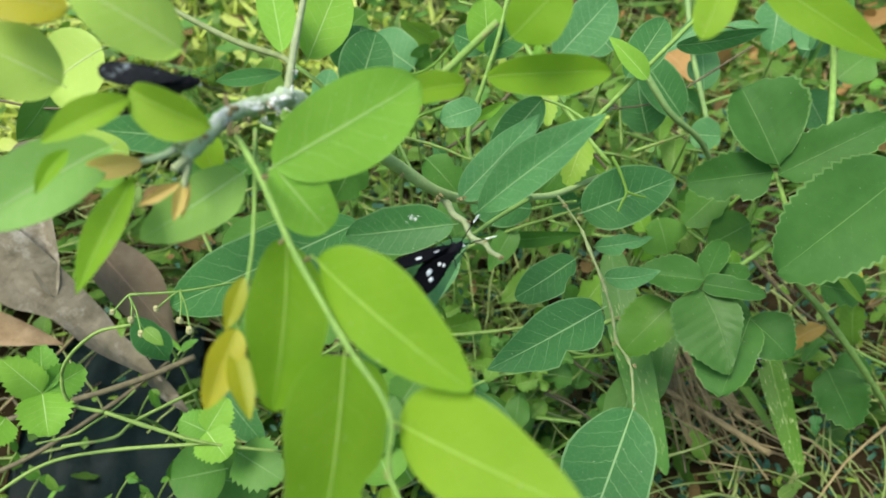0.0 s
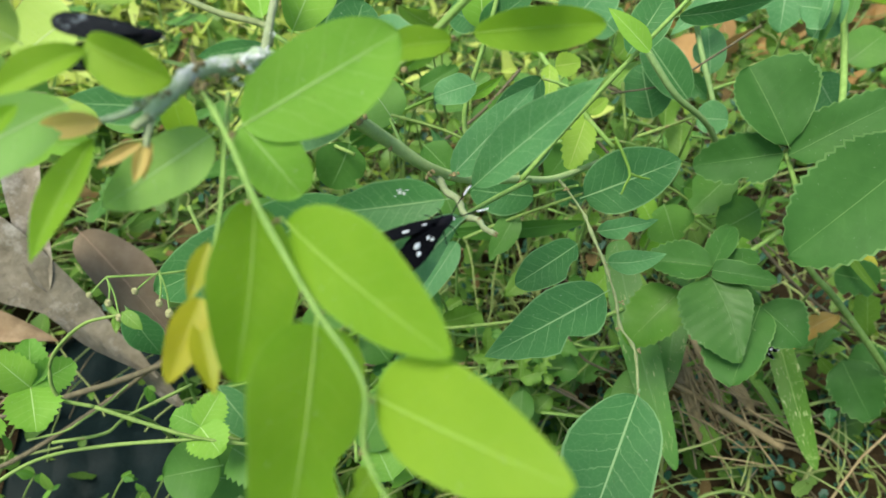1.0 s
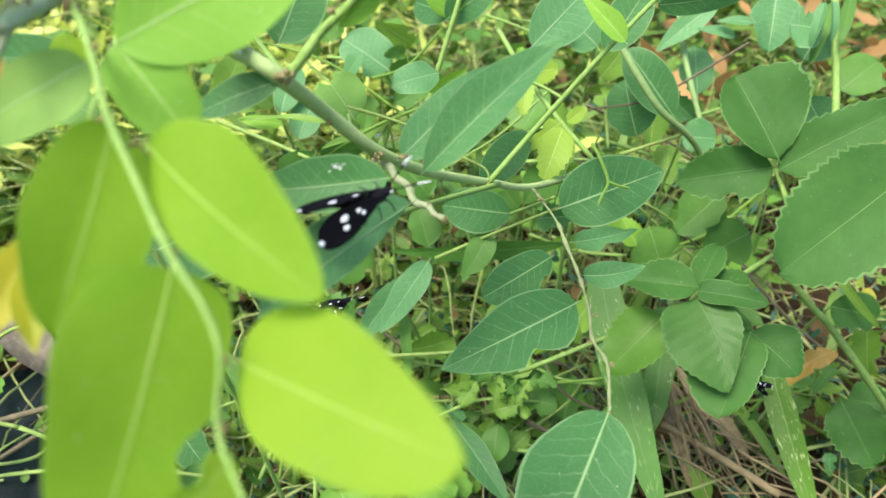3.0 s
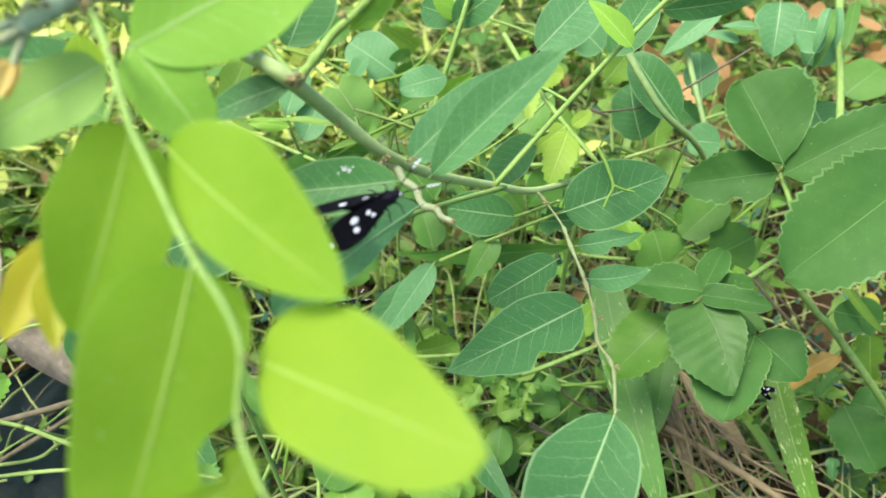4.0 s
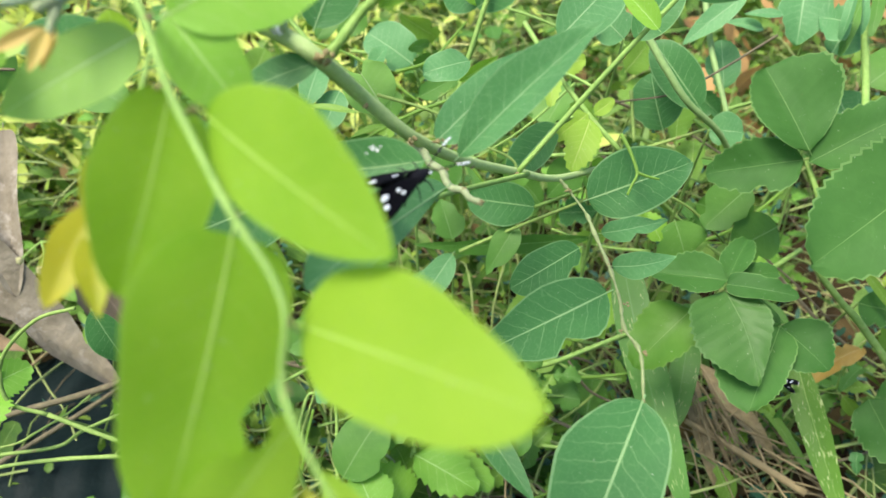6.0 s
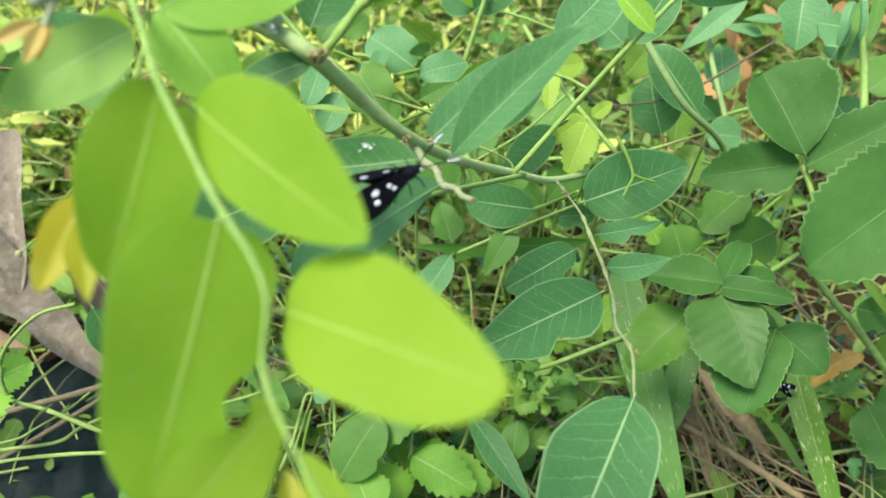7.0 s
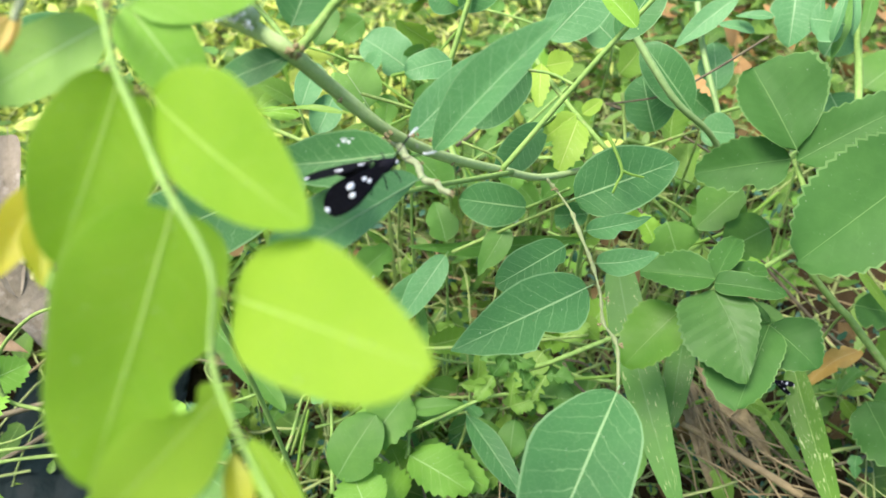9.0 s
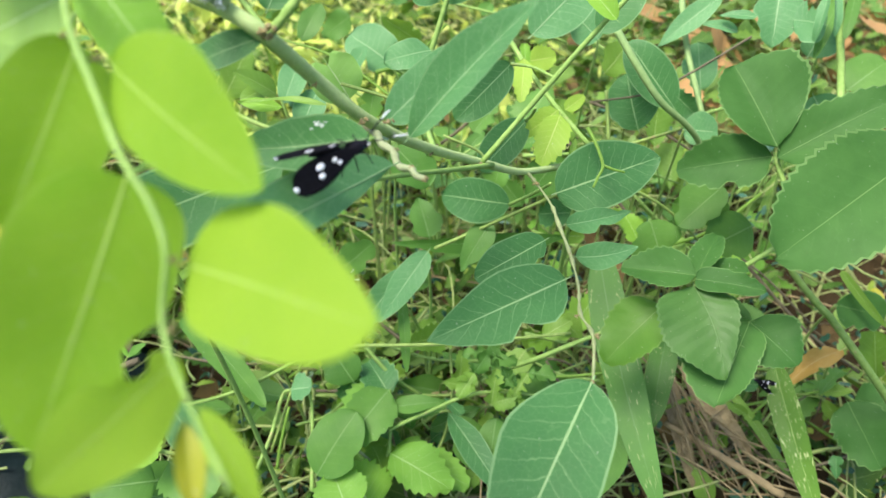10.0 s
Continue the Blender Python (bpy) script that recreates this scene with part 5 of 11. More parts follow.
leaf(left_creeper, (-0.1895, 0.1995, 0.1884), (-0.1961, 0.2212, 0.1976), 0.0163, (0.43, -0.24, 0.87), M_MID, "toothed", teeth=9, tooth=0.09, fold=0.2)
leaf(left_creeper, (-0.1895, 0.1995, 0.1884), (-0.1772, 0.2170, 0.1854), 0.0169, (0.64, -0.34, 0.69), M_MID, "toothed", teeth=9, tooth=0.09, fold=0.2)
leaf(left_creeper, (-0.2131, 0.1976, 0.1714), (-0.2175, 0.1829, 0.1699), 0.0190, (0.61, -0.26, 0.75), M_FRESH, "toothed", teeth=9, tooth=0.09)
stem(left_creeper, [(-0.1895, 0.1995, 0.1884), (-0.1853, 0.1980, 0.1837), (-0.1791, 0.1975, 0.1817)], 0.00045, 0.00057, M_DIM, name='stem', sides=6)
leaf(left_creeper, (-0.1185, 0.1989, 0.1578), (-0.1067, 0.1871, 0.1522), 0.0208, (0.11, -0.33, 0.94), M_FRESH, "toothed", teeth=9, tooth=0.1)
leaf(left_creeper, (-0.1185, 0.1989, 0.1578), (-0.1321, 0.2031, 0.1625), 0.0170, (0.15, -0.48, 0.86), M_MID, "toothed", teeth=9, tooth=0.1)
leaf(left_creeper, (-0.1185, 0.1989, 0.1578), (-0.1098, 0.2133, 0.1663), 0.0160, (0.27, -0.60, 0.75), M_FRESH, "toothed", teeth=9, tooth=0.1)
leaf(left_creeper, (-0.1091, 0.2030, 0.1325), (-0.0828, 0.1878, 0.1305), 0.0266, (-0.12, -0.32, 0.94), M_BACK, "toothed", teeth=9, tooth=0.1)
leaf(left_creeper, (-0.1151, 0.1970, 0.1258), (-0.1411, 0.1878, 0.1305), 0.0325, (0.32, -0.48, 0.82), M_BACK, "oval")
stem(left_creeper, [(-0.1947, 0.2243, 0.0665), (-0.2045, 0.2236, 0.0507), (-0.2194, 0.2250, 0.0224)], 0.00059, 0.00063, M_DIM, name='stem', sides=6)
leaf(left_creeper, (-0.1947, 0.2243, 0.0665), (-0.1936, 0.2320, 0.0625), 0.0049, (0.12, 0.44, 0.89), M_MID, "pointed")
leaf(left_creeper, (-0.1947, 0.2243, 0.0665), (-0.1887, 0.2267, 0.0660), 0.0047, (0.37, -0.82, 0.45), M_MID, "toothed")
leaf(left_creeper, (-0.1947, 0.2243, 0.0665), (-0.1875, 0.2270, 0.0615), 0.0036, (0.57, -0.68, 0.46), M_BACK, "pointed")
leaf(left_creeper, (-0.1947, 0.2243, 0.0665), (-0.1860, 0.2217, 0.0693), 0.0036, (-0.38, -0.34, 0.86), M_BACK, "pointed")
stem(left_creeper, [(-0.1818, 0.2192, 0.0608), (-0.1914, 0.2183, 0.0449), (-0.2056, 0.2195, 0.0163)], 0.00059, 0.00063, M_DIM, name='stem', sides=6)
leaf(left_creeper, (-0.1818, 0.2192, 0.0608), (-0.1838, 0.2192, 0.0708), 0.0050, (0.21, -0.98, 0.04), M_MID, "pointed")
leaf(left_creeper, (-0.1818, 0.2192, 0.0608), (-0.1820, 0.2142, 0.0456), 0.0053, (0.53, -0.81, 0.26), M_LIME, "toothed")
stem(left_creeper, [(-0.1686, 0.2255, 0.0678), (-0.1778, 0.2248, 0.0520), (-0.1915, 0.2263, 0.0238)], 0.00059, 0.00063, M_DIM, name='stem', sides=6)
leaf(left_creeper, (-0.1686, 0.2255, 0.0678), (-0.1641, 0.2312, 0.0800), 0.0076, (0.69, -0.72, 0.09), M_BACK, "lance")
leaf(left_creeper, (-0.1686, 0.2255, 0.0678), (-0.1540, 0.2208, 0.0730), 0.0051, (-0.43, -0.71, 0.55), M_MID, "toothed")
leaf(left_creeper, (-0.1686, 0.2255, 0.0678), (-0.1701, 0.2304, 0.0712), 0.0031, (0.69, -0.26, 0.68), M_BACK, "pointed")
leaf(left_creeper, (-0.1686, 0.2255, 0.0678), (-0.1722, 0.2207, 0.0695), 0.0040, (0.23, 0.17, 0.96), M_MID, "pointed")
stem(left_creeper, [(-0.2486, 0.2255, 0.0678), (-0.2598, 0.2247, 0.0520), (-0.2772, 0.2262, 0.0238)], 0.00059, 0.00063, M_DIM, name='stem', sides=6)
leaf(left_creeper, (-0.2486, 0.2255, 0.0678), (-0.2555, 0.2307, 0.0729), 0.0053, (0.11, -0.61, 0.79), M_LIME, "pointed")
leaf(left_creeper, (-0.2486, 0.2255, 0.0678), (-0.2433, 0.2266, 0.0586), 0.0054, (0.84, -0.27, 0.46), M_MID, "pointed")
leaf(left_creeper, (-0.2486, 0.2255, 0.0678), (-0.2546, 0.2225, 0.0789), 0.0058, (0.79, -0.55, 0.27), M_MID, "lance")
stem(left_creeper, [(-0.2382, 0.2201, 0.0618), (-0.2491, 0.2193, 0.0459), (-0.2660, 0.2205, 0.0174)], 0.00059, 0.00063, M_DIM, name='stem', sides=6)
leaf(left_creeper, (-0.2382, 0.2201, 0.0618), (-0.2398, 0.2232, 0.0764), 0.0070, (0.14, -0.96, 0.22), M_LIME, "pointed")
leaf(left_creeper, (-0.2382, 0.2201, 0.0618), (-0.2462, 0.2173, 0.0531), 0.0033, (-0.45, -0.64, 0.62), M_MID, "pointed")
leaf(left_creeper, (-0.2382, 0.2201, 0.0618), (-0.2314, 0.2210, 0.0662), 0.0030, (-0.19, -0.87, 0.46), M_BACK, "lance")
leaf(left_creeper, (-0.2382, 0.2201, 0.0618), (-0.2496, 0.2276, 0.0578), 0.0032, (-0.50, -0.33, 0.80), M_BACK, "lance")
stem(left_creeper, [(-0.2626, 0.2359, 0.0794), (-0.2740, 0.2355, 0.0640), (-0.2921, 0.2374, 0.0363)], 0.00059, 0.00063, M_DIM, name='stem', sides=6)
leaf(left_creeper, (-0.2626, 0.2359, 0.0794), (-0.2653, 0.2324, 0.0704), 0.0033, (0.83, -0.55, -0.04), M_MID, "lance")
leaf(left_creeper, (-0.2626, 0.2359, 0.0794), (-0.2622, 0.2373, 0.0943), 0.0044, (0.89, -0.45, 0.02), M_BACK, "lance")
stem(left_creeper, [(-0.1982, 0.2907, 0.1402), (-0.2081, 0.2915, 0.1262), (-0.2232, 0.2960, 0.1013)], 0.00059, 0.00063, M_DIM, name='stem', sides=6)
leaf(left_creeper, (-0.1982, 0.2907, 0.1402), (-0.1949, 0.2811, 0.1407), 0.0035, (0.52, 0.22, 0.83), M_LIME, "toothed")
leaf(left_creeper, (-0.1982, 0.2907, 0.1402), (-0.2083, 0.2998, 0.1414), 0.0039, (-0.27, -0.41, 0.87), M_LIME, "toothed")
leaf(left_creeper, (-0.1982, 0.2907, 0.1402), (-0.1929, 0.2927, 0.1305), 0.0048, (0.80, -0.50, 0.33), M_LIME, "pointed")
leaf(left_creeper, (-0.1982, 0.2907, 0.1402), (-0.1956, 0.2795, 0.1356), 0.0052, (0.31, -0.31, 0.90), M_LIME, "lance")
stem(left_creeper, [(-0.1616, 0.2779, 0.1260), (-0.1707, 0.2784, 0.1116), (-0.1841, 0.2823, 0.0861)], 0.00059, 0.00063, M_DIM, name='stem', sides=6)
leaf(left_creeper, (-0.1616, 0.2779, 0.1260), (-0.1675, 0.2828, 0.1313), 0.0035, (-0.23, -0.83, 0.51), M_MID, "pointed")
leaf(left_creeper, (-0.1616, 0.2779, 0.1260), (-0.1587, 0.2865, 0.1216), 0.0037, (0.75, 0.08, 0.66), M_BACK, "toothed")
leaf(left_creeper, (-0.1616, 0.2779, 0.1260), (-0.1486, 0.2778, 0.1358), 0.0055, (-0.54, -0.44, 0.72), M_BACK, "toothed")
stem(left_creeper, [(-0.1790, 0.2616, 0.1079), (-0.1885, 0.2617, 0.0931), (-0.2027, 0.2649, 0.0667)], 0.00059, 0.00063, M_DIM, name='stem', sides=6)
leaf(left_creeper, (-0.1790, 0.2616, 0.1079), (-0.1789, 0.2558, 0.1011), 0.0042, (0.83, -0.42, 0.37), M_MID, "toothed")
leaf(left_creeper, (-0.1790, 0.2616, 0.1079), (-0.1699, 0.2532, 0.1132), 0.0028, (-0.28, 0.28, 0.92), M_LIME, "lance")
leaf(left_creeper, (-0.1790, 0.2616, 0.1079), (-0.1785, 0.2587, 0.0925), 0.0075, (-0.15, -0.97, 0.18), M_BACK, "toothed")
stem(left_creeper, [(-0.2096, 0.2003, 0.1444), (-0.1907, 0.2034, 0.1479), (-0.1819, 0.2069, 0.1518), (-0.1712, 0.2157, 0.1541), (-0.1630, 0.2251, 0.1570)], 0.00062, 0.00051, M_DIM, name='tendril', knots=0.5, sides=6)
flower_stalk = thing("flower_stalk", (-0.1, 0.16, 0.0), "thin green stalk with small round cream flower buds", "flower")
stem(flower_stalk, [(-0.0655, 0.1678, 0.2952), (-0.0827, 0.1582, 0.2995), (-0.0982, 0.1525, 0.3035)], 0.00038, 0.00035, M_STEM, name='stalk')
stem(flower_stalk, [(-0.0982, 0.1525, 0.3035), (-0.0997, 0.1504, 0.3028), (-0.1023, 0.1474, 0.3009)], 0.00026, 0.00026, M_STEM, name='stalk')
flower_bud(flower_stalk, (-0.1023, 0.1474, 0.3009), 0.0009)
stem(flower_stalk, [(-0.0982, 0.1525, 0.3035), (-0.0968, 0.1496, 0.3018), (-0.0966, 0.1458, 0.2991)], 0.00026, 0.00026, M_STEM, name='stalk')
flower_bud(flower_stalk, (-0.0966, 0.1458, 0.2991), 0.0011)
stem(flower_stalk, [(-0.0982, 0.1525, 0.3035), (-0.0953, 0.1481, 0.3002), (-0.0934, 0.1429, 0.2959)], 0.00026, 0.00026, M_STEM, name='stalk')
flower_bud(flower_stalk, (-0.0934, 0.1429, 0.2959), 0.0011)
stem(flower_stalk, [(-0.0819, 0.1536, 0.3048), (-0.0848, 0.1513, 0.3038), (-0.0887, 0.1481, 0.3017)], 0.00026, 0.00026, M_STEM, name='stalk')
flower_bud(flower_stalk, (-0.0887, 0.1481, 0.3017), 0.0010)
stem(flower_stalk, [(-0.0823, 0.1533, 0.3045), (-0.0814, 0.1499, 0.3022), (-0.0815, 0.1457, 0.2990)], 0.00026, 0.00026, M_STEM, name='stalk')
flower_bud(flower_stalk, (-0.0815, 0.1457, 0.2990), 0.0011)
stem(flower_stalk, [(-0.0823, 0.1533, 0.3045), (-0.0798, 0.1489, 0.3011), (-0.0784, 0.1436, 0.2967)], 0.00026, 0.00026, M_STEM, name='stalk')
flower_bud(flower_stalk, (-0.0784, 0.1436, 0.2967), 0.0013)
leaf(flower_stalk, (-0.0925, 0.1440, 0.2972), (-0.0864, 0.1405, 0.2933), 0.0045, (0.22, -0.52, 0.82), M_LIME, "pointed")
# ---- weeds behind ----
grass = thing("grass_tuft", (0.12, 0.3, 0.0), "broad green grass blades with pale flecks", "grass", "grass tufts")
leaf(grass, (0.1050, 0.3246, 0.1661), (0.1270, 0.2090, 0.0985), 0.0211, (-0.26, -0.52, 0.81), M_STRAP, "strap", sway=0.02, rows=18, name='blade')
leaf(grass, (0.1436, 0.3001, 0.1297), (0.1304, 0.2560, 0.1036), 0.0158, (-0.20, -0.46, 0.87), M_STRAP, "strap", name='blade')
grass_far = thing("grass_tuft", (0.19, 0.3, 0.0), "single bright grass blade speckled white", "grass", "grass tufts")
leaf(grass_far, (0.2023, 0.2860, 0.1236), (0.2135, 0.2190, 0.0814), 0.0154, (-0.57, -0.50, 0.65), M_SPECK, "strap", rows=18, name='blade')
leaf(grass_far, (0.2089, 0.2842, 0.1122), (0.2072, 0.2589, 0.0944), 0.0045, (-0.55, -0.46, 0.70), M_LIME, "strap", name='blade')
weed = thing("weed", (0.03, 0.38, 0.0), "leafy green weed with narrow pale leaves", "weed", "weeds")
leaf(weed, (0.0834, 0.3155, 0.1891), (-0.0156, 0.3255, 0.1748), 0.0125, (-0.12, -0.98, 0.16), M_BACK, "lance", bites=((0.84, -1, 0.26, 0.06), (0.42, -1, 0.13, 0.056), (0.47, 1, 0.17, 0.094), (0.71, 1, 0.31, 0.119)))
stem(weed, [(0.0834, 0.3155, 0.1891), (0.0866, 0.3470, 0.1234), (0.0863, 0.3641, -0.0050)], 0.0007, 0.0011, M_STEM, name="stalk", sides=6)
leaf(weed, (0.0405, 0.3013, 0.2062), (0.0256, 0.2857, 0.1855), 0.0149, (-0.18, -0.72, 0.67), M_BACK, "pointed", bites=((0.6, 1, 0.14, 0.111), (0.8, -1, 0.32, 0.064), (0.84, -1, 0.31, 0.053)))
leaf(weed, (0.0082, 0.2993, 0.1884), (-0.0173, 0.2760, 0.1576), 0.0156, (0.06, -0.72, 0.69), M_PALE, "pointed", fold=0.1, label="narrow pale grey-green leaf")
stem(weed, [(0.0082, 0.2993, 0.1884), (0.0076, 0.3198, 0.1230), (0.0044, 0.3204, -0.0050)], 0.0007, 0.0011, M_STEM, name="stalk", sides=6)
leaf(weed, (-0.0039, 0.3024, 0.1763), (-0.0323, 0.2870, 0.1396), 0.0150, (0.14, -0.80, 0.58), M_PALE, "lance", fold=0.25)
leaf(weed, (-0.0187, 0.4044, 0.2501), (-0.0452, 0.4138, 0.2648), 0.0296, (0.16, -0.68, 0.72), M_PALE, "round", bites=((0.44, -1, 0.33, 0.115), (0.51, -1, 0.35, 0.087), (0.55, -1, 0.33, 0.115)))
leaf(weed, (-0.0717, 0.3365, 0.2596), (-0.0893, 0.3262, 0.2761), 0.0121, (0.19, -0.59, 0.79), M_LIME, "pointed", fold=0.2)
leaf(weed, (-0.0734, 0.3425, 0.2617), (-0.0872, 0.326, 0.2604), 0.0105, (0.16, -0.47, 0.87), M_LIME, "oval", fold=0.2)
leaf(weed, (-0.0707, 0.3444, 0.2513), (-0.0659, 0.3738, 0.2652), 0.0155, (0.18, -0.64, 0.74), M_PALE, "oval")
leaf(weed, (-0.0551, 0.3601, 0.2522), (-0.0623, 0.3406, 0.2382), 0.0173, (0.16, -0.63, 0.76), M_PALE, "oval")
leaf(weed, (-0.0427, 0.3943, 0.2487), (-0.031, 0.3918, 0.2654), 0.0138, (0.08, -0.45, 0.89), M_PALE, "egg")
leaf(weed, (-0.0771, 0.4229, 0.2577), (-0.0667, 0.4416, 0.2746), 0.0151, (0.15, -0.63, 0.76), M_BACK, "oval")
stem(weed, [(-0.0744, 0.3534, 0.2485), (-0.0644, 0.3834, 0.1500), (-0.0594, 0.4034, -0.0050)], 0.0008, 0.0012, M_STEM, name="stalk", sides=6)
stem(weed, [(-0.0187, 0.4044, 0.2501), (0.0020, 0.4331, 0.1601), (0.0094, 0.4463, -0.0050)], 0.0007, 0.0011, M_STEM, name="stalk", sides=6)
leaf(weed, (0.0075, 0.3201, 0.1830), (-0.0001, 0.3413, 0.1957), 0.0195, (0.10, -0.49, 0.87), M_BACK, "pointed", bites=((0.34, -1, 0.36, 0.07), (0.58, 1, 0.31, 0.09)))
leaf(weed, (-0.0310, 0.1959, 0.2965), (-0.0974, 0.1721, 0.2776), 0.0262, (0.12, -0.80, 0.59), M_GREY, "oval")
leaf(weed, (-0.0480, 0.3131, 0.2451), (-0.0588, 0.2993, 0.2267), 0.0295, (0.47, -0.82, 0.33), M_BACK, "oval", bites=((0.64, -1, 0.28, 0.074), (0.86, -1, 0.16, 0.113)))
leaf(weed, (-0.0753, 0.2547, 0.2514), (-0.1009, 0.2381, 0.2470), 0.0154, (0.25, -0.58, 0.78), M_BACK, "oval")
leaf(weed, (-0.0519, 0.2763, 0.2799), (-0.0713, 0.2769, 0.2819), 0.0059, (0.03, -0.83, 0.56), M_FRESH, "lance")
leaf(weed, (-0.0059, 0.2915, 0.1613), (-0.0025, 0.2683, 0.1288), 0.0062, (0.18, -0.79, 0.59), M_BACK, "strap")
stem(weed, [(-0.0059, 0.2915, 0.1613), (0.0033, 0.3119, 0.1068), (0.0104, 0.3124, -0.0050)], 0.0007, 0.0011, M_STEM, name="stalk", sides=6)
leaf(weed, (-0.1312, 0.2959, 0.1409), (-0.0790, 0.2542, 0.1140), 0.0166, (0.27, -0.26, 0.93), M_BACK, "strap")
leaf(weed, (-0.0137, 0.2763, 0.1064), (-0.0447, 0.2499, 0.0889), 0.0304, (-0.10, -0.46, 0.88), M_MID, "toothed", teeth=9, tooth=0.094, bites=((0.85, 1, 0.29, 0.056), (0.58, 1, 0.27, 0.1), (0.83, 1, 0.23, 0.076)))
stem(weed, [(-0.0137, 0.2763, 0.1064), (-0.0267, 0.3081, 0.0739), (-0.0344, 0.3259, -0.0050)], 0.0007, 0.0011, M_STEM, name="stalk", sides=6)
leaf(weed, (-0.0135, 0.2706, 0.0985), (0.0189, 0.2729, 0.0998), 0.0143, (0.03, -0.74, 0.67), M_BACK, "toothed", teeth=9, tooth=0.094, bites=((0.35, -1, 0.37, 0.053), (0.21, 1, 0.14, 0.076), (0.57, -1, 0.18, 0.119), (0.72, -1, 0.36, 0.108)))
leaf(weed, (-0.0181, 0.2830, 0.0989), (-0.0332, 0.2993, 0.1053), 0.0237, (-0.21, -0.52, 0.83), M_BACK, "toothed", teeth=9, tooth=0.094, bites=((0.51, -1, 0.15, 0.074), (0.87, 1, 0.14, 0.088)))
stem(weed, [(-0.0181, 0.2830, 0.0989), (-0.0103, 0.3154, 0.0694), (-0.0173, 0.3340, -0.0050)], 0.0007, 0.0011, M_STEM, name="stalk", sides=6)
leaf(weed, (-0.0097, 0.2575, 0.0801), (0.0328, 0.2395, 0.0697), 0.0238, (0.11, -0.28, 0.95), M_MID, "toothed", teeth=9, tooth=0.094, bites=((0.28, -1, 0.18, 0.093), (0.59, 1, 0.15, 0.119), (0.39, -1, 0.19, 0.073), (0.61, 1, 0.36, 0.078)))
leaf(weed, (-0.0192, 0.2235, 0.0677), (-0.0352, 0.2372, 0.0877), 0.0354, (0.48, -0.49, 0.72), M_FRESH, "toothed", teeth=9, tooth=0.094, bites=((0.35, -1, 0.31, 0.115), (0.86, -1, 0.33, 0.112)))
stem(weed, [(-0.0192, 0.2235, 0.0677), (-0.0249, 0.2518, 0.0506), (-0.0358, 0.2644, -0.0050)], 0.0007, 0.0011, M_STEM, name="stalk", sides=6)
leaf(weed, (-0.0141, 0.2657, 0.0747), (-0.0256, 0.2492, 0.0697), 0.0184, (0.19, -0.41, 0.89), M_LIME, "toothed", teeth=9, tooth=0.094, bites=((0.55, -1, 0.17, 0.113), (0.9, -1, 0.36, 0.082), (0.74, -1, 0.36, 0.086), (0.75, 1, 0.18, 0.115)))
leaf(weed, (0.0456, 0.2523, 0.0695), (0.0223, 0.2683, 0.0932), 0.0230, (0.02, -0.82, 0.57), M_BACK, "oval", bites=((0.83, -1, 0.34, 0.101), (0.74, -1, 0.31, 0.083), (0.45, 1, 0.14, 0.11)))
stem(weed, [(0.0456, 0.2523, 0.0695), (0.0568, 0.2804, 0.0517), (0.0546, 0.2925, -0.0050)], 0.0007, 0.0011, M_STEM, name="stalk", sides=6)
leaf(weed, (0.0721, 0.3038, 0.1051), (0.0521, 0.2930, 0.0913), 0.0257, (0.15, -0.87, 0.47), M_BACK, "toothed", teeth=9, tooth=0.094, bites=((0.65, -1, 0.26, 0.105), (0.79, -1, 0.14, 0.072), (0.36, -1, 0.24, 0.051), (0.56, 1, 0.23, 0.099)))
leaf(weed, (0.0643, 0.3002, 0.1176), (0.0547, 0.2910, 0.1055), 0.0172, (-0.33, -0.61, 0.72), M_LIME, "pointed", bites=((0.25, 1, 0.27, 0.079), (0.7, -1, 0.31, 0.07)))
stem(weed, [(0.0643, 0.3002, 0.1176), (0.0742, 0.3345, 0.0806), (0.0696, 0.3561, -0.0050)], 0.0007, 0.0011, M_STEM, name="stalk", sides=6)
leaf(weed, (0.0824, 0.3050, 0.1404), (0.0957, 0.2980, 0.1298), 0.0149, (-0.02, -0.85, 0.53), M_LIME, "pointed", bites=((0.77, 1, 0.13, 0.092), (0.71, 1, 0.21, 0.069), (0.88, 1, 0.3, 0.113)))
leaf(weed, (0.0457, 0.2828, 0.0775), (0.0566, 0.2653, 0.0527), 0.0208, (0.22, -0.75, 0.62), M_BACK, "toothed", teeth=9, tooth=0.094, bites=((0.41, 1, 0.22, 0.095), (0.22, -1, 0.2, 0.081), (0.23, 1, 0.25, 0.058), (0.41, -1, 0.36, 0.106)))
stem(weed, [(0.0457, 0.2828, 0.0775), (0.0371, 0.3105, 0.0565), (0.0282, 0.3220, -0.0050)], 0.0007, 0.0011, M_STEM, name="stalk", sides=6)
leaf(weed, (0.1205, 0.3509, 0.2359), (0.1136, 0.3687, 0.2609), 0.0303, (-0.61, -0.71, 0.34), M_GREY, "oval", bites=((0.2, -1, 0.15, 0.058), (0.71, 1, 0.25, 0.109), (0.52, 1, 0.15, 0.069)))
leaf(weed, (0.1603, 0.3842, 0.2453), (0.1581, 0.4002, 0.2676), 0.0199, (-0.10, -0.81, 0.57), M_PALE, "oval", bites=((0.76, -1, 0.33, 0.082), (0.22, -1, 0.33, 0.055), (0.85, -1, 0.15, 0.061)))
stem(weed, [(0.1603, 0.3842, 0.2453), (0.1814, 0.4153, 0.1572), (0.1879, 0.4321, -0.0050)], 0.0007, 0.0011, M_STEM, name="stalk", sides=6)
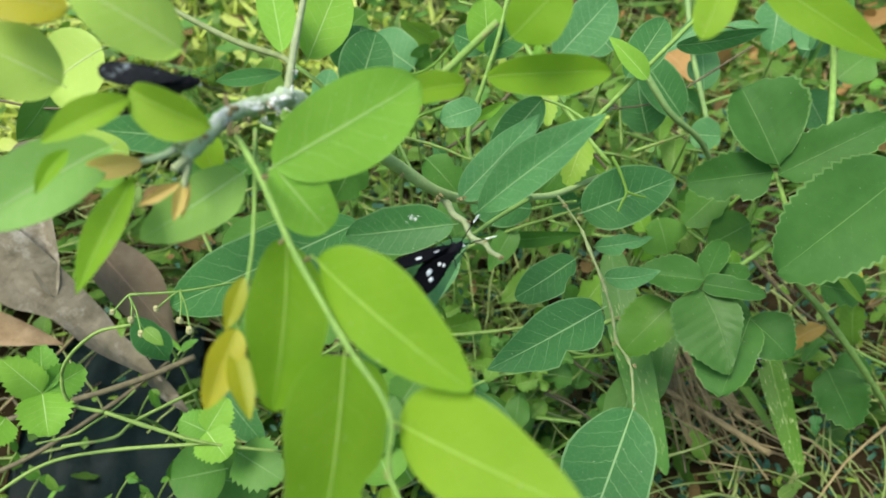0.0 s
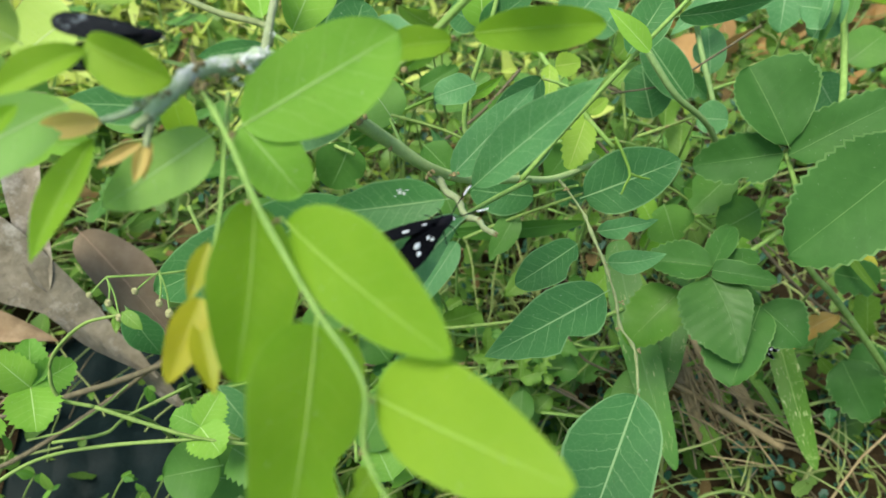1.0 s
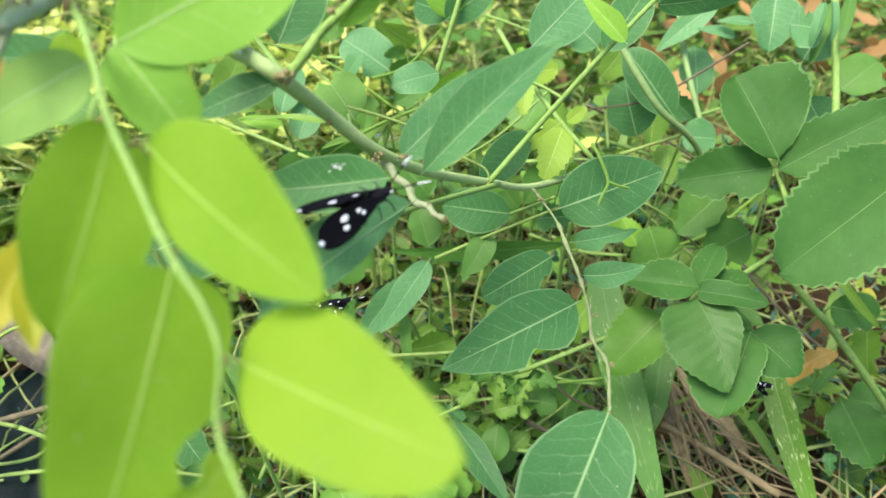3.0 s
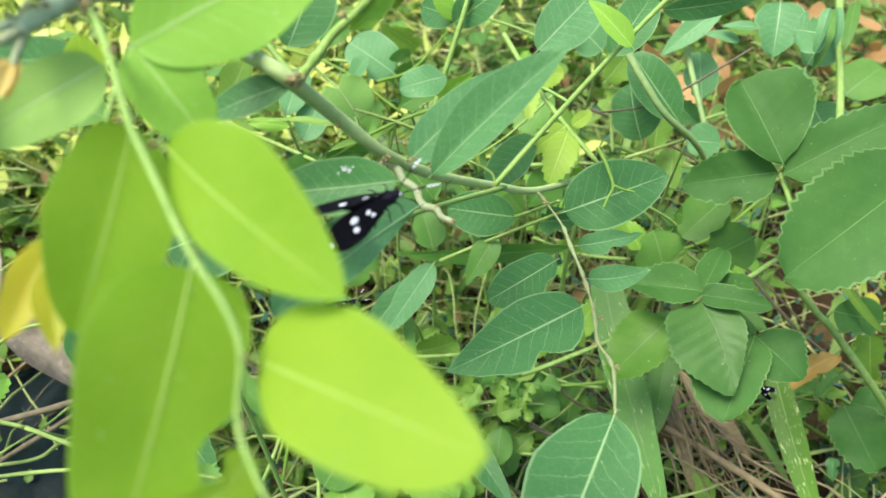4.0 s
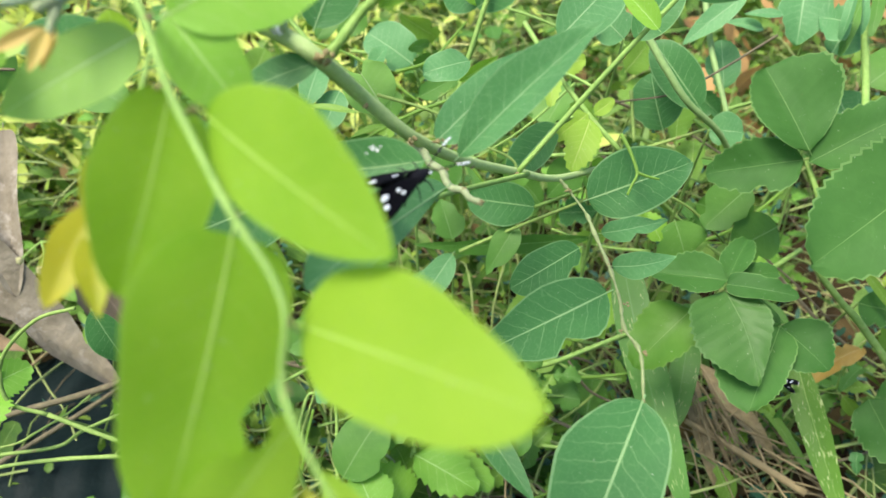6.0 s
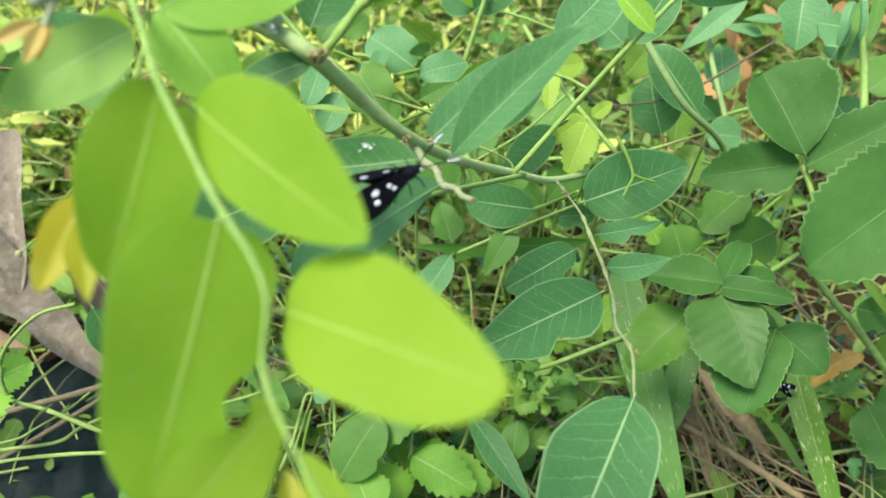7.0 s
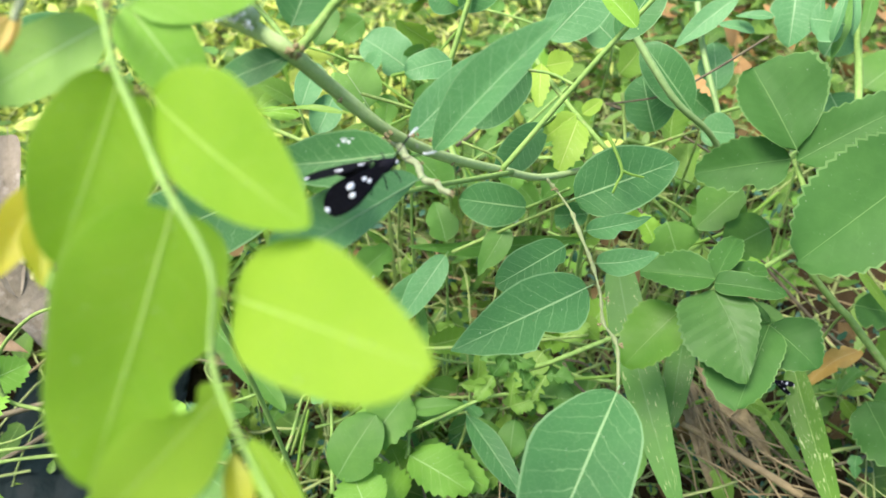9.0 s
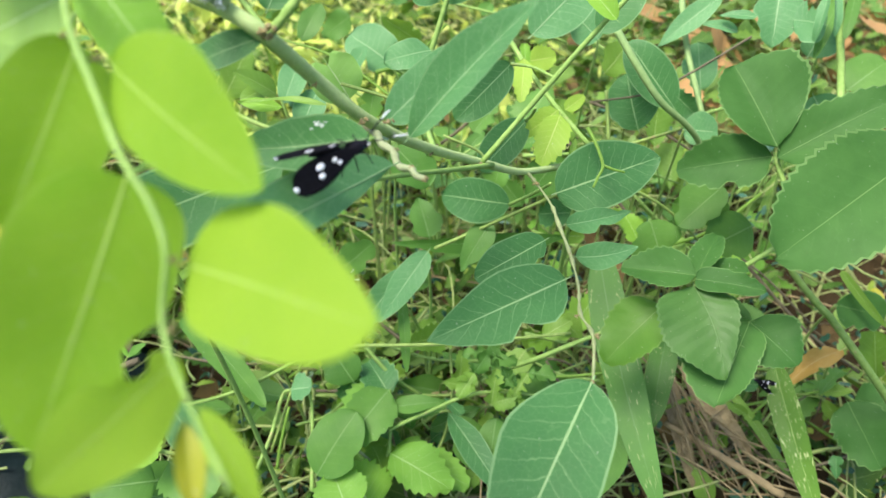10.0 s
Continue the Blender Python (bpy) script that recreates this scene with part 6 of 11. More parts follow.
leaf(weed, (0.1643, 0.3937, 0.2958), (0.1318, 0.3846, 0.2701), 0.0131, (-0.21, -0.68, 0.71), M_PALE, "lance", fold=0.25)
leaf(weed, (0.172, 0.3808, 0.2805), (0.1515, 0.3834, 0.2837), 0.0075, (-0.18, -0.5, 0.85), M_PALE, "pointed", fold=0.3)
leaf(weed, (0.1782, 0.3758, 0.2899), (0.1603, 0.382, 0.2884), 0.0061, (-0.19, -0.51, 0.84), M_PALE, "pointed", fold=0.3)
leaf(weed, (0.1420, 0.3427, 0.2403), (0.1600, 0.3426, 0.2391), 0.0191, (0.04, -0.79, 0.61), M_PALE, "round", bites=((0.5, 1, 0.32, 0.065), (0.47, 1, 0.28, 0.093), (0.47, 1, 0.3, 0.059), (0.79, 1, 0.3, 0.071)))
stem(weed, [(0.1420, 0.3427, 0.2403), (0.1428, 0.3711, 0.1542), (0.1305, 0.3835, -0.0050)], 0.0007, 0.0011, M_STEM, name="stalk", sides=6)
leaf(weed, (0.1089, 0.4068, 0.2457), (0.1221, 0.4173, 0.2595), 0.0223, (0.34, -0.88, 0.34), M_LIME, "oval", bites=((0.27, 1, 0.27, 0.11), (0.54, 1, 0.18, 0.094), (0.24, -1, 0.37, 0.086)))
leaf(weed, (0.0960, 0.3688, 0.2793), (0.0807, 0.3769, 0.2915), 0.0214, (-0.08, -0.87, 0.48), M_PALE, "pointed", bites=((0.39, 1, 0.13, 0.075), (0.78, -1, 0.23, 0.071)))
stem(weed, [(0.0960, 0.3688, 0.2793), (0.0940, 0.3978, 0.1776), (0.1097, 0.4113, -0.0050)], 0.0007, 0.0011, M_STEM, name="stalk", sides=6)
leaf(weed, (0.0650, 0.3593, 0.2852), (0.0790, 0.3736, 0.3041), 0.0175, (0.04, -0.81, 0.58), M_BACK, "pointed", bites=((0.4, -1, 0.38, 0.094), (0.89, -1, 0.22, 0.112), (0.83, -1, 0.15, 0.065), (0.4, -1, 0.38, 0.119)))
leaf(weed, (0.1978, 0.4028, 0.2947), (0.1942, 0.3853, 0.2702), 0.0252, (-0.28, -0.66, 0.7), M_PALE, "egg", fold=0.35, bites=((0.55, 1, 0.3, 0.06), (0.7, 1, 0.25, 0.05)))
leaf(weed, (0.219, 0.384, 0.2834), (0.2019, 0.3869, 0.2852), 0.0258, (-0.3, -0.65, 0.7), M_PALE, "round", fold=0.15, bites=((0.45, 1, 0.7, 0.07), (0.62, 1, 0.6, 0.06), (0.8, -1, 0.2, 0.05)))
leaf(weed, (0.2157, 0.3842, 0.2978), (0.2108, 0.3742, 0.2765), 0.0057, (-0.67, -0.43, 0.6), M_PALE, "strap", fold=0.5, curl=0.12, sway=-0.06, label='curled grey-green leaf strip')
leaf(weed, (0.219, 0.3829, 0.2988), (0.2189, 0.3717, 0.2811), 0.0064, (0.35, -0.51, 0.79), M_PALE, "strap", fold=0.5, curl=0.12, sway=0.1, label='curled grey-green leaf strip')
stem(weed, [(0.2111, 0.4110, 0.2793), (0.2179, 0.4370, 0.1776), (0.2198, 0.4462, -0.0050)], 0.0007, 0.0011, M_STEM, name="stalk", sides=6)
leaf(weed, (0.2214, 0.3981, 0.2609), (0.2337, 0.4138, 0.2819), 0.0279, (0.08, -0.82, 0.56), M_PALE, "oval", bites=((0.6, -1, 0.13, 0.093), (0.77, 1, 0.38, 0.079), (0.24, -1, 0.34, 0.104), (0.44, 1, 0.19, 0.096)))
leaf(weed, (0.2332, 0.4074, 0.2901), (0.2149, 0.3775, 0.2669), 0.0076, (-0.33, -0.45, 0.83), M_BACK, "strap")
stem(weed, [(0.2332, 0.4074, 0.2901), (0.2429, 0.4333, 0.1841), (0.2547, 0.4423, -0.0050)], 0.0007, 0.0011, M_STEM, name="stalk", sides=6)
leaf(weed, (0.2426, 0.4096, 0.2927), (0.2315, 0.3845, 0.2756), 0.0069, (-0.23, -0.48, 0.85), M_BACK, "strap")
leaf(weed, (0.2714, 0.4362, 0.2250), (0.2964, 0.4479, 0.2398), 0.0305, (-0.23, -0.54, 0.81), M_BACK, "round", bites=((0.78, 1, 0.37, 0.054), (0.8, 1, 0.21, 0.085)))
stem(weed, [(0.2714, 0.4362, 0.2250), (0.2522, 0.4686, 0.1450), (0.2437, 0.4874, -0.0050)], 0.0007, 0.0011, M_STEM, name="stalk", sides=6)
leaf(weed, (0.2349, 0.4043, 0.2344), (0.2491, 0.3909, 0.2150), 0.0290, (-0.63, -0.77, 0.07), M_PALE, "oval", bites=((0.82, -1, 0.36, 0.091), (0.74, -1, 0.34, 0.08), (0.36, 1, 0.26, 0.063), (0.79, -1, 0.28, 0.055)))
leaf(weed, (0.1600, 0.3173, 0.2211), (0.1372, 0.3044, 0.2046), 0.0235, (-0.18, -0.64, 0.75), M_BACK, "oval", bites=((0.84, 1, 0.3, 0.092), (0.78, 1, 0.37, 0.063), (0.6, -1, 0.28, 0.1), (0.28, -1, 0.17, 0.097)))
stem(weed, [(0.1600, 0.3173, 0.2211), (0.1746, 0.3470, 0.1427), (0.1737, 0.3614, -0.0050)], 0.0007, 0.0011, M_STEM, name="stalk", sides=6)
leaf(weed, (0.1751, 0.3060, 0.2045), (0.1520, 0.2982, 0.1951), 0.0264, (0.01, -0.78, 0.63), M_BACK, "oval", bites=((0.65, -1, 0.37, 0.051), (0.84, -1, 0.32, 0.073)))
leaf(weed, (0.1252, 0.3140, 0.2015), (0.1316, 0.3020, 0.1844), 0.0285, (0.08, -0.80, 0.59), M_BACK, "oval", bites=((0.8, -1, 0.24, 0.053), (0.26, 1, 0.35, 0.109), (0.79, -1, 0.33, 0.118)))
stem(weed, [(0.1252, 0.3140, 0.2015), (0.1313, 0.3477, 0.1309), (0.1182, 0.3684, -0.0050)], 0.0007, 0.0011, M_STEM, name="stalk", sides=6)
leaf(weed, (0.1398, 0.3284, 0.2034), (0.1707, 0.3261, 0.1983), 0.0226, (-0.04, -0.98, 0.19), M_BACK, "oval", bites=((0.63, 1, 0.21, 0.098), (0.79, 1, 0.32, 0.068)))
leaf(weed, (0.2408, 0.3156, 0.1452), (0.2695, 0.3130, 0.1399), 0.0260, (0.01, -0.88, 0.47), M_VINE, "oval", bites=((0.67, 1, 0.17, 0.069), (0.61, 1, 0.3, 0.114), (0.41, 1, 0.33, 0.064)))
stem(weed, [(0.2408, 0.3156, 0.1452), (0.2444, 0.3365, 0.0971), (0.2353, 0.3378, -0.0050)], 0.0007, 0.0011, M_STEM, name="stalk", sides=6)
leaf(weed, (0.2706, 0.3099, 0.0672), (0.2934, 0.2919, 0.0578), 0.0320, (-0.24, -0.67, 0.70), M_VINE, "toothed", teeth=9, tooth=0.094, bites=((0.36, -1, 0.34, 0.105), (0.56, -1, 0.17, 0.116)))
leaf(weed, (0.2839, 0.3024, 0.0387), (0.3026, 0.2925, 0.0239), 0.0312, (0.14, -0.74, 0.66), M_BACK, "toothed", teeth=9, tooth=0.094, bites=((0.49, 1, 0.16, 0.052), (0.32, -1, 0.13, 0.078)))
stem(weed, [(0.2839, 0.3024, 0.0387), (0.2856, 0.3376, 0.0332), (0.2764, 0.3604, -0.0050)], 0.0007, 0.0011, M_STEM, name="stalk", sides=6)
leaf(weed, (0.2383, 0.3189, 0.1671), (0.2642, 0.3015, 0.1414), 0.0053, (-0.46, -0.88, 0.13), M_LIME, "strap")
leaf(weed, (0.2434, 0.3002, 0.1237), (0.2070, 0.2788, 0.1134), 0.0125, (-0.02, -0.41, 0.91), M_STRAWLEAF, "pointed", fold=0.7, curl=0.1, ripple=0.28, sway=0.06, rows=20, bites=((0.3, 1, 0.45, 0.06), (0.5, -1, 0.4, 0.05), (0.75, 1, 0.4, 0.05)))
stem(weed, [(0.2434, 0.3002, 0.1237), (0.2563, 0.3218, 0.0842), (0.2635, 0.3243, -0.0050)], 0.0007, 0.0011, M_STEM, name="stalk", sides=6)
leaf(weed, (0.2750, 0.3383, 0.1404), (0.2738, 0.3253, 0.1225), 0.0117, (-0.34, -0.75, 0.57), M_YELLOW, "oval", bites=((0.4, -1, 0.21, 0.114), (0.88, 1, 0.24, 0.092)))
leaf(weed, (0.1880, 0.2988, 0.0910), (0.2220, 0.2622, 0.0553), 0.0066, (0.09, -0.65, 0.75), M_LIME, "strap")
stem(weed, [(0.1880, 0.2988, 0.0910), (0.1898, 0.3289, 0.0646), (0.2051, 0.3442, -0.0050)], 0.0007, 0.0011, M_STEM, name="stalk", sides=6)
leaf(weed, (0.1176, 0.2662, 0.1186), (0.0996, 0.2210, 0.0911), 0.0278, (-0.36, -0.37, 0.85), M_BACK, "pointed", bites=((0.51, -1, 0.17, 0.089), (0.46, -1, 0.16, 0.064), (0.6, 1, 0.13, 0.054), (0.54, -1, 0.19, 0.103)))
leaf(weed, (0.0090, 0.2706, 0.0800), (0.0385, 0.2796, 0.0907), 0.0133, (-0.05, -0.69, 0.72), M_BACK, "lance", bites=((0.4, -1, 0.19, 0.069), (0.58, -1, 0.21, 0.106), (0.21, 1, 0.36, 0.067)))
stem(weed, [(0.0090, 0.2706, 0.0800), (-0.0069, 0.3049, 0.0580), (-0.0200, 0.3263, -0.0050)], 0.0007, 0.0011, M_STEM, name="stalk", sides=6)
leaf(weed, (0.0784, 0.3649, 0.2065), (0.0622, 0.3525, 0.1903), 0.0238, (0.16, -0.86, 0.49), M_BACK, "pointed", bites=((0.25, -1, 0.18, 0.052), (0.8, 1, 0.22, 0.085), (0.77, -1, 0.32, 0.074)))
leaf(weed, (-0.0094, 0.3220, 0.2380), (0.0086, 0.3109, 0.2214), 0.0257, (0.32, -0.59, 0.74), M_BACK, "oval", bites=((0.53, -1, 0.29, 0.07), (0.45, 1, 0.13, 0.069), (0.36, -1, 0.34, 0.063), (0.8, 1, 0.14, 0.109)))
stem(weed, [(-0.0094, 0.3220, 0.2380), (-0.0144, 0.3457, 0.1528), (-0.0097, 0.3512, -0.0050)], 0.0007, 0.0011, M_STEM, name="stalk", sides=6)
leaf(weed, (-0.0444, 0.3148, 0.1617), (-0.0253, 0.3251, 0.1748), 0.0199, (0.22, -0.90, 0.39), M_BACK, "oval", bites=((0.39, 1, 0.13, 0.103), (0.66, 1, 0.36, 0.095), (0.58, 1, 0.35, 0.063), (0.76, -1, 0.28, 0.101)))
leaf(weed, (-0.0810, 0.2735, 0.1417), (-0.0566, 0.2831, 0.1540), 0.0215, (-0.00, -0.79, 0.62), M_BACK, "oval", bites=((0.55, 1, 0.2, 0.103), (0.75, -1, 0.13, 0.071), (0.76, -1, 0.31, 0.061), (0.89, -1, 0.18, 0.087)))
stem(weed, [(-0.0810, 0.2735, 0.1417), (-0.0791, 0.2939, 0.0950), (-0.0617, 0.2946, -0.0050)], 0.0007, 0.0011, M_STEM, name="stalk", sides=6)
leaf(weed, (-0.0341, 0.2765, 0.1117), (-0.0473, 0.2880, 0.1271), 0.0234, (-0.02, -0.81, 0.59), M_BACK, "oval", bites=((0.7, 1, 0.31, 0.115), (0.58, -1, 0.16, 0.072)))
leaf(weed, (-0.1136, 0.3729, 0.2408), (-0.1010, 0.3906, 0.2641), 0.0220, (0.47, -0.81, 0.36), M_LIME, "oval", bites=((0.85, 1, 0.37, 0.056), (0.72, 1, 0.35, 0.082), (0.34, -1, 0.24, 0.112)))
leaf(weed, (-0.0985, 0.2065, 0.0915), (-0.1428, 0.2003, 0.1145), 0.0348, (0.45, -0.51, 0.73), M_BACK, "oval", bites=((0.27, -1, 0.27, 0.087), (0.26, -1, 0.29, 0.098), (0.3, -1, 0.18, 0.062)))
stem(weed, [(-0.0985, 0.2065, 0.0915), (-0.0834, 0.2318, 0.0649), (-0.0694, 0.2398, -0.0050)], 0.0007, 0.0011, M_STEM, name="stalk", sides=6)
leaf(weed, (-0.0490, 0.2305, 0.0883), (-0.0286, 0.2532, 0.1136), 0.0318, (-0.28, -0.59, 0.76), M_BACK, "oval", bites=((0.55, 1, 0.25, 0.06), (0.8, -1, 0.15, 0.05)))
leaf(weed, (-0.1542, 0.2376, 0.2008), (-0.1450, 0.2351, 0.1682), 0.0187, (0.31, -0.94, 0.16), M_GREY, "lance", bites=((0.3, -1, 0.14, 0.109), (0.9, -1, 0.36, 0.093)))
stem(weed, [(-0.1542, 0.2376, 0.2008), (-0.1575, 0.2648, 0.1305), (-0.1623, 0.2756, -0.0050)], 0.0007, 0.0011, M_STEM, name="stalk", sides=6)
leaf(weed, (-0.1340, 0.2555, 0.1161), (-0.1068, 0.2328, 0.0908), 0.0206, (0.17, -0.63, 0.75), M_GREY, "lance", bites=((0.23, 1, 0.21, 0.076), (0.65, -1, 0.16, 0.067)))
leaf(weed, (-0.1147, 0.2888, 0.1830), (-0.1309, 0.2802, 0.1734), 0.0046, (0.15, -0.85, 0.51), M_LIME, "strap")
stem(weed, [(-0.1147, 0.2888, 0.1830), (-0.1230, 0.3118, 0.1198), (-0.1267, 0.3163, -0.0050)], 0.0007, 0.0011, M_STEM, name="stalk", sides=6)
leaf(weed, (-0.1662, 0.2702, 0.3119), (-0.1832, 0.2540, 0.2938), 0.0153, (0.61, -0.78, 0.12), M_BACK, "lance")
leaf(weed, (-0.1176, 0.2540, 0.2938), (-0.1419, 0.2605, 0.3010), 0.0180, (0.12, -0.50, 0.86), M_BACK, "oval")
shredded = thing("weed", (0.05, 0.36, 0.0), "chewed weed with shredded pale leaf remains", "weed", "weeds")
stem(shredded, [(0.0464, 0.2686, 0.1348), (0.0474, 0.2986, 0.0799), (0.0484, 0.3086, -0.0050)], 0.0006, 0.001, M_DIM, name="stalk", sides=5)
leaf(shredded, (0.0464, 0.2686, 0.1348), (0.0425, 0.2737, 0.1473), 0.0080, (0.14, -0.90, 0.41), M_BACK, "toothed", teeth=8, tooth=0.138, fold=0.3, ripple=0.15, bites=((0.51, 1, 0.8, 0.07), (0.29, -1, 0.8, 0.07), (0.37, -1, 0.8, 0.07), (0.51, -1, 0.8, 0.07)))
leaf(shredded, (0.0464, 0.2686, 0.1348), (0.0554, 0.2601, 0.1276), 0.0091, (0.12, -0.57, 0.81), M_BACK, "toothed", teeth=8, tooth=0.138, fold=0.3, ripple=0.15, bites=((0.67, -1, 0.8, 0.07), (0.84, 1, 0.8, 0.07), (0.59, 1, 0.8, 0.07), (0.48, 1, 0.8, 0.07)))
stem(shredded, [(0.0542, 0.2618, 0.1250), (0.0499, 0.2918, 0.0750), (0.0456, 0.3018, -0.0050)], 0.0006, 0.001, M_DIM, name="stalk", sides=5)
leaf(shredded, (0.0542, 0.2618, 0.1250), (0.0486, 0.2675, 0.1383), 0.0088, (0.04, -0.91, 0.41), M_BACK, "toothed", teeth=8, tooth=0.138, fold=0.3, ripple=0.15, bites=((0.73, -1, 0.8, 0.07), (0.41, -1, 0.8, 0.07), (0.83, 1, 0.8, 0.07), (0.86, -1, 0.8, 0.07)))
leaf(shredded, (0.0542, 0.2618, 0.1250), (0.0627, 0.2539, 0.1186), 0.0087, (-0.34, -0.78, 0.52), M_LIME, "toothed", teeth=8, tooth=0.138, fold=0.3, ripple=0.15, bites=((0.46, -1, 0.8, 0.07), (0.49, 1, 0.8, 0.07), (0.59, 1, 0.8, 0.07), (0.22, 1, 0.8, 0.07)))
stem(shredded, [(0.0401, 0.2737, 0.1422), (0.0382, 0.3037, 0.0836), (0.0363, 0.3137, -0.0050)], 0.0006, 0.001, M_DIM, name="stalk", sides=5)
leaf(shredded, (0.0401, 0.2737, 0.1422), (0.0273, 0.2695, 0.1423), 0.0079, (0.18, -0.54, 0.82), M_BACK, "toothed", teeth=8, tooth=0.138, fold=0.3, ripple=0.15, bites=((0.66, -1, 0.8, 0.07), (0.4, 1, 0.8, 0.07), (0.46, 1, 0.8, 0.07), (0.34, -1, 0.8, 0.07)))
leaf(shredded, (0.0401, 0.2737, 0.1422), (0.0568, 0.2681, 0.1386), 0.0109, (-0.07, -0.69, 0.72), M_BACK, "toothed", teeth=8, tooth=0.138, fold=0.3, ripple=0.15, bites=((0.45, -1, 0.8, 0.07), (0.56, -1, 0.8, 0.07), (0.68, -1, 0.8, 0.07), (0.42, 1, 0.8, 0.07)))
stem(shredded, [(0.0631, 0.2675, 0.1323), (0.0665, 0.2975, 0.0787), (0.0698, 0.3075, -0.0050)], 0.0006, 0.001, M_DIM, name="stalk", sides=5)
leaf(shredded, (0.0631, 0.2675, 0.1323), (0.0548, 0.2573, 0.1238), 0.0095, (-0.05, -0.62, 0.79), M_LIME, "toothed", teeth=8, tooth=0.138, fold=0.3, ripple=0.15, bites=((0.3, 1, 0.8, 0.07), (0.37, -1, 0.8, 0.07), (0.42, -1, 0.8, 0.07), (0.68, -1, 0.8, 0.07)))
leaf(shredded, (0.0631, 0.2675, 0.1323), (0.0778, 0.2646, 0.1325), 0.0101, (-0.07, -0.31, 0.95), M_BACK, "toothed", teeth=8, tooth=0.138, fold=0.3, ripple=0.15, bites=((0.25, 1, 0.8, 0.07), (0.32, -1, 0.8, 0.07), (0.27, -1, 0.8, 0.07), (0.73, 1, 0.8, 0.07)))
stem(shredded, [(0.0438, 0.2569, 0.1188), (0.0375, 0.2869, 0.0719), (0.0313, 0.2969, -0.0050)], 0.0006, 0.001, M_DIM, name="stalk", sides=5)
leaf(shredded, (0.0438, 0.2569, 0.1188), (0.0595, 0.2585, 0.1251), 0.0101, (-0.20, -0.71, 0.67), M_LIME, "toothed", teeth=8, tooth=0.138, fold=0.3, ripple=0.15, bites=((0.5, -1, 0.8, 0.07), (0.79, 1, 0.8, 0.07), (0.82, -1, 0.8, 0.07), (0.79, -1, 0.8, 0.07)))
leaf(shredded, (0.0438, 0.2569, 0.1188), (0.0458, 0.2658, 0.1361), 0.0113, (0.06, -0.89, 0.45), M_LIME, "toothed", teeth=8, tooth=0.138, fold=0.3, ripple=0.15, bites=((0.46, -1, 0.8, 0.07), (0.58, 1, 0.8, 0.07), (0.33, 1, 0.8, 0.07), (0.34, -1, 0.8, 0.07)))
stem(shredded, [(0.0343, 0.2663, 0.1324), (0.0437, 0.2963, 0.0787), (0.0532, 0.3063, -0.0050)], 0.0006, 0.001, M_DIM, name="stalk", sides=5)
leaf(shredded, (0.0343, 0.2663, 0.1324), (0.0431, 0.2719, 0.1447), 0.0093, (-0.18, -0.84, 0.51), M_BACK, "toothed", teeth=8, tooth=0.138, fold=0.3, ripple=0.15, bites=((0.32, -1, 0.8, 0.07), (0.75, 1, 0.8, 0.07), (0.82, 1, 0.8, 0.07), (0.35, -1, 0.8, 0.07)))
leaf(shredded, (0.0343, 0.2663, 0.1324), (0.0258, 0.2560, 0.1237), 0.0098, (-0.10, -0.59, 0.80), M_LIME, "toothed", teeth=8, tooth=0.138, fold=0.3, ripple=0.15, bites=((0.3, 1, 0.8, 0.07), (0.39, -1, 0.8, 0.07), (0.35, 1, 0.8, 0.07), (0.38, 1, 0.8, 0.07)))
ragged = thing("weed", (0.06, 0.36, 0.0), "ragged chewed light-green weed with toothed leaves", "weed", "weeds")
stem(ragged, [(-0.0242, 0.2567, 0.0551), (-0.0237, 0.2814, 0.0431), (-0.0293, 0.2885, -0.0050)], 0.0005, 0.0009, M_DIM, name="stalk", sides=5)
leaf(ragged, (-0.0242, 0.2567, 0.0551), (-0.0066, 0.2650, 0.0614), 0.0132, (-0.12, -0.42, 0.90), M_BACK, "toothed", fold=0.19, curl=-0.02, ripple=0.06, teeth=7, tooth=0.116, bites=((0.29, 1, 0.49, 0.07), (0.33, 1, 0.6, 0.04)))
stem(ragged, [(-0.0066, 0.3010, 0.1204), (0.0091, 0.3349, 0.0822), (0.0115, 0.3558, -0.0050)], 0.0005, 0.0009, M_DIM, name="stalk", sides=5)
leaf(ragged, (-0.0066, 0.3010, 0.1204), (0.0220, 0.2950, 0.1359), 0.0195, (-0.22, -0.97, 0.03), M_LIME, "wedge", fold=0.22, curl=0.07, ripple=0.06, teeth=9, tooth=0.132, bites=((0.17, -1, 0.37, 0.063), (0.76, 1, 0.64, 0.039)))
stem(ragged, [(0.0345, 0.2779, 0.0476), (0.0455, 0.3114, 0.0386), (0.0547, 0.3317, -0.0050)], 0.0005, 0.0009, M_DIM, name="stalk", sides=5)
leaf(ragged, (0.0345, 0.2779, 0.0476), (0.0478, 0.2700, 0.0547), 0.0065, (-0.56, -0.24, 0.80), M_LIME, "pointed", fold=0.39, curl=-0.02, ripple=0.06, bites=((0.36, 1, 0.57, 0.056), (0.63, -1, 0.34, 0.036), (0.7, 1, 0.24, 0.045), (0.18, 1, 0.3, 0.034)))
stem(ragged, [(0.0956, 0.2527, 0.0568), (0.0967, 0.2736, 0.0441), (0.1137, 0.2749, -0.0050)], 0.0005, 0.0009, M_DIM, name="stalk", sides=5)
leaf(ragged, (0.0956, 0.2527, 0.0568), (0.1058, 0.2682, 0.0801), 0.0194, (-0.43, -0.65, 0.62), M_BACK, "toothed", fold=0.21, curl=0.09, ripple=0.06, teeth=8, tooth=0.132, bites=((0.87, -1, 0.27, 0.043), (0.24, -1, 0.42, 0.072), (0.54, 1, 0.64, 0.053), (0.51, -1, 0.39, 0.079)))
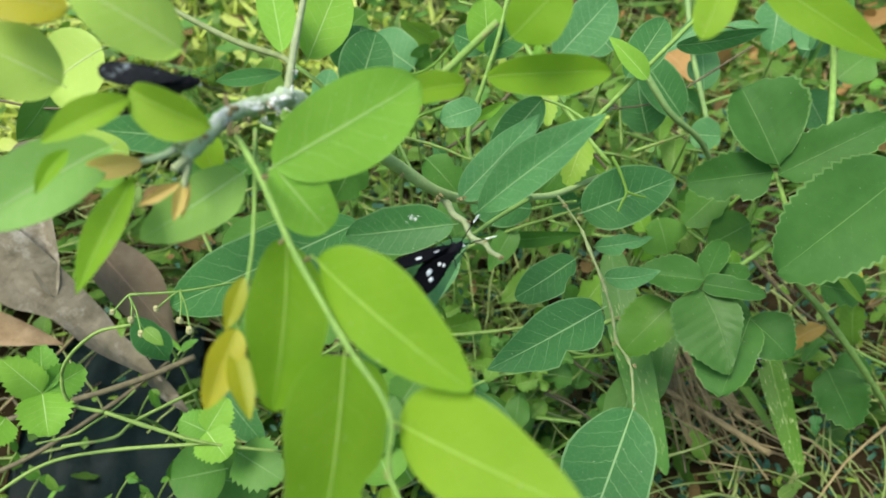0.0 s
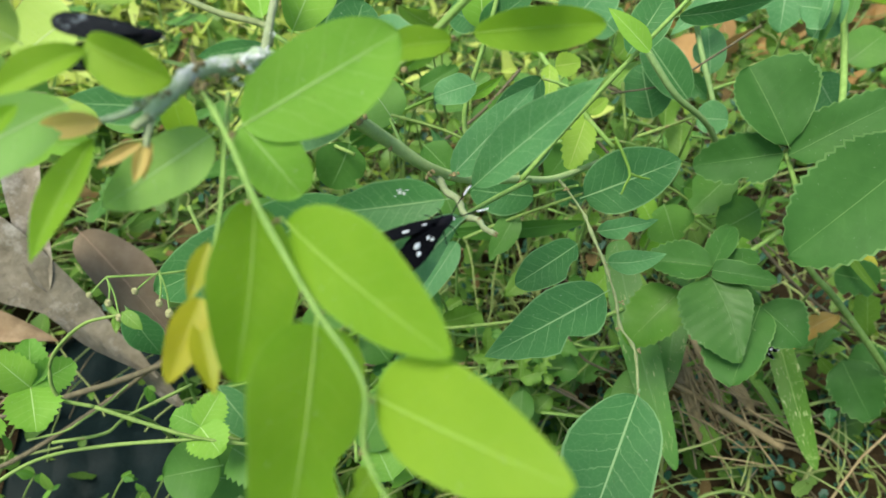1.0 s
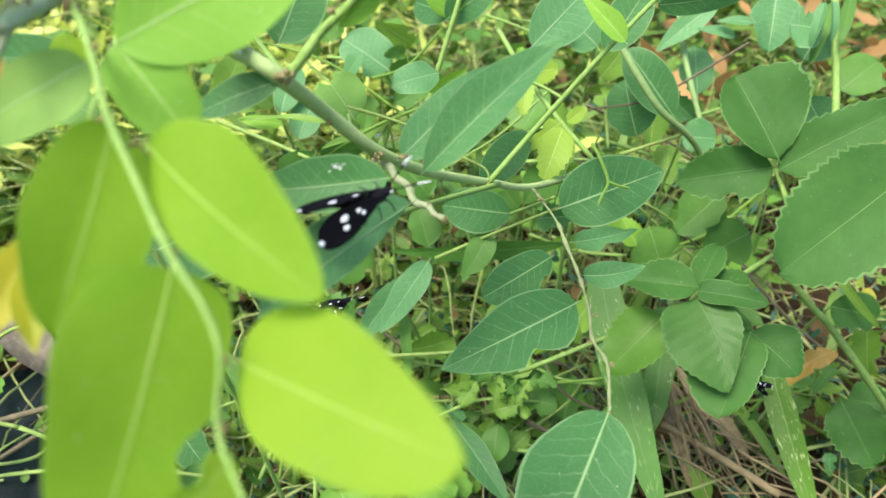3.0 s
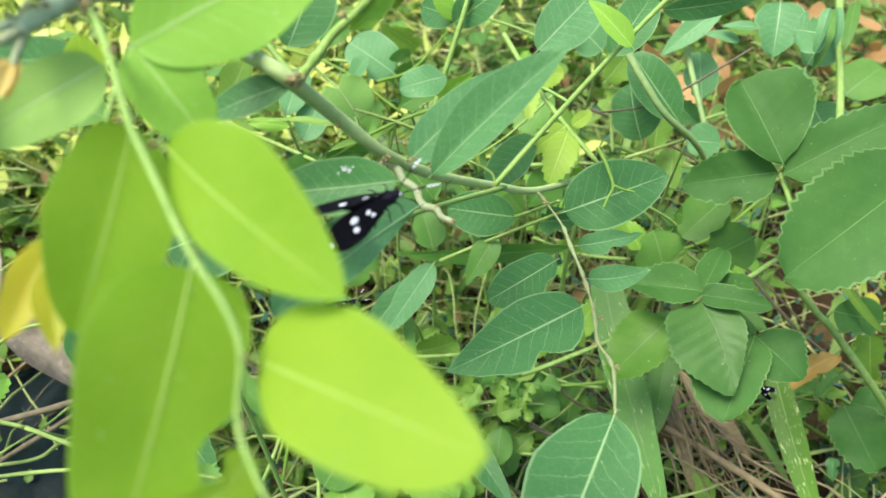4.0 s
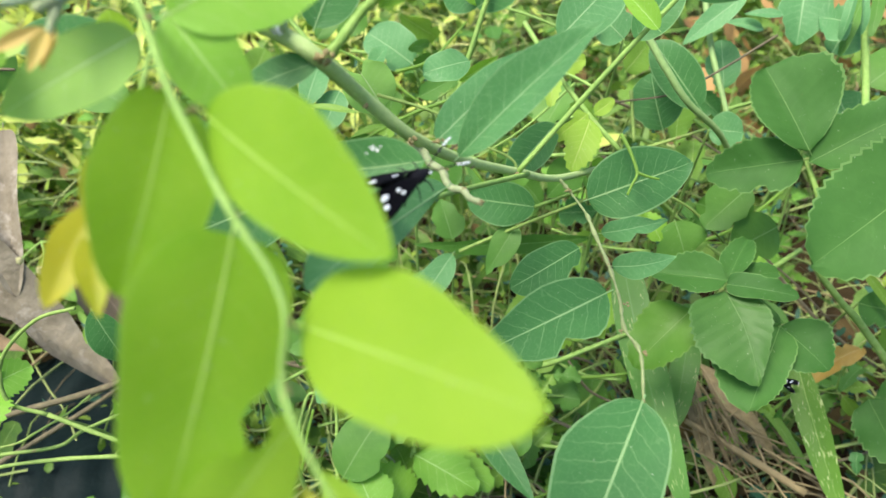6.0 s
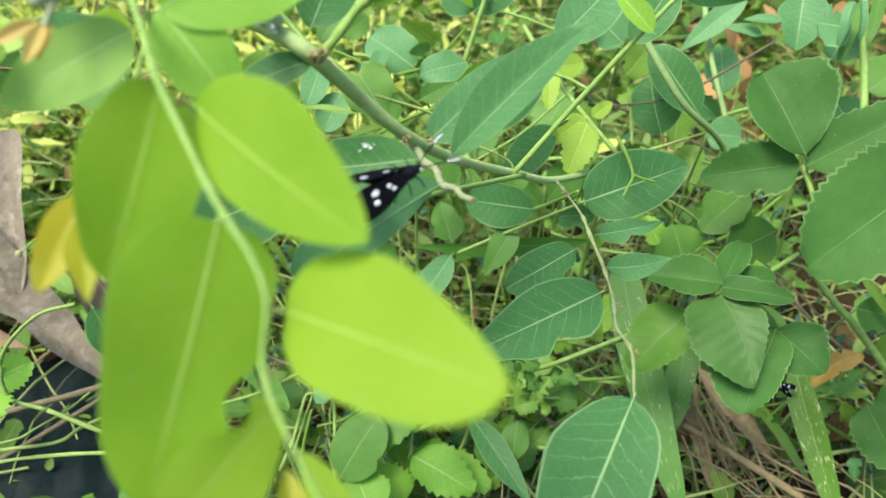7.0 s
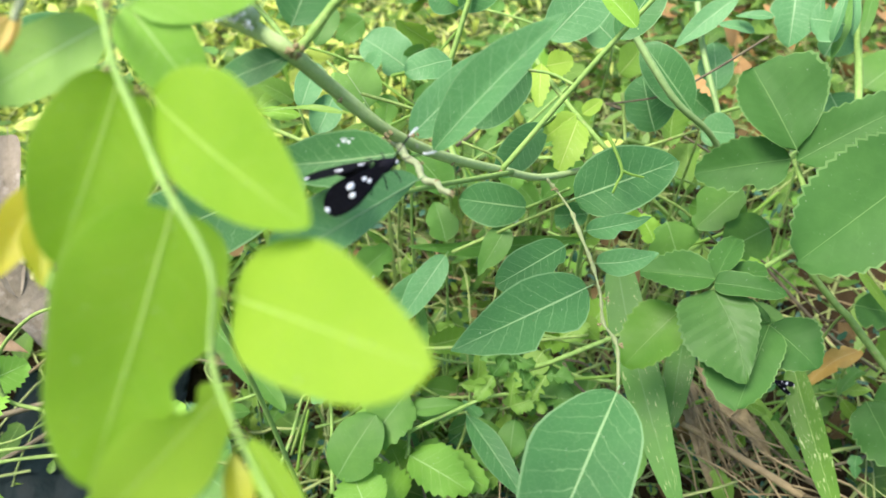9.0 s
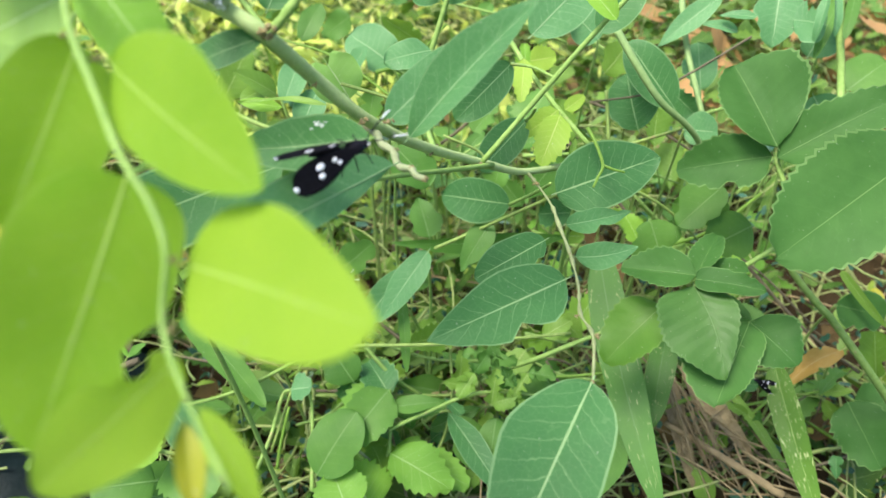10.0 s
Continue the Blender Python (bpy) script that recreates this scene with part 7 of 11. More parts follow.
stem(ragged, [(0.1162, 0.3254, 0.0589), (0.1169, 0.3486, 0.0453), (0.1239, 0.3534, -0.0050)], 0.0005, 0.0009, M_DIM, name="stalk", sides=5)
leaf(ragged, (0.1162, 0.3254, 0.0589), (0.1095, 0.3180, 0.0478), 0.0098, (0.00, -0.83, 0.56), M_BACK, "wedge", fold=0.33, curl=0.05, ripple=0.06, teeth=7, tooth=0.149, bites=((0.73, 1, 0.64, 0.075), (0.35, -1, 0.64, 0.046), (0.21, -1, 0.35, 0.071)))
stem(ragged, [(-0.0507, 0.3110, 0.1156), (-0.0457, 0.3385, 0.0794), (-0.0459, 0.3499, -0.0050)], 0.0005, 0.0009, M_DIM, name="stalk", sides=5)
leaf(ragged, (-0.0507, 0.3110, 0.1156), (-0.0376, 0.3211, 0.1422), 0.0120, (0.06, -0.94, 0.33), M_BACK, "toothed", fold=0.21, curl=0.08, ripple=0.06, teeth=7, tooth=0.143, bites=((0.87, 1, 0.36, 0.066), (0.17, -1, 0.64, 0.031)))
stem(ragged, [(0.0168, 0.3075, 0.0720), (0.0081, 0.3293, 0.0532), (-0.0040, 0.3319, -0.0050)], 0.0005, 0.0009, M_DIM, name="stalk", sides=5)
leaf(ragged, (0.0168, 0.3075, 0.0720), (-0.0139, 0.3056, 0.0804), 0.0203, (0.22, -0.74, 0.63), M_BACK, "pointed", fold=0.35, curl=0.01, ripple=0.06, bites=((0.47, -1, 0.54, 0.067), (0.9, -1, 0.55, 0.072), (0.68, 1, 0.36, 0.051), (0.56, 1, 0.24, 0.04)))
stem(ragged, [(0.0890, 0.3092, 0.1283), (0.0891, 0.3395, 0.0870), (0.0888, 0.3550, -0.0050)], 0.0005, 0.0009, M_DIM, name="stalk", sides=5)
leaf(ragged, (0.0890, 0.3092, 0.1283), (0.0763, 0.3098, 0.1469), 0.0139, (0.65, -0.60, 0.46), M_BACK, "wedge", fold=0.33, curl=-0.03, ripple=0.06, teeth=8, tooth=0.088, bites=((0.33, 1, 0.41, 0.071), (0.37, 1, 0.23, 0.04), (0.41, 1, 0.37, 0.052), (0.26, -1, 0.6, 0.065)))
stem(ragged, [(-0.0511, 0.2821, 0.0078), (-0.0492, 0.3034, 0.0147), (-0.0332, 0.3055, -0.0050)], 0.0005, 0.0009, M_DIM, name="stalk", sides=5)
leaf(ragged, (-0.0511, 0.2821, 0.0078), (-0.0517, 0.2977, 0.0327), 0.0137, (-0.18, -0.84, 0.52), M_LIME, "toothed", fold=0.35, curl=-0.0, ripple=0.06, teeth=7, tooth=0.094, bites=((0.46, 1, 0.3, 0.04), (0.75, -1, 0.46, 0.067), (0.6, -1, 0.42, 0.056), (0.88, 1, 0.53, 0.042)))
stem(ragged, [(-0.0282, 0.2743, 0.0356), (-0.0278, 0.2980, 0.0314), (-0.0117, 0.3036, -0.0050)], 0.0005, 0.0009, M_DIM, name="stalk", sides=5)
leaf(ragged, (-0.0282, 0.2743, 0.0356), (-0.0512, 0.2954, 0.0426), 0.0198, (0.12, -0.20, 0.97), M_BACK, "wedge", fold=0.39, curl=-0.01, ripple=0.06, teeth=8, tooth=0.077, bites=((0.27, 1, 0.56, 0.035), (0.63, -1, 0.39, 0.074)))
stem(ragged, [(0.0168, 0.2829, 0.1070), (0.0137, 0.3036, 0.0742), (0.0145, 0.3046, -0.0050)], 0.0005, 0.0009, M_DIM, name="stalk", sides=5)
leaf(ragged, (0.0168, 0.2829, 0.1070), (0.0352, 0.2718, 0.1145), 0.0121, (-0.59, -0.65, 0.48), M_LIME, "wedge", fold=0.12, curl=-0.02, ripple=0.06, teeth=8, tooth=0.088, bites=((0.4, -1, 0.38, 0.035), (0.22, -1, 0.4, 0.027), (0.36, 1, 0.52, 0.053)))
stem(ragged, [(0.1108, 0.3203, 0.0916), (0.1061, 0.3539, 0.0650), (0.0977, 0.3744, -0.0050)], 0.0005, 0.0009, M_DIM, name="stalk", sides=5)
leaf(ragged, (0.1108, 0.3203, 0.0916), (0.1152, 0.3114, 0.0783), 0.0081, (0.35, -0.72, 0.60), M_LIME, "wedge", fold=0.34, curl=0.06, ripple=0.06, teeth=9, tooth=0.121, bites=((0.7, -1, 0.49, 0.066), (0.76, 1, 0.21, 0.029), (0.54, 1, 0.36, 0.038)))
stem(ragged, [(0.1159, 0.3354, 0.1061), (0.1123, 0.3613, 0.0737), (0.0993, 0.3701, -0.0050)], 0.0005, 0.0009, M_DIM, name="stalk", sides=5)
leaf(ragged, (0.1159, 0.3354, 0.1061), (0.1321, 0.3387, 0.1221), 0.0165, (-0.49, -0.61, 0.62), M_LIME, "wedge", fold=0.33, curl=-0.01, ripple=0.06, teeth=8, tooth=0.083, bites=((0.22, 1, 0.61, 0.052), (0.82, 1, 0.56, 0.036), (0.72, -1, 0.6, 0.029), (0.41, 1, 0.58, 0.046)))
stem(ragged, [(0.0268, 0.2708, 0.0382), (0.0150, 0.3053, 0.0329), (0.0147, 0.3271, -0.0050)], 0.0005, 0.0009, M_DIM, name="stalk", sides=5)
leaf(ragged, (0.0268, 0.2708, 0.0382), (0.0131, 0.2769, 0.0505), 0.0156, (-0.17, -0.95, 0.27), M_BACK, "toothed", fold=0.16, curl=0.06, ripple=0.06, teeth=9, tooth=0.116, bites=((0.76, 1, 0.28, 0.044), (0.37, 1, 0.58, 0.057), (0.27, -1, 0.39, 0.074), (0.59, 1, 0.44, 0.025)))
stem(ragged, [(-0.0073, 0.3118, 0.1205), (-0.0167, 0.3469, 0.0823), (-0.0305, 0.3695, -0.0050)], 0.0005, 0.0009, M_DIM, name="stalk", sides=5)
leaf(ragged, (-0.0073, 0.3118, 0.1205), (-0.0027, 0.3040, 0.1108), 0.0092, (-0.26, -0.81, 0.53), M_LIME, "toothed", fold=0.17, curl=-0.03, ripple=0.06, teeth=9, tooth=0.11, bites=((0.31, 1, 0.46, 0.056), (0.64, 1, 0.5, 0.074), (0.19, -1, 0.21, 0.056), (0.32, 1, 0.61, 0.039)))
stem(ragged, [(0.0104, 0.2913, 0.0147), (0.0113, 0.3202, 0.0188), (-0.0110, 0.3337, -0.0050)], 0.0005, 0.0009, M_DIM, name="stalk", sides=5)
leaf(ragged, (0.0104, 0.2913, 0.0147), (0.0212, 0.2692, 0.0052), 0.0115, (0.02, -0.39, 0.92), M_BACK, "toothed", fold=0.37, curl=0.01, ripple=0.06, teeth=7, tooth=0.099, bites=((0.63, -1, 0.59, 0.034), (0.36, -1, 0.41, 0.066)))
stem(ragged, [(0.0672, 0.3040, 0.1022), (0.0679, 0.3378, 0.0713), (0.0930, 0.3586, -0.0050)], 0.0005, 0.0009, M_DIM, name="stalk", sides=5)
leaf(ragged, (0.0672, 0.3040, 0.1022), (0.0899, 0.2975, 0.0788), 0.0250, (0.56, -0.47, 0.68), M_BACK, "toothed", fold=0.18, curl=0.07, ripple=0.06, teeth=7, tooth=0.099, bites=((0.81, -1, 0.54, 0.034), (0.22, -1, 0.25, 0.061), (0.64, -1, 0.29, 0.035), (0.78, -1, 0.26, 0.048)))
stem(ragged, [(0.0254, 0.2807, 0.0205), (0.0201, 0.3073, 0.0223), (0.0079, 0.3171, -0.0050)], 0.0005, 0.0009, M_DIM, name="stalk", sides=5)
leaf(ragged, (0.0254, 0.2807, 0.0205), (0.0127, 0.3034, 0.0328), 0.0211, (0.02, -0.47, 0.88), M_BACK, "toothed", fold=0.34, curl=0.02, ripple=0.06, teeth=7, tooth=0.088, bites=((0.47, -1, 0.37, 0.06), (0.53, 1, 0.56, 0.066), (0.55, 1, 0.37, 0.077), (0.26, 1, 0.61, 0.051)))
stem(ragged, [(-0.0547, 0.3065, 0.0671), (-0.0657, 0.3306, 0.0503), (-0.0624, 0.3369, -0.0050)], 0.0005, 0.0009, M_DIM, name="stalk", sides=5)
leaf(ragged, (-0.0547, 0.3065, 0.0671), (-0.0558, 0.3265, 0.0838), 0.0143, (0.04, -0.64, 0.77), M_LIME, "toothed", fold=0.35, curl=-0.02, ripple=0.06, teeth=7, tooth=0.154, bites=((0.43, -1, 0.29, 0.067), (0.85, 1, 0.43, 0.076), (0.17, -1, 0.21, 0.067), (0.31, -1, 0.2, 0.061)))
stem(ragged, [(0.0978, 0.2850, -0.0004), (0.0976, 0.3203, 0.0098), (0.1007, 0.3433, -0.0050)], 0.0005, 0.0009, M_DIM, name="stalk", sides=5)
leaf(ragged, (0.0978, 0.2850, -0.0004), (0.0940, 0.2898, 0.0251), 0.0111, (-0.41, -0.91, 0.11), M_BACK, "toothed", fold=0.21, curl=-0.05, ripple=0.06, teeth=7, tooth=0.154, bites=((0.21, -1, 0.63, 0.075), (0.49, -1, 0.42, 0.076), (0.34, 1, 0.25, 0.03)))
stem(ragged, [(0.0447, 0.2785, 0.0130), (0.0517, 0.3041, 0.0178), (0.0523, 0.3125, -0.0050)], 0.0005, 0.0009, M_DIM, name="stalk", sides=5)
leaf(ragged, (0.0447, 0.2785, 0.0130), (0.0289, 0.2753, 0.0116), 0.0125, (-0.07, -0.06, 1.00), M_BACK, "toothed", fold=0.12, curl=-0.03, ripple=0.06, teeth=8, tooth=0.083, bites=((0.85, 1, 0.28, 0.066), (0.89, 1, 0.22, 0.067), (0.47, 1, 0.64, 0.074), (0.76, -1, 0.55, 0.076)))
stem(ragged, [(0.0110, 0.3192, 0.1214), (0.0253, 0.3437, 0.0828), (0.0379, 0.3503, -0.0050)], 0.0005, 0.0009, M_DIM, name="stalk", sides=5)
leaf(ragged, (0.0110, 0.3192, 0.1214), (-0.0021, 0.3112, 0.1186), 0.0099, (0.17, -0.56, 0.81), M_LIME, "pointed", fold=0.33, curl=0.04, ripple=0.06, bites=((0.33, -1, 0.35, 0.05), (0.32, 1, 0.44, 0.041)))
stem(ragged, [(0.0173, 0.2824, 0.0943), (0.0233, 0.3139, 0.0666), (0.0336, 0.3310, -0.0050)], 0.0005, 0.0009, M_DIM, name="stalk", sides=5)
leaf(ragged, (0.0173, 0.2824, 0.0943), (0.0282, 0.2714, 0.0931), 0.0082, (0.11, 0.00, 0.99), M_GREY, "wedge", fold=0.11, curl=-0.02, ripple=0.06, teeth=8, tooth=0.149, bites=((0.85, -1, 0.21, 0.054), (0.88, 1, 0.45, 0.035)))
stem(ragged, [(-0.0305, 0.2790, 0.0595), (-0.0295, 0.3070, 0.0457), (-0.0443, 0.3189, -0.0050)], 0.0005, 0.0009, M_DIM, name="stalk", sides=5)
leaf(ragged, (-0.0305, 0.2790, 0.0595), (-0.0308, 0.2719, 0.0473), 0.0067, (0.33, -0.82, 0.47), M_LIME, "toothed", fold=0.36, curl=0.02, ripple=0.06, teeth=8, tooth=0.083, bites=((0.34, -1, 0.62, 0.03), (0.86, -1, 0.41, 0.076)))
stem(ragged, [(-0.0021, 0.2704, 0.0799), (0.0030, 0.2963, 0.0579), (-0.0125, 0.3052, -0.0050)], 0.0005, 0.0009, M_DIM, name="stalk", sides=5)
leaf(ragged, (-0.0021, 0.2704, 0.0799), (-0.0029, 0.2752, 0.1012), 0.0079, (-0.02, -0.98, 0.22), M_BACK, "toothed", fold=0.28, curl=0.07, ripple=0.06, teeth=7, tooth=0.143, bites=((0.16, 1, 0.28, 0.034), (0.34, -1, 0.51, 0.055), (0.31, -1, 0.41, 0.027), (0.73, -1, 0.63, 0.063)))
stem(ragged, [(0.0095, 0.2746, 0.0656), (0.0128, 0.3042, 0.0494), (0.0308, 0.3187, -0.0050)], 0.0005, 0.0009, M_DIM, name="stalk", sides=5)
leaf(ragged, (0.0095, 0.2746, 0.0656), (0.0312, 0.2842, 0.0783), 0.0133, (-0.13, -0.67, 0.73), M_GREY, "toothed", fold=0.39, curl=0.04, ripple=0.06, teeth=9, tooth=0.077, bites=((0.85, -1, 0.29, 0.078), (0.22, -1, 0.55, 0.034), (0.57, -1, 0.26, 0.03), (0.15, -1, 0.22, 0.054)))
stem(ragged, [(0.0999, 0.3401, 0.0966), (0.0933, 0.3676, 0.0680), (0.0870, 0.3789, -0.0050)], 0.0005, 0.0009, M_DIM, name="stalk", sides=5)
leaf(ragged, (0.0999, 0.3401, 0.0966), (0.0695, 0.3343, 0.0908), 0.0145, (0.12, -0.94, 0.31), M_FRESH, "wedge", fold=0.36, curl=-0.03, ripple=0.06, teeth=8, tooth=0.088, bites=((0.62, -1, 0.28, 0.034), (0.31, 1, 0.56, 0.062), (0.37, -1, 0.31, 0.043), (0.88, 1, 0.35, 0.049)))
stem(ragged, [(-0.0097, 0.2764, 0.0603), (-0.0082, 0.3047, 0.0462), (-0.0008, 0.3170, -0.0050)], 0.0005, 0.0009, M_DIM, name="stalk", sides=5)
leaf(ragged, (-0.0097, 0.2764, 0.0603), (-0.0215, 0.2794, 0.0444), 0.0097, (-0.78, -0.36, 0.51), M_BACK, "pointed", fold=0.18, curl=0.0, ripple=0.06, bites=((0.48, 1, 0.56, 0.049), (0.73, 1, 0.33, 0.025), (0.27, 1, 0.28, 0.059), (0.63, -1, 0.48, 0.039)))
stem(ragged, [(0.0566, 0.2787, 0.0730), (0.0752, 0.3093, 0.0538), (0.0812, 0.3252, -0.0050)], 0.0005, 0.0009, M_DIM, name="stalk", sides=5)
leaf(ragged, (0.0566, 0.2787, 0.0730), (0.0803, 0.2747, 0.0554), 0.0146, (0.03, -0.97, 0.26), M_LIME, "toothed", fold=0.26, curl=-0.01, ripple=0.06, teeth=8, tooth=0.121, bites=((0.7, 1, 0.52, 0.045), (0.41, -1, 0.38, 0.072), (0.65, -1, 0.55, 0.037), (0.25, -1, 0.52, 0.054)))
stem(ragged, [(-0.0268, 0.3111, 0.0904), (-0.0402, 0.3434, 0.0643), (-0.0440, 0.3617, -0.0050)], 0.0005, 0.0009, M_DIM, name="stalk", sides=5)
leaf(ragged, (-0.0268, 0.3111, 0.0904), (-0.0074, 0.3039, 0.0908), 0.0165, (-0.34, -0.90, 0.29), M_LIME, "toothed", fold=0.17, curl=0.05, ripple=0.06, teeth=8, tooth=0.116, bites=((0.71, 1, 0.44, 0.033), (0.21, 1, 0.22, 0.025), (0.86, 1, 0.56, 0.061), (0.61, -1, 0.63, 0.053)))
stem(ragged, [(-0.0374, 0.3059, 0.1235), (-0.0383, 0.3368, 0.0841), (-0.0180, 0.3532, -0.0050)], 0.0005, 0.0009, M_DIM, name="stalk", sides=5)
leaf(ragged, (-0.0374, 0.3059, 0.1235), (-0.0524, 0.3271, 0.1392), 0.0197, (0.25, -0.46, 0.85), M_BACK, "wedge", fold=0.23, curl=-0.02, ripple=0.06, teeth=9, tooth=0.149, bites=((0.26, -1, 0.32, 0.073), (0.86, 1, 0.32, 0.073), (0.57, -1, 0.25, 0.05), (0.22, -1, 0.64, 0.066)))
stem(ragged, [(0.0241, 0.2831, 0.1008), (0.0183, 0.3120, 0.0705), (0.0307, 0.3254, -0.0050)], 0.0005, 0.0009, M_DIM, name="stalk", sides=5)
leaf(ragged, (0.0241, 0.2831, 0.1008), (0.0268, 0.2955, 0.1210), 0.0117, (0.50, -0.77, 0.41), M_LIME, "toothed", fold=0.15, curl=0.1, ripple=0.06, teeth=9, tooth=0.149, bites=((0.17, -1, 0.64, 0.061), (0.51, -1, 0.55, 0.058)))
stem(ragged, [(0.0414, 0.3038, 0.0926), (0.0237, 0.3321, 0.0656), (0.0185, 0.3445, -0.0050)], 0.0005, 0.0009, M_DIM, name="stalk", sides=5)
leaf(ragged, (0.0414, 0.3038, 0.0926), (0.0634, 0.2907, 0.0773), 0.0160, (0.32, -0.45, 0.84), M_BACK, "wedge", fold=0.32, curl=0.07, ripple=0.06, teeth=8, tooth=0.11, bites=((0.74, -1, 0.22, 0.065), (0.64, 1, 0.22, 0.071), (0.22, 1, 0.39, 0.064), (0.44, 1, 0.27, 0.035)))
stem(ragged, [(0.0704, 0.3037, 0.0825), (0.0510, 0.3340, 0.0595), (0.0445, 0.3495, -0.0050)], 0.0005, 0.0009, M_DIM, name="stalk", sides=5)
leaf(ragged, (0.0704, 0.3037, 0.0825), (0.0640, 0.3091, 0.1102), 0.0151, (0.09, -0.97, 0.21), M_BACK, "pointed", fold=0.16, curl=-0.0, ripple=0.06, bites=((0.34, -1, 0.46, 0.025), (0.2, -1, 0.65, 0.045), (0.75, 1, 0.4, 0.055), (0.36, -1, 0.46, 0.071)))
stem(ragged, [(-0.0501, 0.2885, 0.0441), (-0.0531, 0.3209, 0.0364), (-0.0352, 0.3397, -0.0050)], 0.0005, 0.0009, M_DIM, name="stalk", sides=5)
leaf(ragged, (-0.0501, 0.2885, 0.0441), (-0.0264, 0.3029, 0.0374), 0.0183, (0.35, -0.14, 0.93), M_FRESH, "toothed", fold=0.34, curl=0.08, ripple=0.06, teeth=8, tooth=0.121, bites=((0.22, 1, 0.4, 0.025), (0.79, 1, 0.56, 0.045), (0.2, -1, 0.33, 0.039)))
stem(ragged, [(0.0851, 0.2976, 0.0578), (0.0979, 0.3264, 0.0447), (0.0943, 0.3396, -0.0050)], 0.0005, 0.0009, M_DIM, name="stalk", sides=5)
leaf(ragged, (0.0851, 0.2976, 0.0578), (0.0652, 0.2972, 0.0454), 0.0126, (-0.51, -0.22, 0.83), M_LIME, "pointed", fold=0.25, curl=0.05, ripple=0.06, bites=((0.29, 1, 0.5, 0.073), (0.38, 1, 0.62, 0.069), (0.26, 1, 0.21, 0.053), (0.55, 1, 0.39, 0.048)))
stem(ragged, [(0.0517, 0.2607, 0.0686), (0.0434, 0.2872, 0.0512), (0.0377, 0.2970, -0.0050)], 0.0005, 0.0009, M_DIM, name="stalk", sides=5)
leaf(ragged, (0.0517, 0.2607, 0.0686), (0.0289, 0.2454, 0.0651), 0.0116, (0.10, -0.37, 0.92), M_LIME, "wedge", fold=0.24, curl=-0.05, ripple=0.06, teeth=8, tooth=0.149, bites=((0.4, 1, 0.52, 0.033), (0.68, 1, 0.35, 0.034), (0.61, -1, 0.58, 0.06)))
stem(ragged, [(0.0500, 0.2917, 0.0612), (0.0539, 0.3245, 0.0467), (0.0706, 0.3435, -0.0050)], 0.0005, 0.0009, M_DIM, name="stalk", sides=5)
leaf(ragged, (0.0500, 0.2917, 0.0612), (0.0657, 0.2756, 0.0612), 0.0138, (-0.17, -0.16, 0.97), M_BACK, "toothed", fold=0.33, curl=0.03, ripple=0.06, teeth=7, tooth=0.154, bites=((0.82, -1, 0.38, 0.033), (0.41, -1, 0.51, 0.042)))
stem(ragged, [(0.0930, 0.3241, 0.1130), (0.1046, 0.3576, 0.0778), (0.1084, 0.3780, -0.0050)], 0.0005, 0.0009, M_DIM, name="stalk", sides=5)
leaf(ragged, (0.0930, 0.3241, 0.1130), (0.1114, 0.3440, 0.1255), 0.0197, (0.04, -0.56, 0.83), M_FRESH, "toothed", fold=0.23, curl=0.08, ripple=0.06, teeth=7, tooth=0.116, bites=((0.3, -1, 0.21, 0.067), (0.71, 1, 0.36, 0.027), (0.68, -1, 0.45, 0.064), (0.65, 1, 0.37, 0.053)))
stem(ragged, [(0.0402, 0.3447, 0.0972), (0.0434, 0.3782, 0.0683), (0.0670, 0.3985, -0.0050)], 0.0005, 0.0009, M_DIM, name="stalk", sides=5)
leaf(ragged, (0.0402, 0.3447, 0.0972), (0.0670, 0.3642, 0.1079), 0.0184, (0.10, -0.58, 0.81), M_LIME, "wedge", fold=0.18, curl=-0.01, ripple=0.06, teeth=8, tooth=0.121, bites=((0.79, 1, 0.25, 0.057), (0.77, 1, 0.33, 0.079)))
stem(ragged, [(-0.0277, 0.2832, 0.1101), (-0.0299, 0.3080, 0.0761), (-0.0327, 0.3152, -0.0050)], 0.0005, 0.0009, M_DIM, name="stalk", sides=5)
leaf(ragged, (-0.0277, 0.2832, 0.1101), (-0.0447, 0.2781, 0.0971), 0.0148, (0.21, -0.97, 0.10), M_GREY, "toothed", fold=0.12, curl=-0.05, ripple=0.06, teeth=7, tooth=0.132, bites=((0.38, -1, 0.41, 0.073), (0.36, 1, 0.45, 0.072), (0.84, -1, 0.23, 0.076)))
stem(ragged, [(0.1062, 0.2738, 0.0874), (0.0959, 0.3069, 0.0624), (0.0839, 0.3265, -0.0050)], 0.0005, 0.0009, M_DIM, name="stalk", sides=5)
leaf(ragged, (0.1062, 0.2738, 0.0874), (0.1028, 0.2532, 0.0800), 0.0130, (-0.02, -0.33, 0.94), M_BACK, "pointed", fold=0.4, curl=-0.04, ripple=0.06, bites=((0.53, 1, 0.25, 0.07), (0.55, -1, 0.41, 0.04)))
stem(ragged, [(0.0909, 0.2894, 0.0715), (0.0916, 0.3135, 0.0529), (0.0924, 0.3198, -0.0050)], 0.0005, 0.0009, M_DIM, name="stalk", sides=5)
leaf(ragged, (0.0909, 0.2894, 0.0715), (0.0955, 0.3068, 0.0944), 0.0217, (-0.24, -0.75, 0.62), M_BACK, "toothed", fold=0.4, curl=0.01, ripple=0.06, teeth=7, tooth=0.094, bites=((0.32, -1, 0.58, 0.028), (0.88, 1, 0.33, 0.075), (0.3, 1, 0.41, 0.078), (0.17, -1, 0.61, 0.046)))
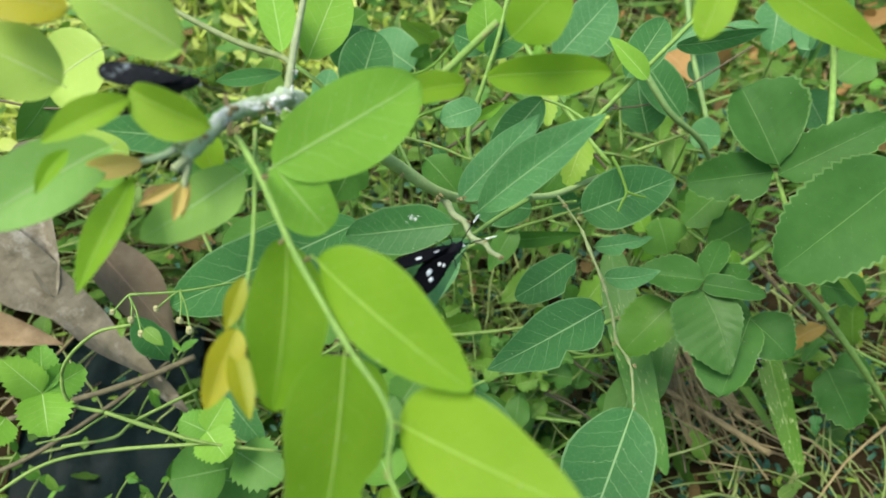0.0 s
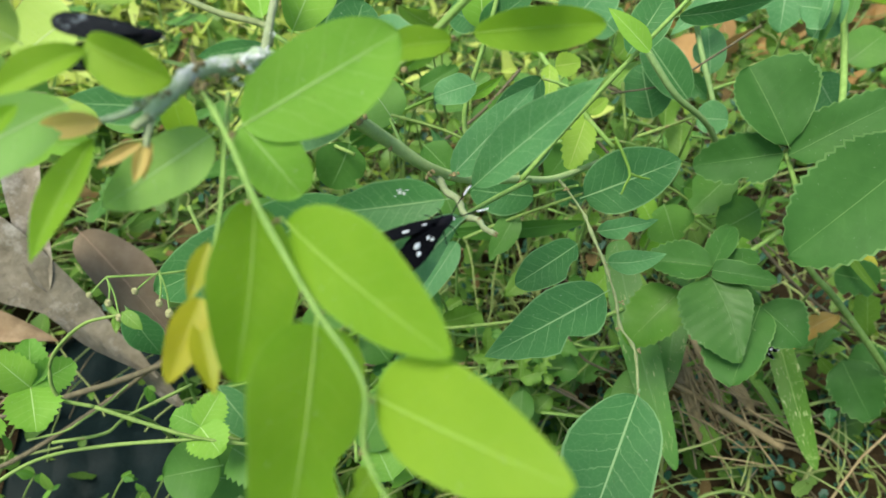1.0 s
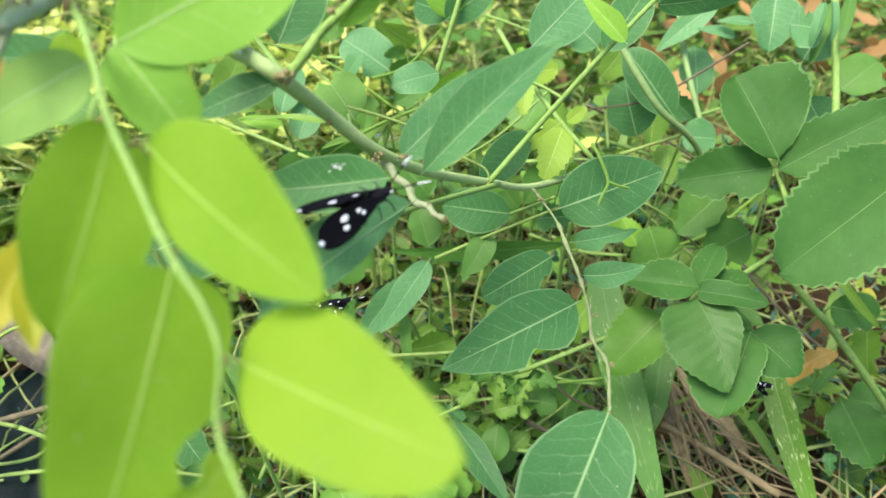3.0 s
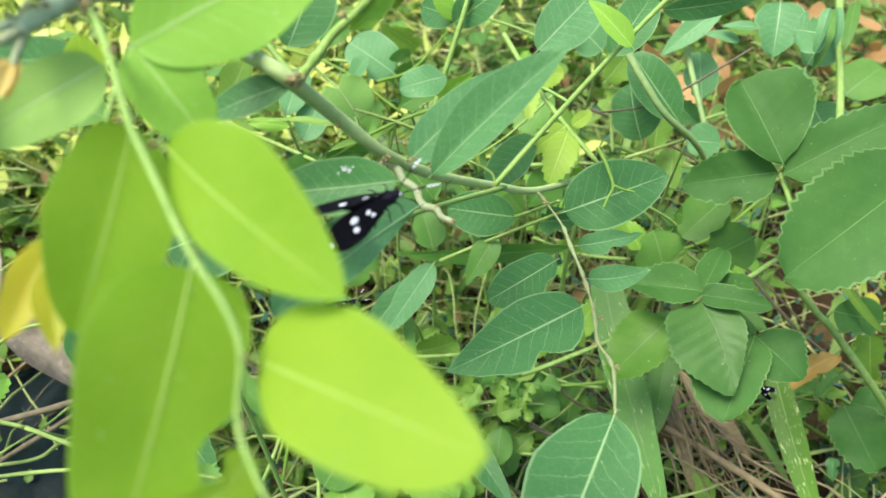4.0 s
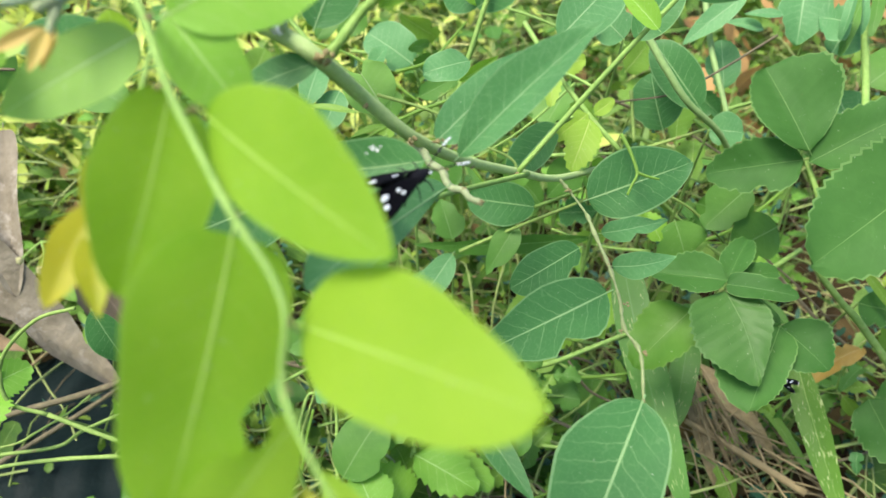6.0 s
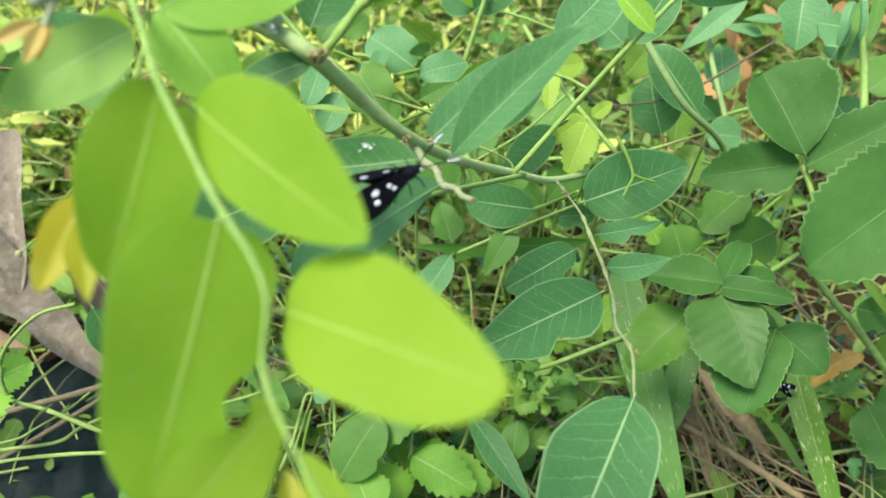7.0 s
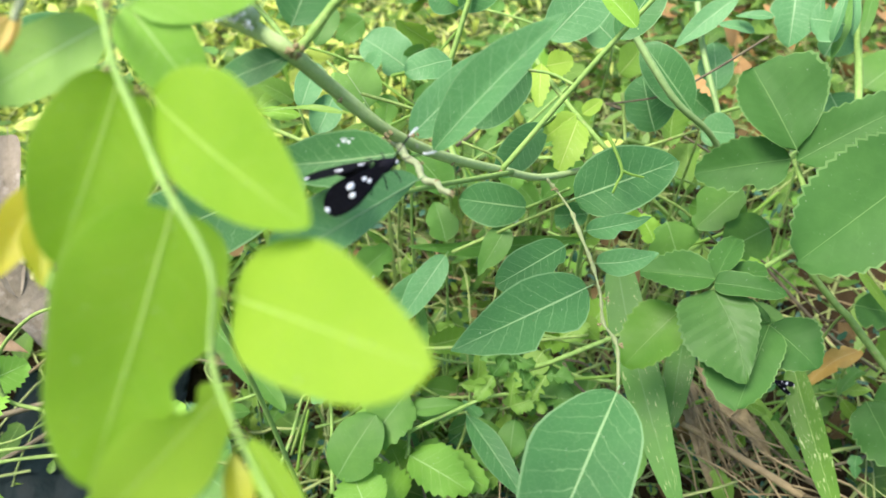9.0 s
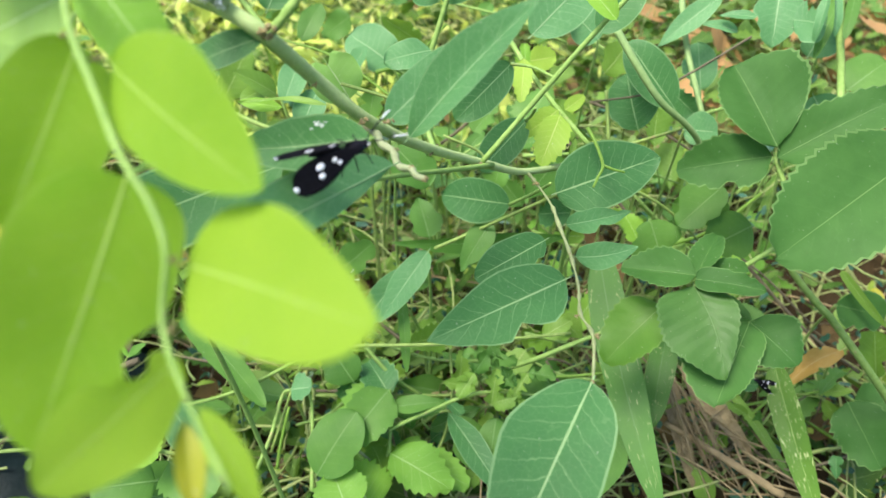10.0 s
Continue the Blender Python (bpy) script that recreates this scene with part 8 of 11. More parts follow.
stem(ragged, [(-0.0494, 0.2885, 0.0562), (-0.0600, 0.3208, 0.0437), (-0.0570, 0.3393, -0.0050)], 0.0005, 0.0009, M_DIM, name="stalk", sides=5)
leaf(ragged, (-0.0494, 0.2885, 0.0562), (-0.0399, 0.2930, 0.0842), 0.0146, (-0.40, -0.87, 0.28), M_FRESH, "wedge", fold=0.32, curl=-0.03, ripple=0.06, teeth=7, tooth=0.154, bites=((0.19, 1, 0.56, 0.051), (0.29, -1, 0.3, 0.058)))
stem(ragged, [(0.1169, 0.3336, 0.0672), (0.1262, 0.3607, 0.0503), (0.1439, 0.3714, -0.0050)], 0.0005, 0.0009, M_DIM, name="stalk", sides=5)
leaf(ragged, (0.1169, 0.3336, 0.0672), (0.1347, 0.3505, 0.0686), 0.0122, (0.12, -0.20, 0.97), M_BACK, "wedge", fold=0.32, curl=0.05, ripple=0.06, teeth=8, tooth=0.099, bites=((0.53, -1, 0.44, 0.033), (0.83, -1, 0.57, 0.07), (0.43, -1, 0.55, 0.027)))
stem(ragged, [(-0.0004, 0.3021, 0.0526), (-0.0028, 0.3327, 0.0415), (-0.0195, 0.3488, -0.0050)], 0.0005, 0.0009, M_DIM, name="stalk", sides=5)
leaf(ragged, (-0.0004, 0.3021, 0.0526), (-0.0186, 0.2974, 0.0444), 0.0163, (-0.35, -0.24, 0.91), M_BACK, "wedge", fold=0.15, curl=0.02, ripple=0.06, teeth=9, tooth=0.11, bites=((0.36, -1, 0.45, 0.041), (0.71, -1, 0.6, 0.04)))
stem(ragged, [(-0.0454, 0.2837, 0.1085), (-0.0635, 0.3190, 0.0751), (-0.0679, 0.3421, -0.0050)], 0.0005, 0.0009, M_DIM, name="stalk", sides=5)
leaf(ragged, (-0.0454, 0.2837, 0.1085), (-0.0459, 0.3007, 0.1225), 0.0170, (0.39, -0.58, 0.71), M_BACK, "wedge", fold=0.26, curl=-0.03, ripple=0.06, teeth=8, tooth=0.077, bites=((0.32, -1, 0.28, 0.07), (0.16, -1, 0.29, 0.051), (0.84, 1, 0.63, 0.06)))
stem(ragged, [(0.0382, 0.2629, 0.0728), (0.0381, 0.2976, 0.0537), (0.0297, 0.3198, -0.0050)], 0.0005, 0.0009, M_DIM, name="stalk", sides=5)
leaf(ragged, (0.0382, 0.2629, 0.0728), (0.0445, 0.2763, 0.0897), 0.0117, (-0.37, -0.65, 0.66), M_LIME, "toothed", fold=0.37, curl=-0.05, ripple=0.06, teeth=8, tooth=0.121, bites=((0.41, 1, 0.34, 0.075), (0.85, -1, 0.33, 0.042)))
stem(ragged, [(0.0953, 0.3126, 0.0866), (0.1031, 0.3398, 0.0619), (0.0966, 0.3507, -0.0050)], 0.0005, 0.0009, M_DIM, name="stalk", sides=5)
leaf(ragged, (0.0953, 0.3126, 0.0866), (0.0707, 0.3162, 0.0757), 0.0132, (-0.37, -0.72, 0.58), M_LIME, "wedge", fold=0.31, curl=0.03, ripple=0.06, teeth=7, tooth=0.143, bites=((0.87, 1, 0.51, 0.05), (0.89, 1, 0.49, 0.052), (0.8, 1, 0.3, 0.064), (0.32, -1, 0.24, 0.064)))
stem(ragged, [(0.0707, 0.3391, 0.1002), (0.0686, 0.3675, 0.0701), (0.0455, 0.3800, -0.0050)], 0.0005, 0.0009, M_DIM, name="stalk", sides=5)
leaf(ragged, (0.0707, 0.3391, 0.1002), (0.0714, 0.3401, 0.0780), 0.0136, (-0.64, -0.77, -0.06), M_LIME, "toothed", fold=0.27, curl=-0.03, ripple=0.06, teeth=7, tooth=0.121, bites=((0.59, -1, 0.27, 0.06), (0.33, -1, 0.21, 0.053)))
stem(ragged, [(-0.0151, 0.3210, 0.0655), (0.0007, 0.3507, 0.0493), (0.0137, 0.3653, -0.0050)], 0.0005, 0.0009, M_DIM, name="stalk", sides=5)
leaf(ragged, (-0.0151, 0.3210, 0.0655), (-0.0428, 0.3228, 0.0665), 0.0191, (-0.01, -0.56, 0.83), M_BACK, "pointed", fold=0.24, curl=0.02, ripple=0.06, bites=((0.41, 1, 0.49, 0.053), (0.89, 1, 0.41, 0.061), (0.88, 1, 0.51, 0.055), (0.43, 1, 0.53, 0.078)))
stem(ragged, [(0.0502, 0.3114, 0.1056), (0.0376, 0.3362, 0.0733), (0.0215, 0.3435, -0.0050)], 0.0005, 0.0009, M_DIM, name="stalk", sides=5)
leaf(ragged, (0.0502, 0.3114, 0.1056), (0.0627, 0.3145, 0.0851), 0.0095, (0.06, -0.99, -0.11), M_BACK, "toothed", fold=0.25, curl=-0.02, ripple=0.06, teeth=9, tooth=0.143, bites=((0.86, 1, 0.49, 0.069), (0.75, 1, 0.33, 0.039), (0.24, 1, 0.28, 0.033)))
stem(ragged, [(0.0009, 0.2745, 0.0593), (0.0160, 0.2953, 0.0456), (0.0265, 0.2965, -0.0050)], 0.0005, 0.0009, M_DIM, name="stalk", sides=5)
leaf(ragged, (0.0009, 0.2745, 0.0593), (-0.0174, 0.2715, 0.0485), 0.0118, (-0.47, -0.21, 0.86), M_BACK, "wedge", fold=0.14, curl=-0.02, ripple=0.06, teeth=8, tooth=0.077, bites=((0.58, 1, 0.26, 0.027), (0.87, 1, 0.51, 0.046)))
stem(ragged, [(0.0648, 0.3349, 0.0782), (0.0449, 0.3678, 0.0569), (0.0383, 0.3871, -0.0050)], 0.0005, 0.0009, M_DIM, name="stalk", sides=5)
leaf(ragged, (0.0648, 0.3349, 0.0782), (0.0639, 0.3168, 0.0552), 0.0125, (0.08, -0.79, 0.61), M_FRESH, "pointed", fold=0.31, curl=0.08, ripple=0.06, bites=((0.81, -1, 0.54, 0.077), (0.81, -1, 0.47, 0.029), (0.89, 1, 0.2, 0.068), (0.42, -1, 0.52, 0.038)))
stem(ragged, [(-0.0505, 0.2824, -0.0005), (-0.0575, 0.3108, 0.0097), (-0.0657, 0.3235, -0.0050)], 0.0005, 0.0009, M_DIM, name="stalk", sides=5)
leaf(ragged, (-0.0505, 0.2824, -0.0005), (-0.0523, 0.2769, -0.0201), 0.0074, (0.47, -0.86, 0.20), M_LIME, "toothed", fold=0.12, curl=-0.04, ripple=0.06, teeth=8, tooth=0.138, bites=((0.38, -1, 0.32, 0.036), (0.17, -1, 0.27, 0.062), (0.6, -1, 0.26, 0.03), (0.31, -1, 0.4, 0.057)))
stem(ragged, [(0.0545, 0.3088, 0.0971), (0.0368, 0.3322, 0.0682), (0.0291, 0.3374, -0.0050)], 0.0005, 0.0009, M_DIM, name="stalk", sides=5)
leaf(ragged, (0.0545, 0.3088, 0.0971), (0.0712, 0.3015, 0.1116), 0.0135, (-0.68, -0.51, 0.53), M_LIME, "pointed", fold=0.32, curl=-0.03, ripple=0.06, bites=((0.32, 1, 0.37, 0.067), (0.72, 1, 0.21, 0.075), (0.17, 1, 0.21, 0.055)))
stem(ragged, [(-0.0396, 0.2636, 0.0349), (-0.0283, 0.2945, 0.0310), (-0.0135, 0.3107, -0.0050)], 0.0005, 0.0009, M_DIM, name="stalk", sides=5)
leaf(ragged, (-0.0396, 0.2636, 0.0349), (-0.0632, 0.2644, 0.0230), 0.0117, (-0.42, -0.43, 0.80), M_FRESH, "pointed", fold=0.23, curl=-0.04, ripple=0.06, bites=((0.76, -1, 0.61, 0.066), (0.16, -1, 0.31, 0.073), (0.84, -1, 0.44, 0.078)))
stem(ragged, [(-0.0145, 0.2716, 0.0571), (-0.0162, 0.2923, 0.0443), (-0.0114, 0.2933, -0.0050)], 0.0005, 0.0009, M_DIM, name="stalk", sides=5)
leaf(ragged, (-0.0145, 0.2716, 0.0571), (-0.0184, 0.2829, 0.0771), 0.0181, (-0.24, -0.86, 0.44), M_GREY, "toothed", fold=0.35, curl=0.03, ripple=0.06, teeth=8, tooth=0.132, bites=((0.62, -1, 0.58, 0.026), (0.72, 1, 0.59, 0.068)))
stem(ragged, [(0.0533, 0.3002, 0.0473), (0.0568, 0.3333, 0.0384), (0.0455, 0.3529, -0.0050)], 0.0005, 0.0009, M_DIM, name="stalk", sides=5)
leaf(ragged, (0.0533, 0.3002, 0.0473), (0.0706, 0.3067, 0.0543), 0.0111, (0.16, -0.89, 0.43), M_FRESH, "wedge", fold=0.14, curl=-0.05, ripple=0.06, teeth=7, tooth=0.138, bites=((0.84, 1, 0.41, 0.061), (0.34, -1, 0.54, 0.032)))
stem(ragged, [(0.0762, 0.2935, 0.0467), (0.0823, 0.3200, 0.0380), (0.0776, 0.3296, -0.0050)], 0.0005, 0.0009, M_DIM, name="stalk", sides=5)
leaf(ragged, (0.0762, 0.2935, 0.0467), (0.0923, 0.3118, 0.0492), 0.0153, (-0.11, -0.04, 0.99), M_BACK, "toothed", fold=0.11, curl=0.09, ripple=0.06, teeth=7, tooth=0.132, bites=((0.56, -1, 0.31, 0.036), (0.87, 1, 0.38, 0.027), (0.31, -1, 0.24, 0.077)))
stem(ragged, [(0.0609, 0.2866, 0.0861), (0.0189, 0.2851, 0.0799), (-0.0242, 0.2825, 0.0651)], 0.00098, 0.00071, M_STEM, name='stem', sides=6)
stem(ragged, [(0.1077, 0.2905, 0.1038), (0.0856, 0.2946, 0.1039), (0.0632, 0.3060, 0.1074)], 0.00112, 0.00078, M_STEM, name='stem', sides=6)
stem(ragged, [(0.0756, 0.3156, 0.0963), (0.0956, 0.3168, 0.0898), (0.1173, 0.3102, 0.0657)], 0.00118, 0.00061, M_WOOD, name='stem', sides=6)
stem(ragged, [(0.0388, 0.2996, 0.0876), (0.0644, 0.3050, 0.0868), (0.0910, 0.3103, 0.0787)], 0.00086, 0.00094, M_WOOD, name='stem', sides=6)
stem(ragged, [(-0.0024, 0.2991, 0.0700), (-0.0339, 0.3044, 0.0725), (-0.0666, 0.3093, 0.0676)], 0.00116, 0.00103, M_WOOD, name='stem', sides=6)
stem(ragged, [(-0.0505, 0.2576, 0.0501), (-0.0343, 0.2518, 0.0344), (-0.0183, 0.2485, 0.0150)], 0.00128, 0.00073, M_WOOD, name='stem', sides=6)
stem(ragged, [(-0.0295, 0.2921, 0.1260), (-0.0131, 0.2850, 0.1084), (0.0032, 0.2849, 0.0935)], 0.00122, 0.00107, M_STEM, name='stem', sides=6)
stem(ragged, [(-0.0216, 0.3026, 0.1176), (0.0129, 0.3012, 0.1066), (0.0480, 0.3082, 0.1006)], 0.00075, 0.00113, M_STEM, name='stem', sides=6)
stem(ragged, [(0.0903, 0.2565, 0.0697), (0.0616, 0.2469, 0.0513), (0.0319, 0.2481, 0.0411)], 0.00101, 0.00055, M_LIME, name='stem', sides=6)
stem(ragged, [(0.0308, 0.2887, 0.0253), (-0.0035, 0.2888, 0.0207), (-0.0387, 0.2866, 0.0062)], 0.00132, 0.00130, M_LIME, name='stem', sides=6)
stem(ragged, [(0.0778, 0.2524, 0.0487), (0.0575, 0.2540, 0.0454), (0.0367, 0.2637, 0.0464)], 0.00118, 0.00093, M_STEM, name='stem', sides=6)
stem(ragged, [(0.0951, 0.2886, 0.0170), (0.0692, 0.2814, 0.0017), (0.0433, 0.2690, -0.0276)], 0.00109, 0.00087, M_STEM, name='stem', sides=6)
stem(ragged, [(0.0561, 0.2713, 0.0330), (0.0870, 0.2638, 0.0138), (0.1194, 0.2566, -0.0118)], 0.00095, 0.00058, M_STEM, name='stem', sides=6)
stem(ragged, [(0.0213, 0.3208, 0.0696), (-0.0201, 0.3065, 0.0454), (-0.0631, 0.2997, 0.0249)], 0.00132, 0.00090, M_STEM, name='stem', sides=6)
stem(ragged, [(-0.0075, 0.2965, 0.0443), (0.0304, 0.2824, 0.0155), (0.0690, 0.2787, -0.0056)], 0.00094, 0.00092, M_WOOD, name='stem', sides=6)
stem(ragged, [(-0.0716, 0.3177, 0.0892), (-0.1196, 0.3159, 0.0828), (-0.1705, 0.3239, 0.0834)], 0.00094, 0.00069, M_WOOD, name='stem', sides=6)
stem(ragged, [(0.0633, 0.3038, 0.1275), (0.0845, 0.3048, 0.1207), (0.1069, 0.3092, 0.1117)], 0.00130, 0.00065, M_STEM, name='stem', sides=6)
stem(ragged, [(-0.0010, 0.3263, 0.0872), (-0.0346, 0.3427, 0.1051), (-0.0697, 0.3647, 0.1240)], 0.00125, 0.00073, M_WOOD, name='stem', sides=6)
stem(ragged, [(0.0149, 0.2670, 0.0461), (0.0511, 0.2727, 0.0449), (0.0882, 0.2877, 0.0498)], 0.00130, 0.00081, M_WOOD, name='stem', sides=6)
stem(ragged, [(0.0466, 0.3163, 0.0783), (0.0246, 0.3156, 0.0718), (0.0019, 0.3167, 0.0611)], 0.00144, 0.00066, M_STEM, name='stem', sides=6)
stem(ragged, [(-0.0189, 0.2704, 0.0403), (0.0151, 0.2860, 0.0530), (0.0495, 0.3106, 0.0713)], 0.00085, 0.00056, M_WOOD, name='stem', sides=6)
stem(ragged, [(0.0196, 0.3059, 0.1260), (-0.0143, 0.2959, 0.1074), (-0.0494, 0.2844, 0.0799)], 0.00076, 0.00067, M_LIME, name='stem', sides=6)
stem(ragged, [(-0.0620, 0.2909, 0.1188), (-0.1047, 0.2792, 0.0983), (-0.1501, 0.2760, 0.0831)], 0.00112, 0.00084, M_STEM, name='stem', sides=6)
stem(ragged, [(-0.0017, 0.2877, 0.0588), (0.0412, 0.3103, 0.0807), (0.0858, 0.3266, 0.0869)], 0.00139, 0.00119, M_STEM, name='stem', sides=6)
stem(ragged, [(-0.0330, 0.2838, 0.0996), (-0.0517, 0.2762, 0.0833), (-0.0720, 0.2771, 0.0722)], 0.00085, 0.00091, M_STEM, name='stem', sides=6)
stem(ragged, [(-0.0340, 0.3140, 0.0764), (-0.0009, 0.2988, 0.0465), (0.0327, 0.2895, 0.0178)], 0.00107, 0.00095, M_STEM, name='stem', sides=6)
stem(ragged, [(-0.0366, 0.2509, 0.0628), (-0.0589, 0.2335, 0.0333), (-0.0830, 0.2274, 0.0126)], 0.00109, 0.00059, M_LIME, name='stem', sides=6)
stem(ragged, [(-0.0233, 0.3147, 0.1098), (-0.0578, 0.3356, 0.1341), (-0.0939, 0.3576, 0.1531)], 0.00121, 0.00068, M_STEM, name='stem', sides=6)
stem(ragged, [(-0.0297, 0.3159, 0.0983), (-0.0562, 0.3172, 0.0950), (-0.0838, 0.3122, 0.0760)], 0.00108, 0.00106, M_LIME, name='stem', sides=6)
stem(ragged, [(0.0225, 0.3033, 0.0758), (0.0638, 0.2967, 0.0572), (0.1067, 0.2878, 0.0286)], 0.00100, 0.00060, M_LIME, name='stem', sides=6)
stem(ragged, [(0.0132, 0.2726, 0.0486), (-0.0088, 0.2883, 0.0649), (-0.0314, 0.2974, 0.0653)], 0.00129, 0.00124, M_STEM, name='stem', sides=6)
stem(ragged, [(0.1140, 0.2754, 0.0270), (0.1492, 0.2784, 0.0221), (0.1868, 0.2773, 0.0045)], 0.00111, 0.00060, M_STEM, name='stem', sides=6)
stem(ragged, [(0.2305, 0.3075, 0.0490), (0.2215, 0.3297, 0.0394), (0.2243, 0.3329, -0.0050)], 0.0005, 0.0009, M_DIM, name="stalk", sides=5)
leaf(ragged, (0.2305, 0.3075, 0.0490), (0.2549, 0.3249, 0.0627), 0.0191, (-0.32, -0.26, 0.91), M_BACK, "wedge", fold=0.14, curl=0.01, ripple=0.06, teeth=8, tooth=0.132, bites=((0.54, -1, 0.38, 0.028), (0.22, -1, 0.33, 0.028)))
stem(ragged, [(0.2042, 0.2981, 0.0969), (0.2129, 0.3218, 0.0682), (0.2132, 0.3273, -0.0050)], 0.0005, 0.0009, M_DIM, name="stalk", sides=5)
leaf(ragged, (0.2042, 0.2981, 0.0969), (0.1934, 0.3050, 0.0899), 0.0088, (-0.67, -0.51, 0.53), M_GREY, "toothed", fold=0.22, curl=-0.01, ripple=0.06, teeth=7, tooth=0.083, bites=((0.9, 1, 0.62, 0.054), (0.68, 1, 0.64, 0.068), (0.39, 1, 0.42, 0.055)))
stem(ragged, [(0.1657, 0.2635, 0.0611), (0.1476, 0.2964, 0.0466), (0.1409, 0.3158, -0.0050)], 0.0005, 0.0009, M_DIM, name="stalk", sides=5)
leaf(ragged, (0.1657, 0.2635, 0.0611), (0.1784, 0.2552, 0.0350), 0.0133, (0.00, -0.95, 0.31), M_LIME, "pointed", fold=0.12, curl=0.09, ripple=0.06, bites=((0.27, 1, 0.41, 0.038), (0.17, 1, 0.52, 0.064), (0.71, 1, 0.31, 0.031), (0.18, 1, 0.27, 0.079)))
stem(ragged, [(0.2043, 0.2862, 0.0654), (0.2143, 0.3121, 0.0492), (0.2049, 0.3210, -0.0050)], 0.0005, 0.0009, M_DIM, name="stalk", sides=5)
leaf(ragged, (0.2043, 0.2862, 0.0654), (0.2027, 0.2853, 0.0893), 0.0083, (-0.20, -0.98, -0.05), M_BACK, "pointed", fold=0.3, curl=0.05, ripple=0.06, bites=((0.28, -1, 0.57, 0.05), (0.74, 1, 0.46, 0.066), (0.56, 1, 0.55, 0.045)))
stem(ragged, [(0.1938, 0.2806, 0.0899), (0.1933, 0.3101, 0.0639), (0.1872, 0.3242, -0.0050)], 0.0005, 0.0009, M_DIM, name="stalk", sides=5)
leaf(ragged, (0.1938, 0.2806, 0.0899), (0.1803, 0.2830, 0.0976), 0.0060, (0.05, -0.93, 0.37), M_LIME, "toothed", fold=0.27, curl=0.04, ripple=0.06, teeth=9, tooth=0.088, bites=((0.2, -1, 0.54, 0.048), (0.78, 1, 0.53, 0.057)))
stem(ragged, [(0.2844, 0.2969, 0.0430), (0.2773, 0.3201, 0.0358), (0.2864, 0.3250, -0.0050)], 0.0005, 0.0009, M_DIM, name="stalk", sides=5)
leaf(ragged, (0.2844, 0.2969, 0.0430), (0.2961, 0.2878, 0.0042), 0.0139, (-0.31, -0.94, 0.13), M_BACK, "toothed", fold=0.28, curl=-0.02, ripple=0.06, teeth=7, tooth=0.094, bites=((0.73, -1, 0.45, 0.055), (0.32, 1, 0.29, 0.038), (0.21, 1, 0.62, 0.067)))
stem(ragged, [(0.2831, 0.3137, 0.0874), (0.3002, 0.3358, 0.0624), (0.3070, 0.3390, -0.0050)], 0.0005, 0.0009, M_DIM, name="stalk", sides=5)
leaf(ragged, (0.2831, 0.3137, 0.0874), (0.2737, 0.3219, 0.1216), 0.0171, (-0.53, -0.85, 0.06), M_LIME, "wedge", fold=0.3, curl=0.06, ripple=0.06, teeth=7, tooth=0.116, bites=((0.41, 1, 0.51, 0.072), (0.65, 1, 0.28, 0.064), (0.36, 1, 0.31, 0.047)))
stem(ragged, [(0.2517, 0.3062, 0.0763), (0.2563, 0.3320, 0.0558), (0.2489, 0.3408, -0.0050)], 0.0005, 0.0009, M_DIM, name="stalk", sides=5)
leaf(ragged, (0.2517, 0.3062, 0.0763), (0.2742, 0.3053, 0.0539), 0.0107, (-0.21, -0.96, -0.17), M_LIME, "pointed", fold=0.31, curl=0.08, ripple=0.06, bites=((0.63, -1, 0.4, 0.027), (0.55, -1, 0.3, 0.042), (0.62, 1, 0.52, 0.035), (0.63, 1, 0.49, 0.051)))
stem(ragged, [(0.2922, 0.2921, 0.0244), (0.2952, 0.3270, 0.0247), (0.3050, 0.3493, -0.0050)], 0.0005, 0.0009, M_DIM, name="stalk", sides=5)
leaf(ragged, (0.2922, 0.2921, 0.0244), (0.3106, 0.2948, 0.0307), 0.0089, (-0.13, -0.73, 0.68), M_LIME, "pointed", fold=0.39, curl=0.05, ripple=0.06, bites=((0.18, -1, 0.59, 0.076), (0.63, 1, 0.29, 0.058)))
stem(ragged, [(0.1762, 0.3292, 0.0598), (0.1645, 0.3525, 0.0459), (0.1644, 0.3575, -0.0050)], 0.0005, 0.0009, M_DIM, name="stalk", sides=5)
leaf(ragged, (0.1762, 0.3292, 0.0598), (0.1810, 0.3304, 0.0748), 0.0064, (-0.31, -0.93, 0.18), M_LIME, "pointed", fold=0.38, curl=0.05, ripple=0.06, bites=((0.61, 1, 0.49, 0.046), (0.38, -1, 0.64, 0.067), (0.43, 1, 0.6, 0.051)))
stem(ragged, [(0.2446, 0.2588, 0.0623), (0.2391, 0.2877, 0.0474), (0.2215, 0.3009, -0.0050)], 0.0005, 0.0009, M_DIM, name="stalk", sides=5)
leaf(ragged, (0.2446, 0.2588, 0.0623), (0.2458, 0.2681, 0.0713), 0.0075, (-0.69, -0.45, 0.56), M_GREY, "wedge", fold=0.17, curl=0.1, ripple=0.06, teeth=9, tooth=0.105, bites=((0.57, 1, 0.56, 0.071), (0.49, -1, 0.47, 0.038)))
stem(ragged, [(0.1917, 0.2909, 0.0593), (0.1990, 0.3215, 0.0456), (0.2183, 0.3373, -0.0050)], 0.0005, 0.0009, M_DIM, name="stalk", sides=5)
leaf(ragged, (0.1917, 0.2909, 0.0593), (0.1785, 0.2878, 0.0476), 0.0137, (-0.61, -0.25, 0.75), M_FRESH, "toothed", fold=0.12, curl=0.04, ripple=0.06, teeth=7, tooth=0.099, bites=((0.27, 1, 0.54, 0.054), (0.34, 1, 0.44, 0.049), (0.4, -1, 0.26, 0.074)))
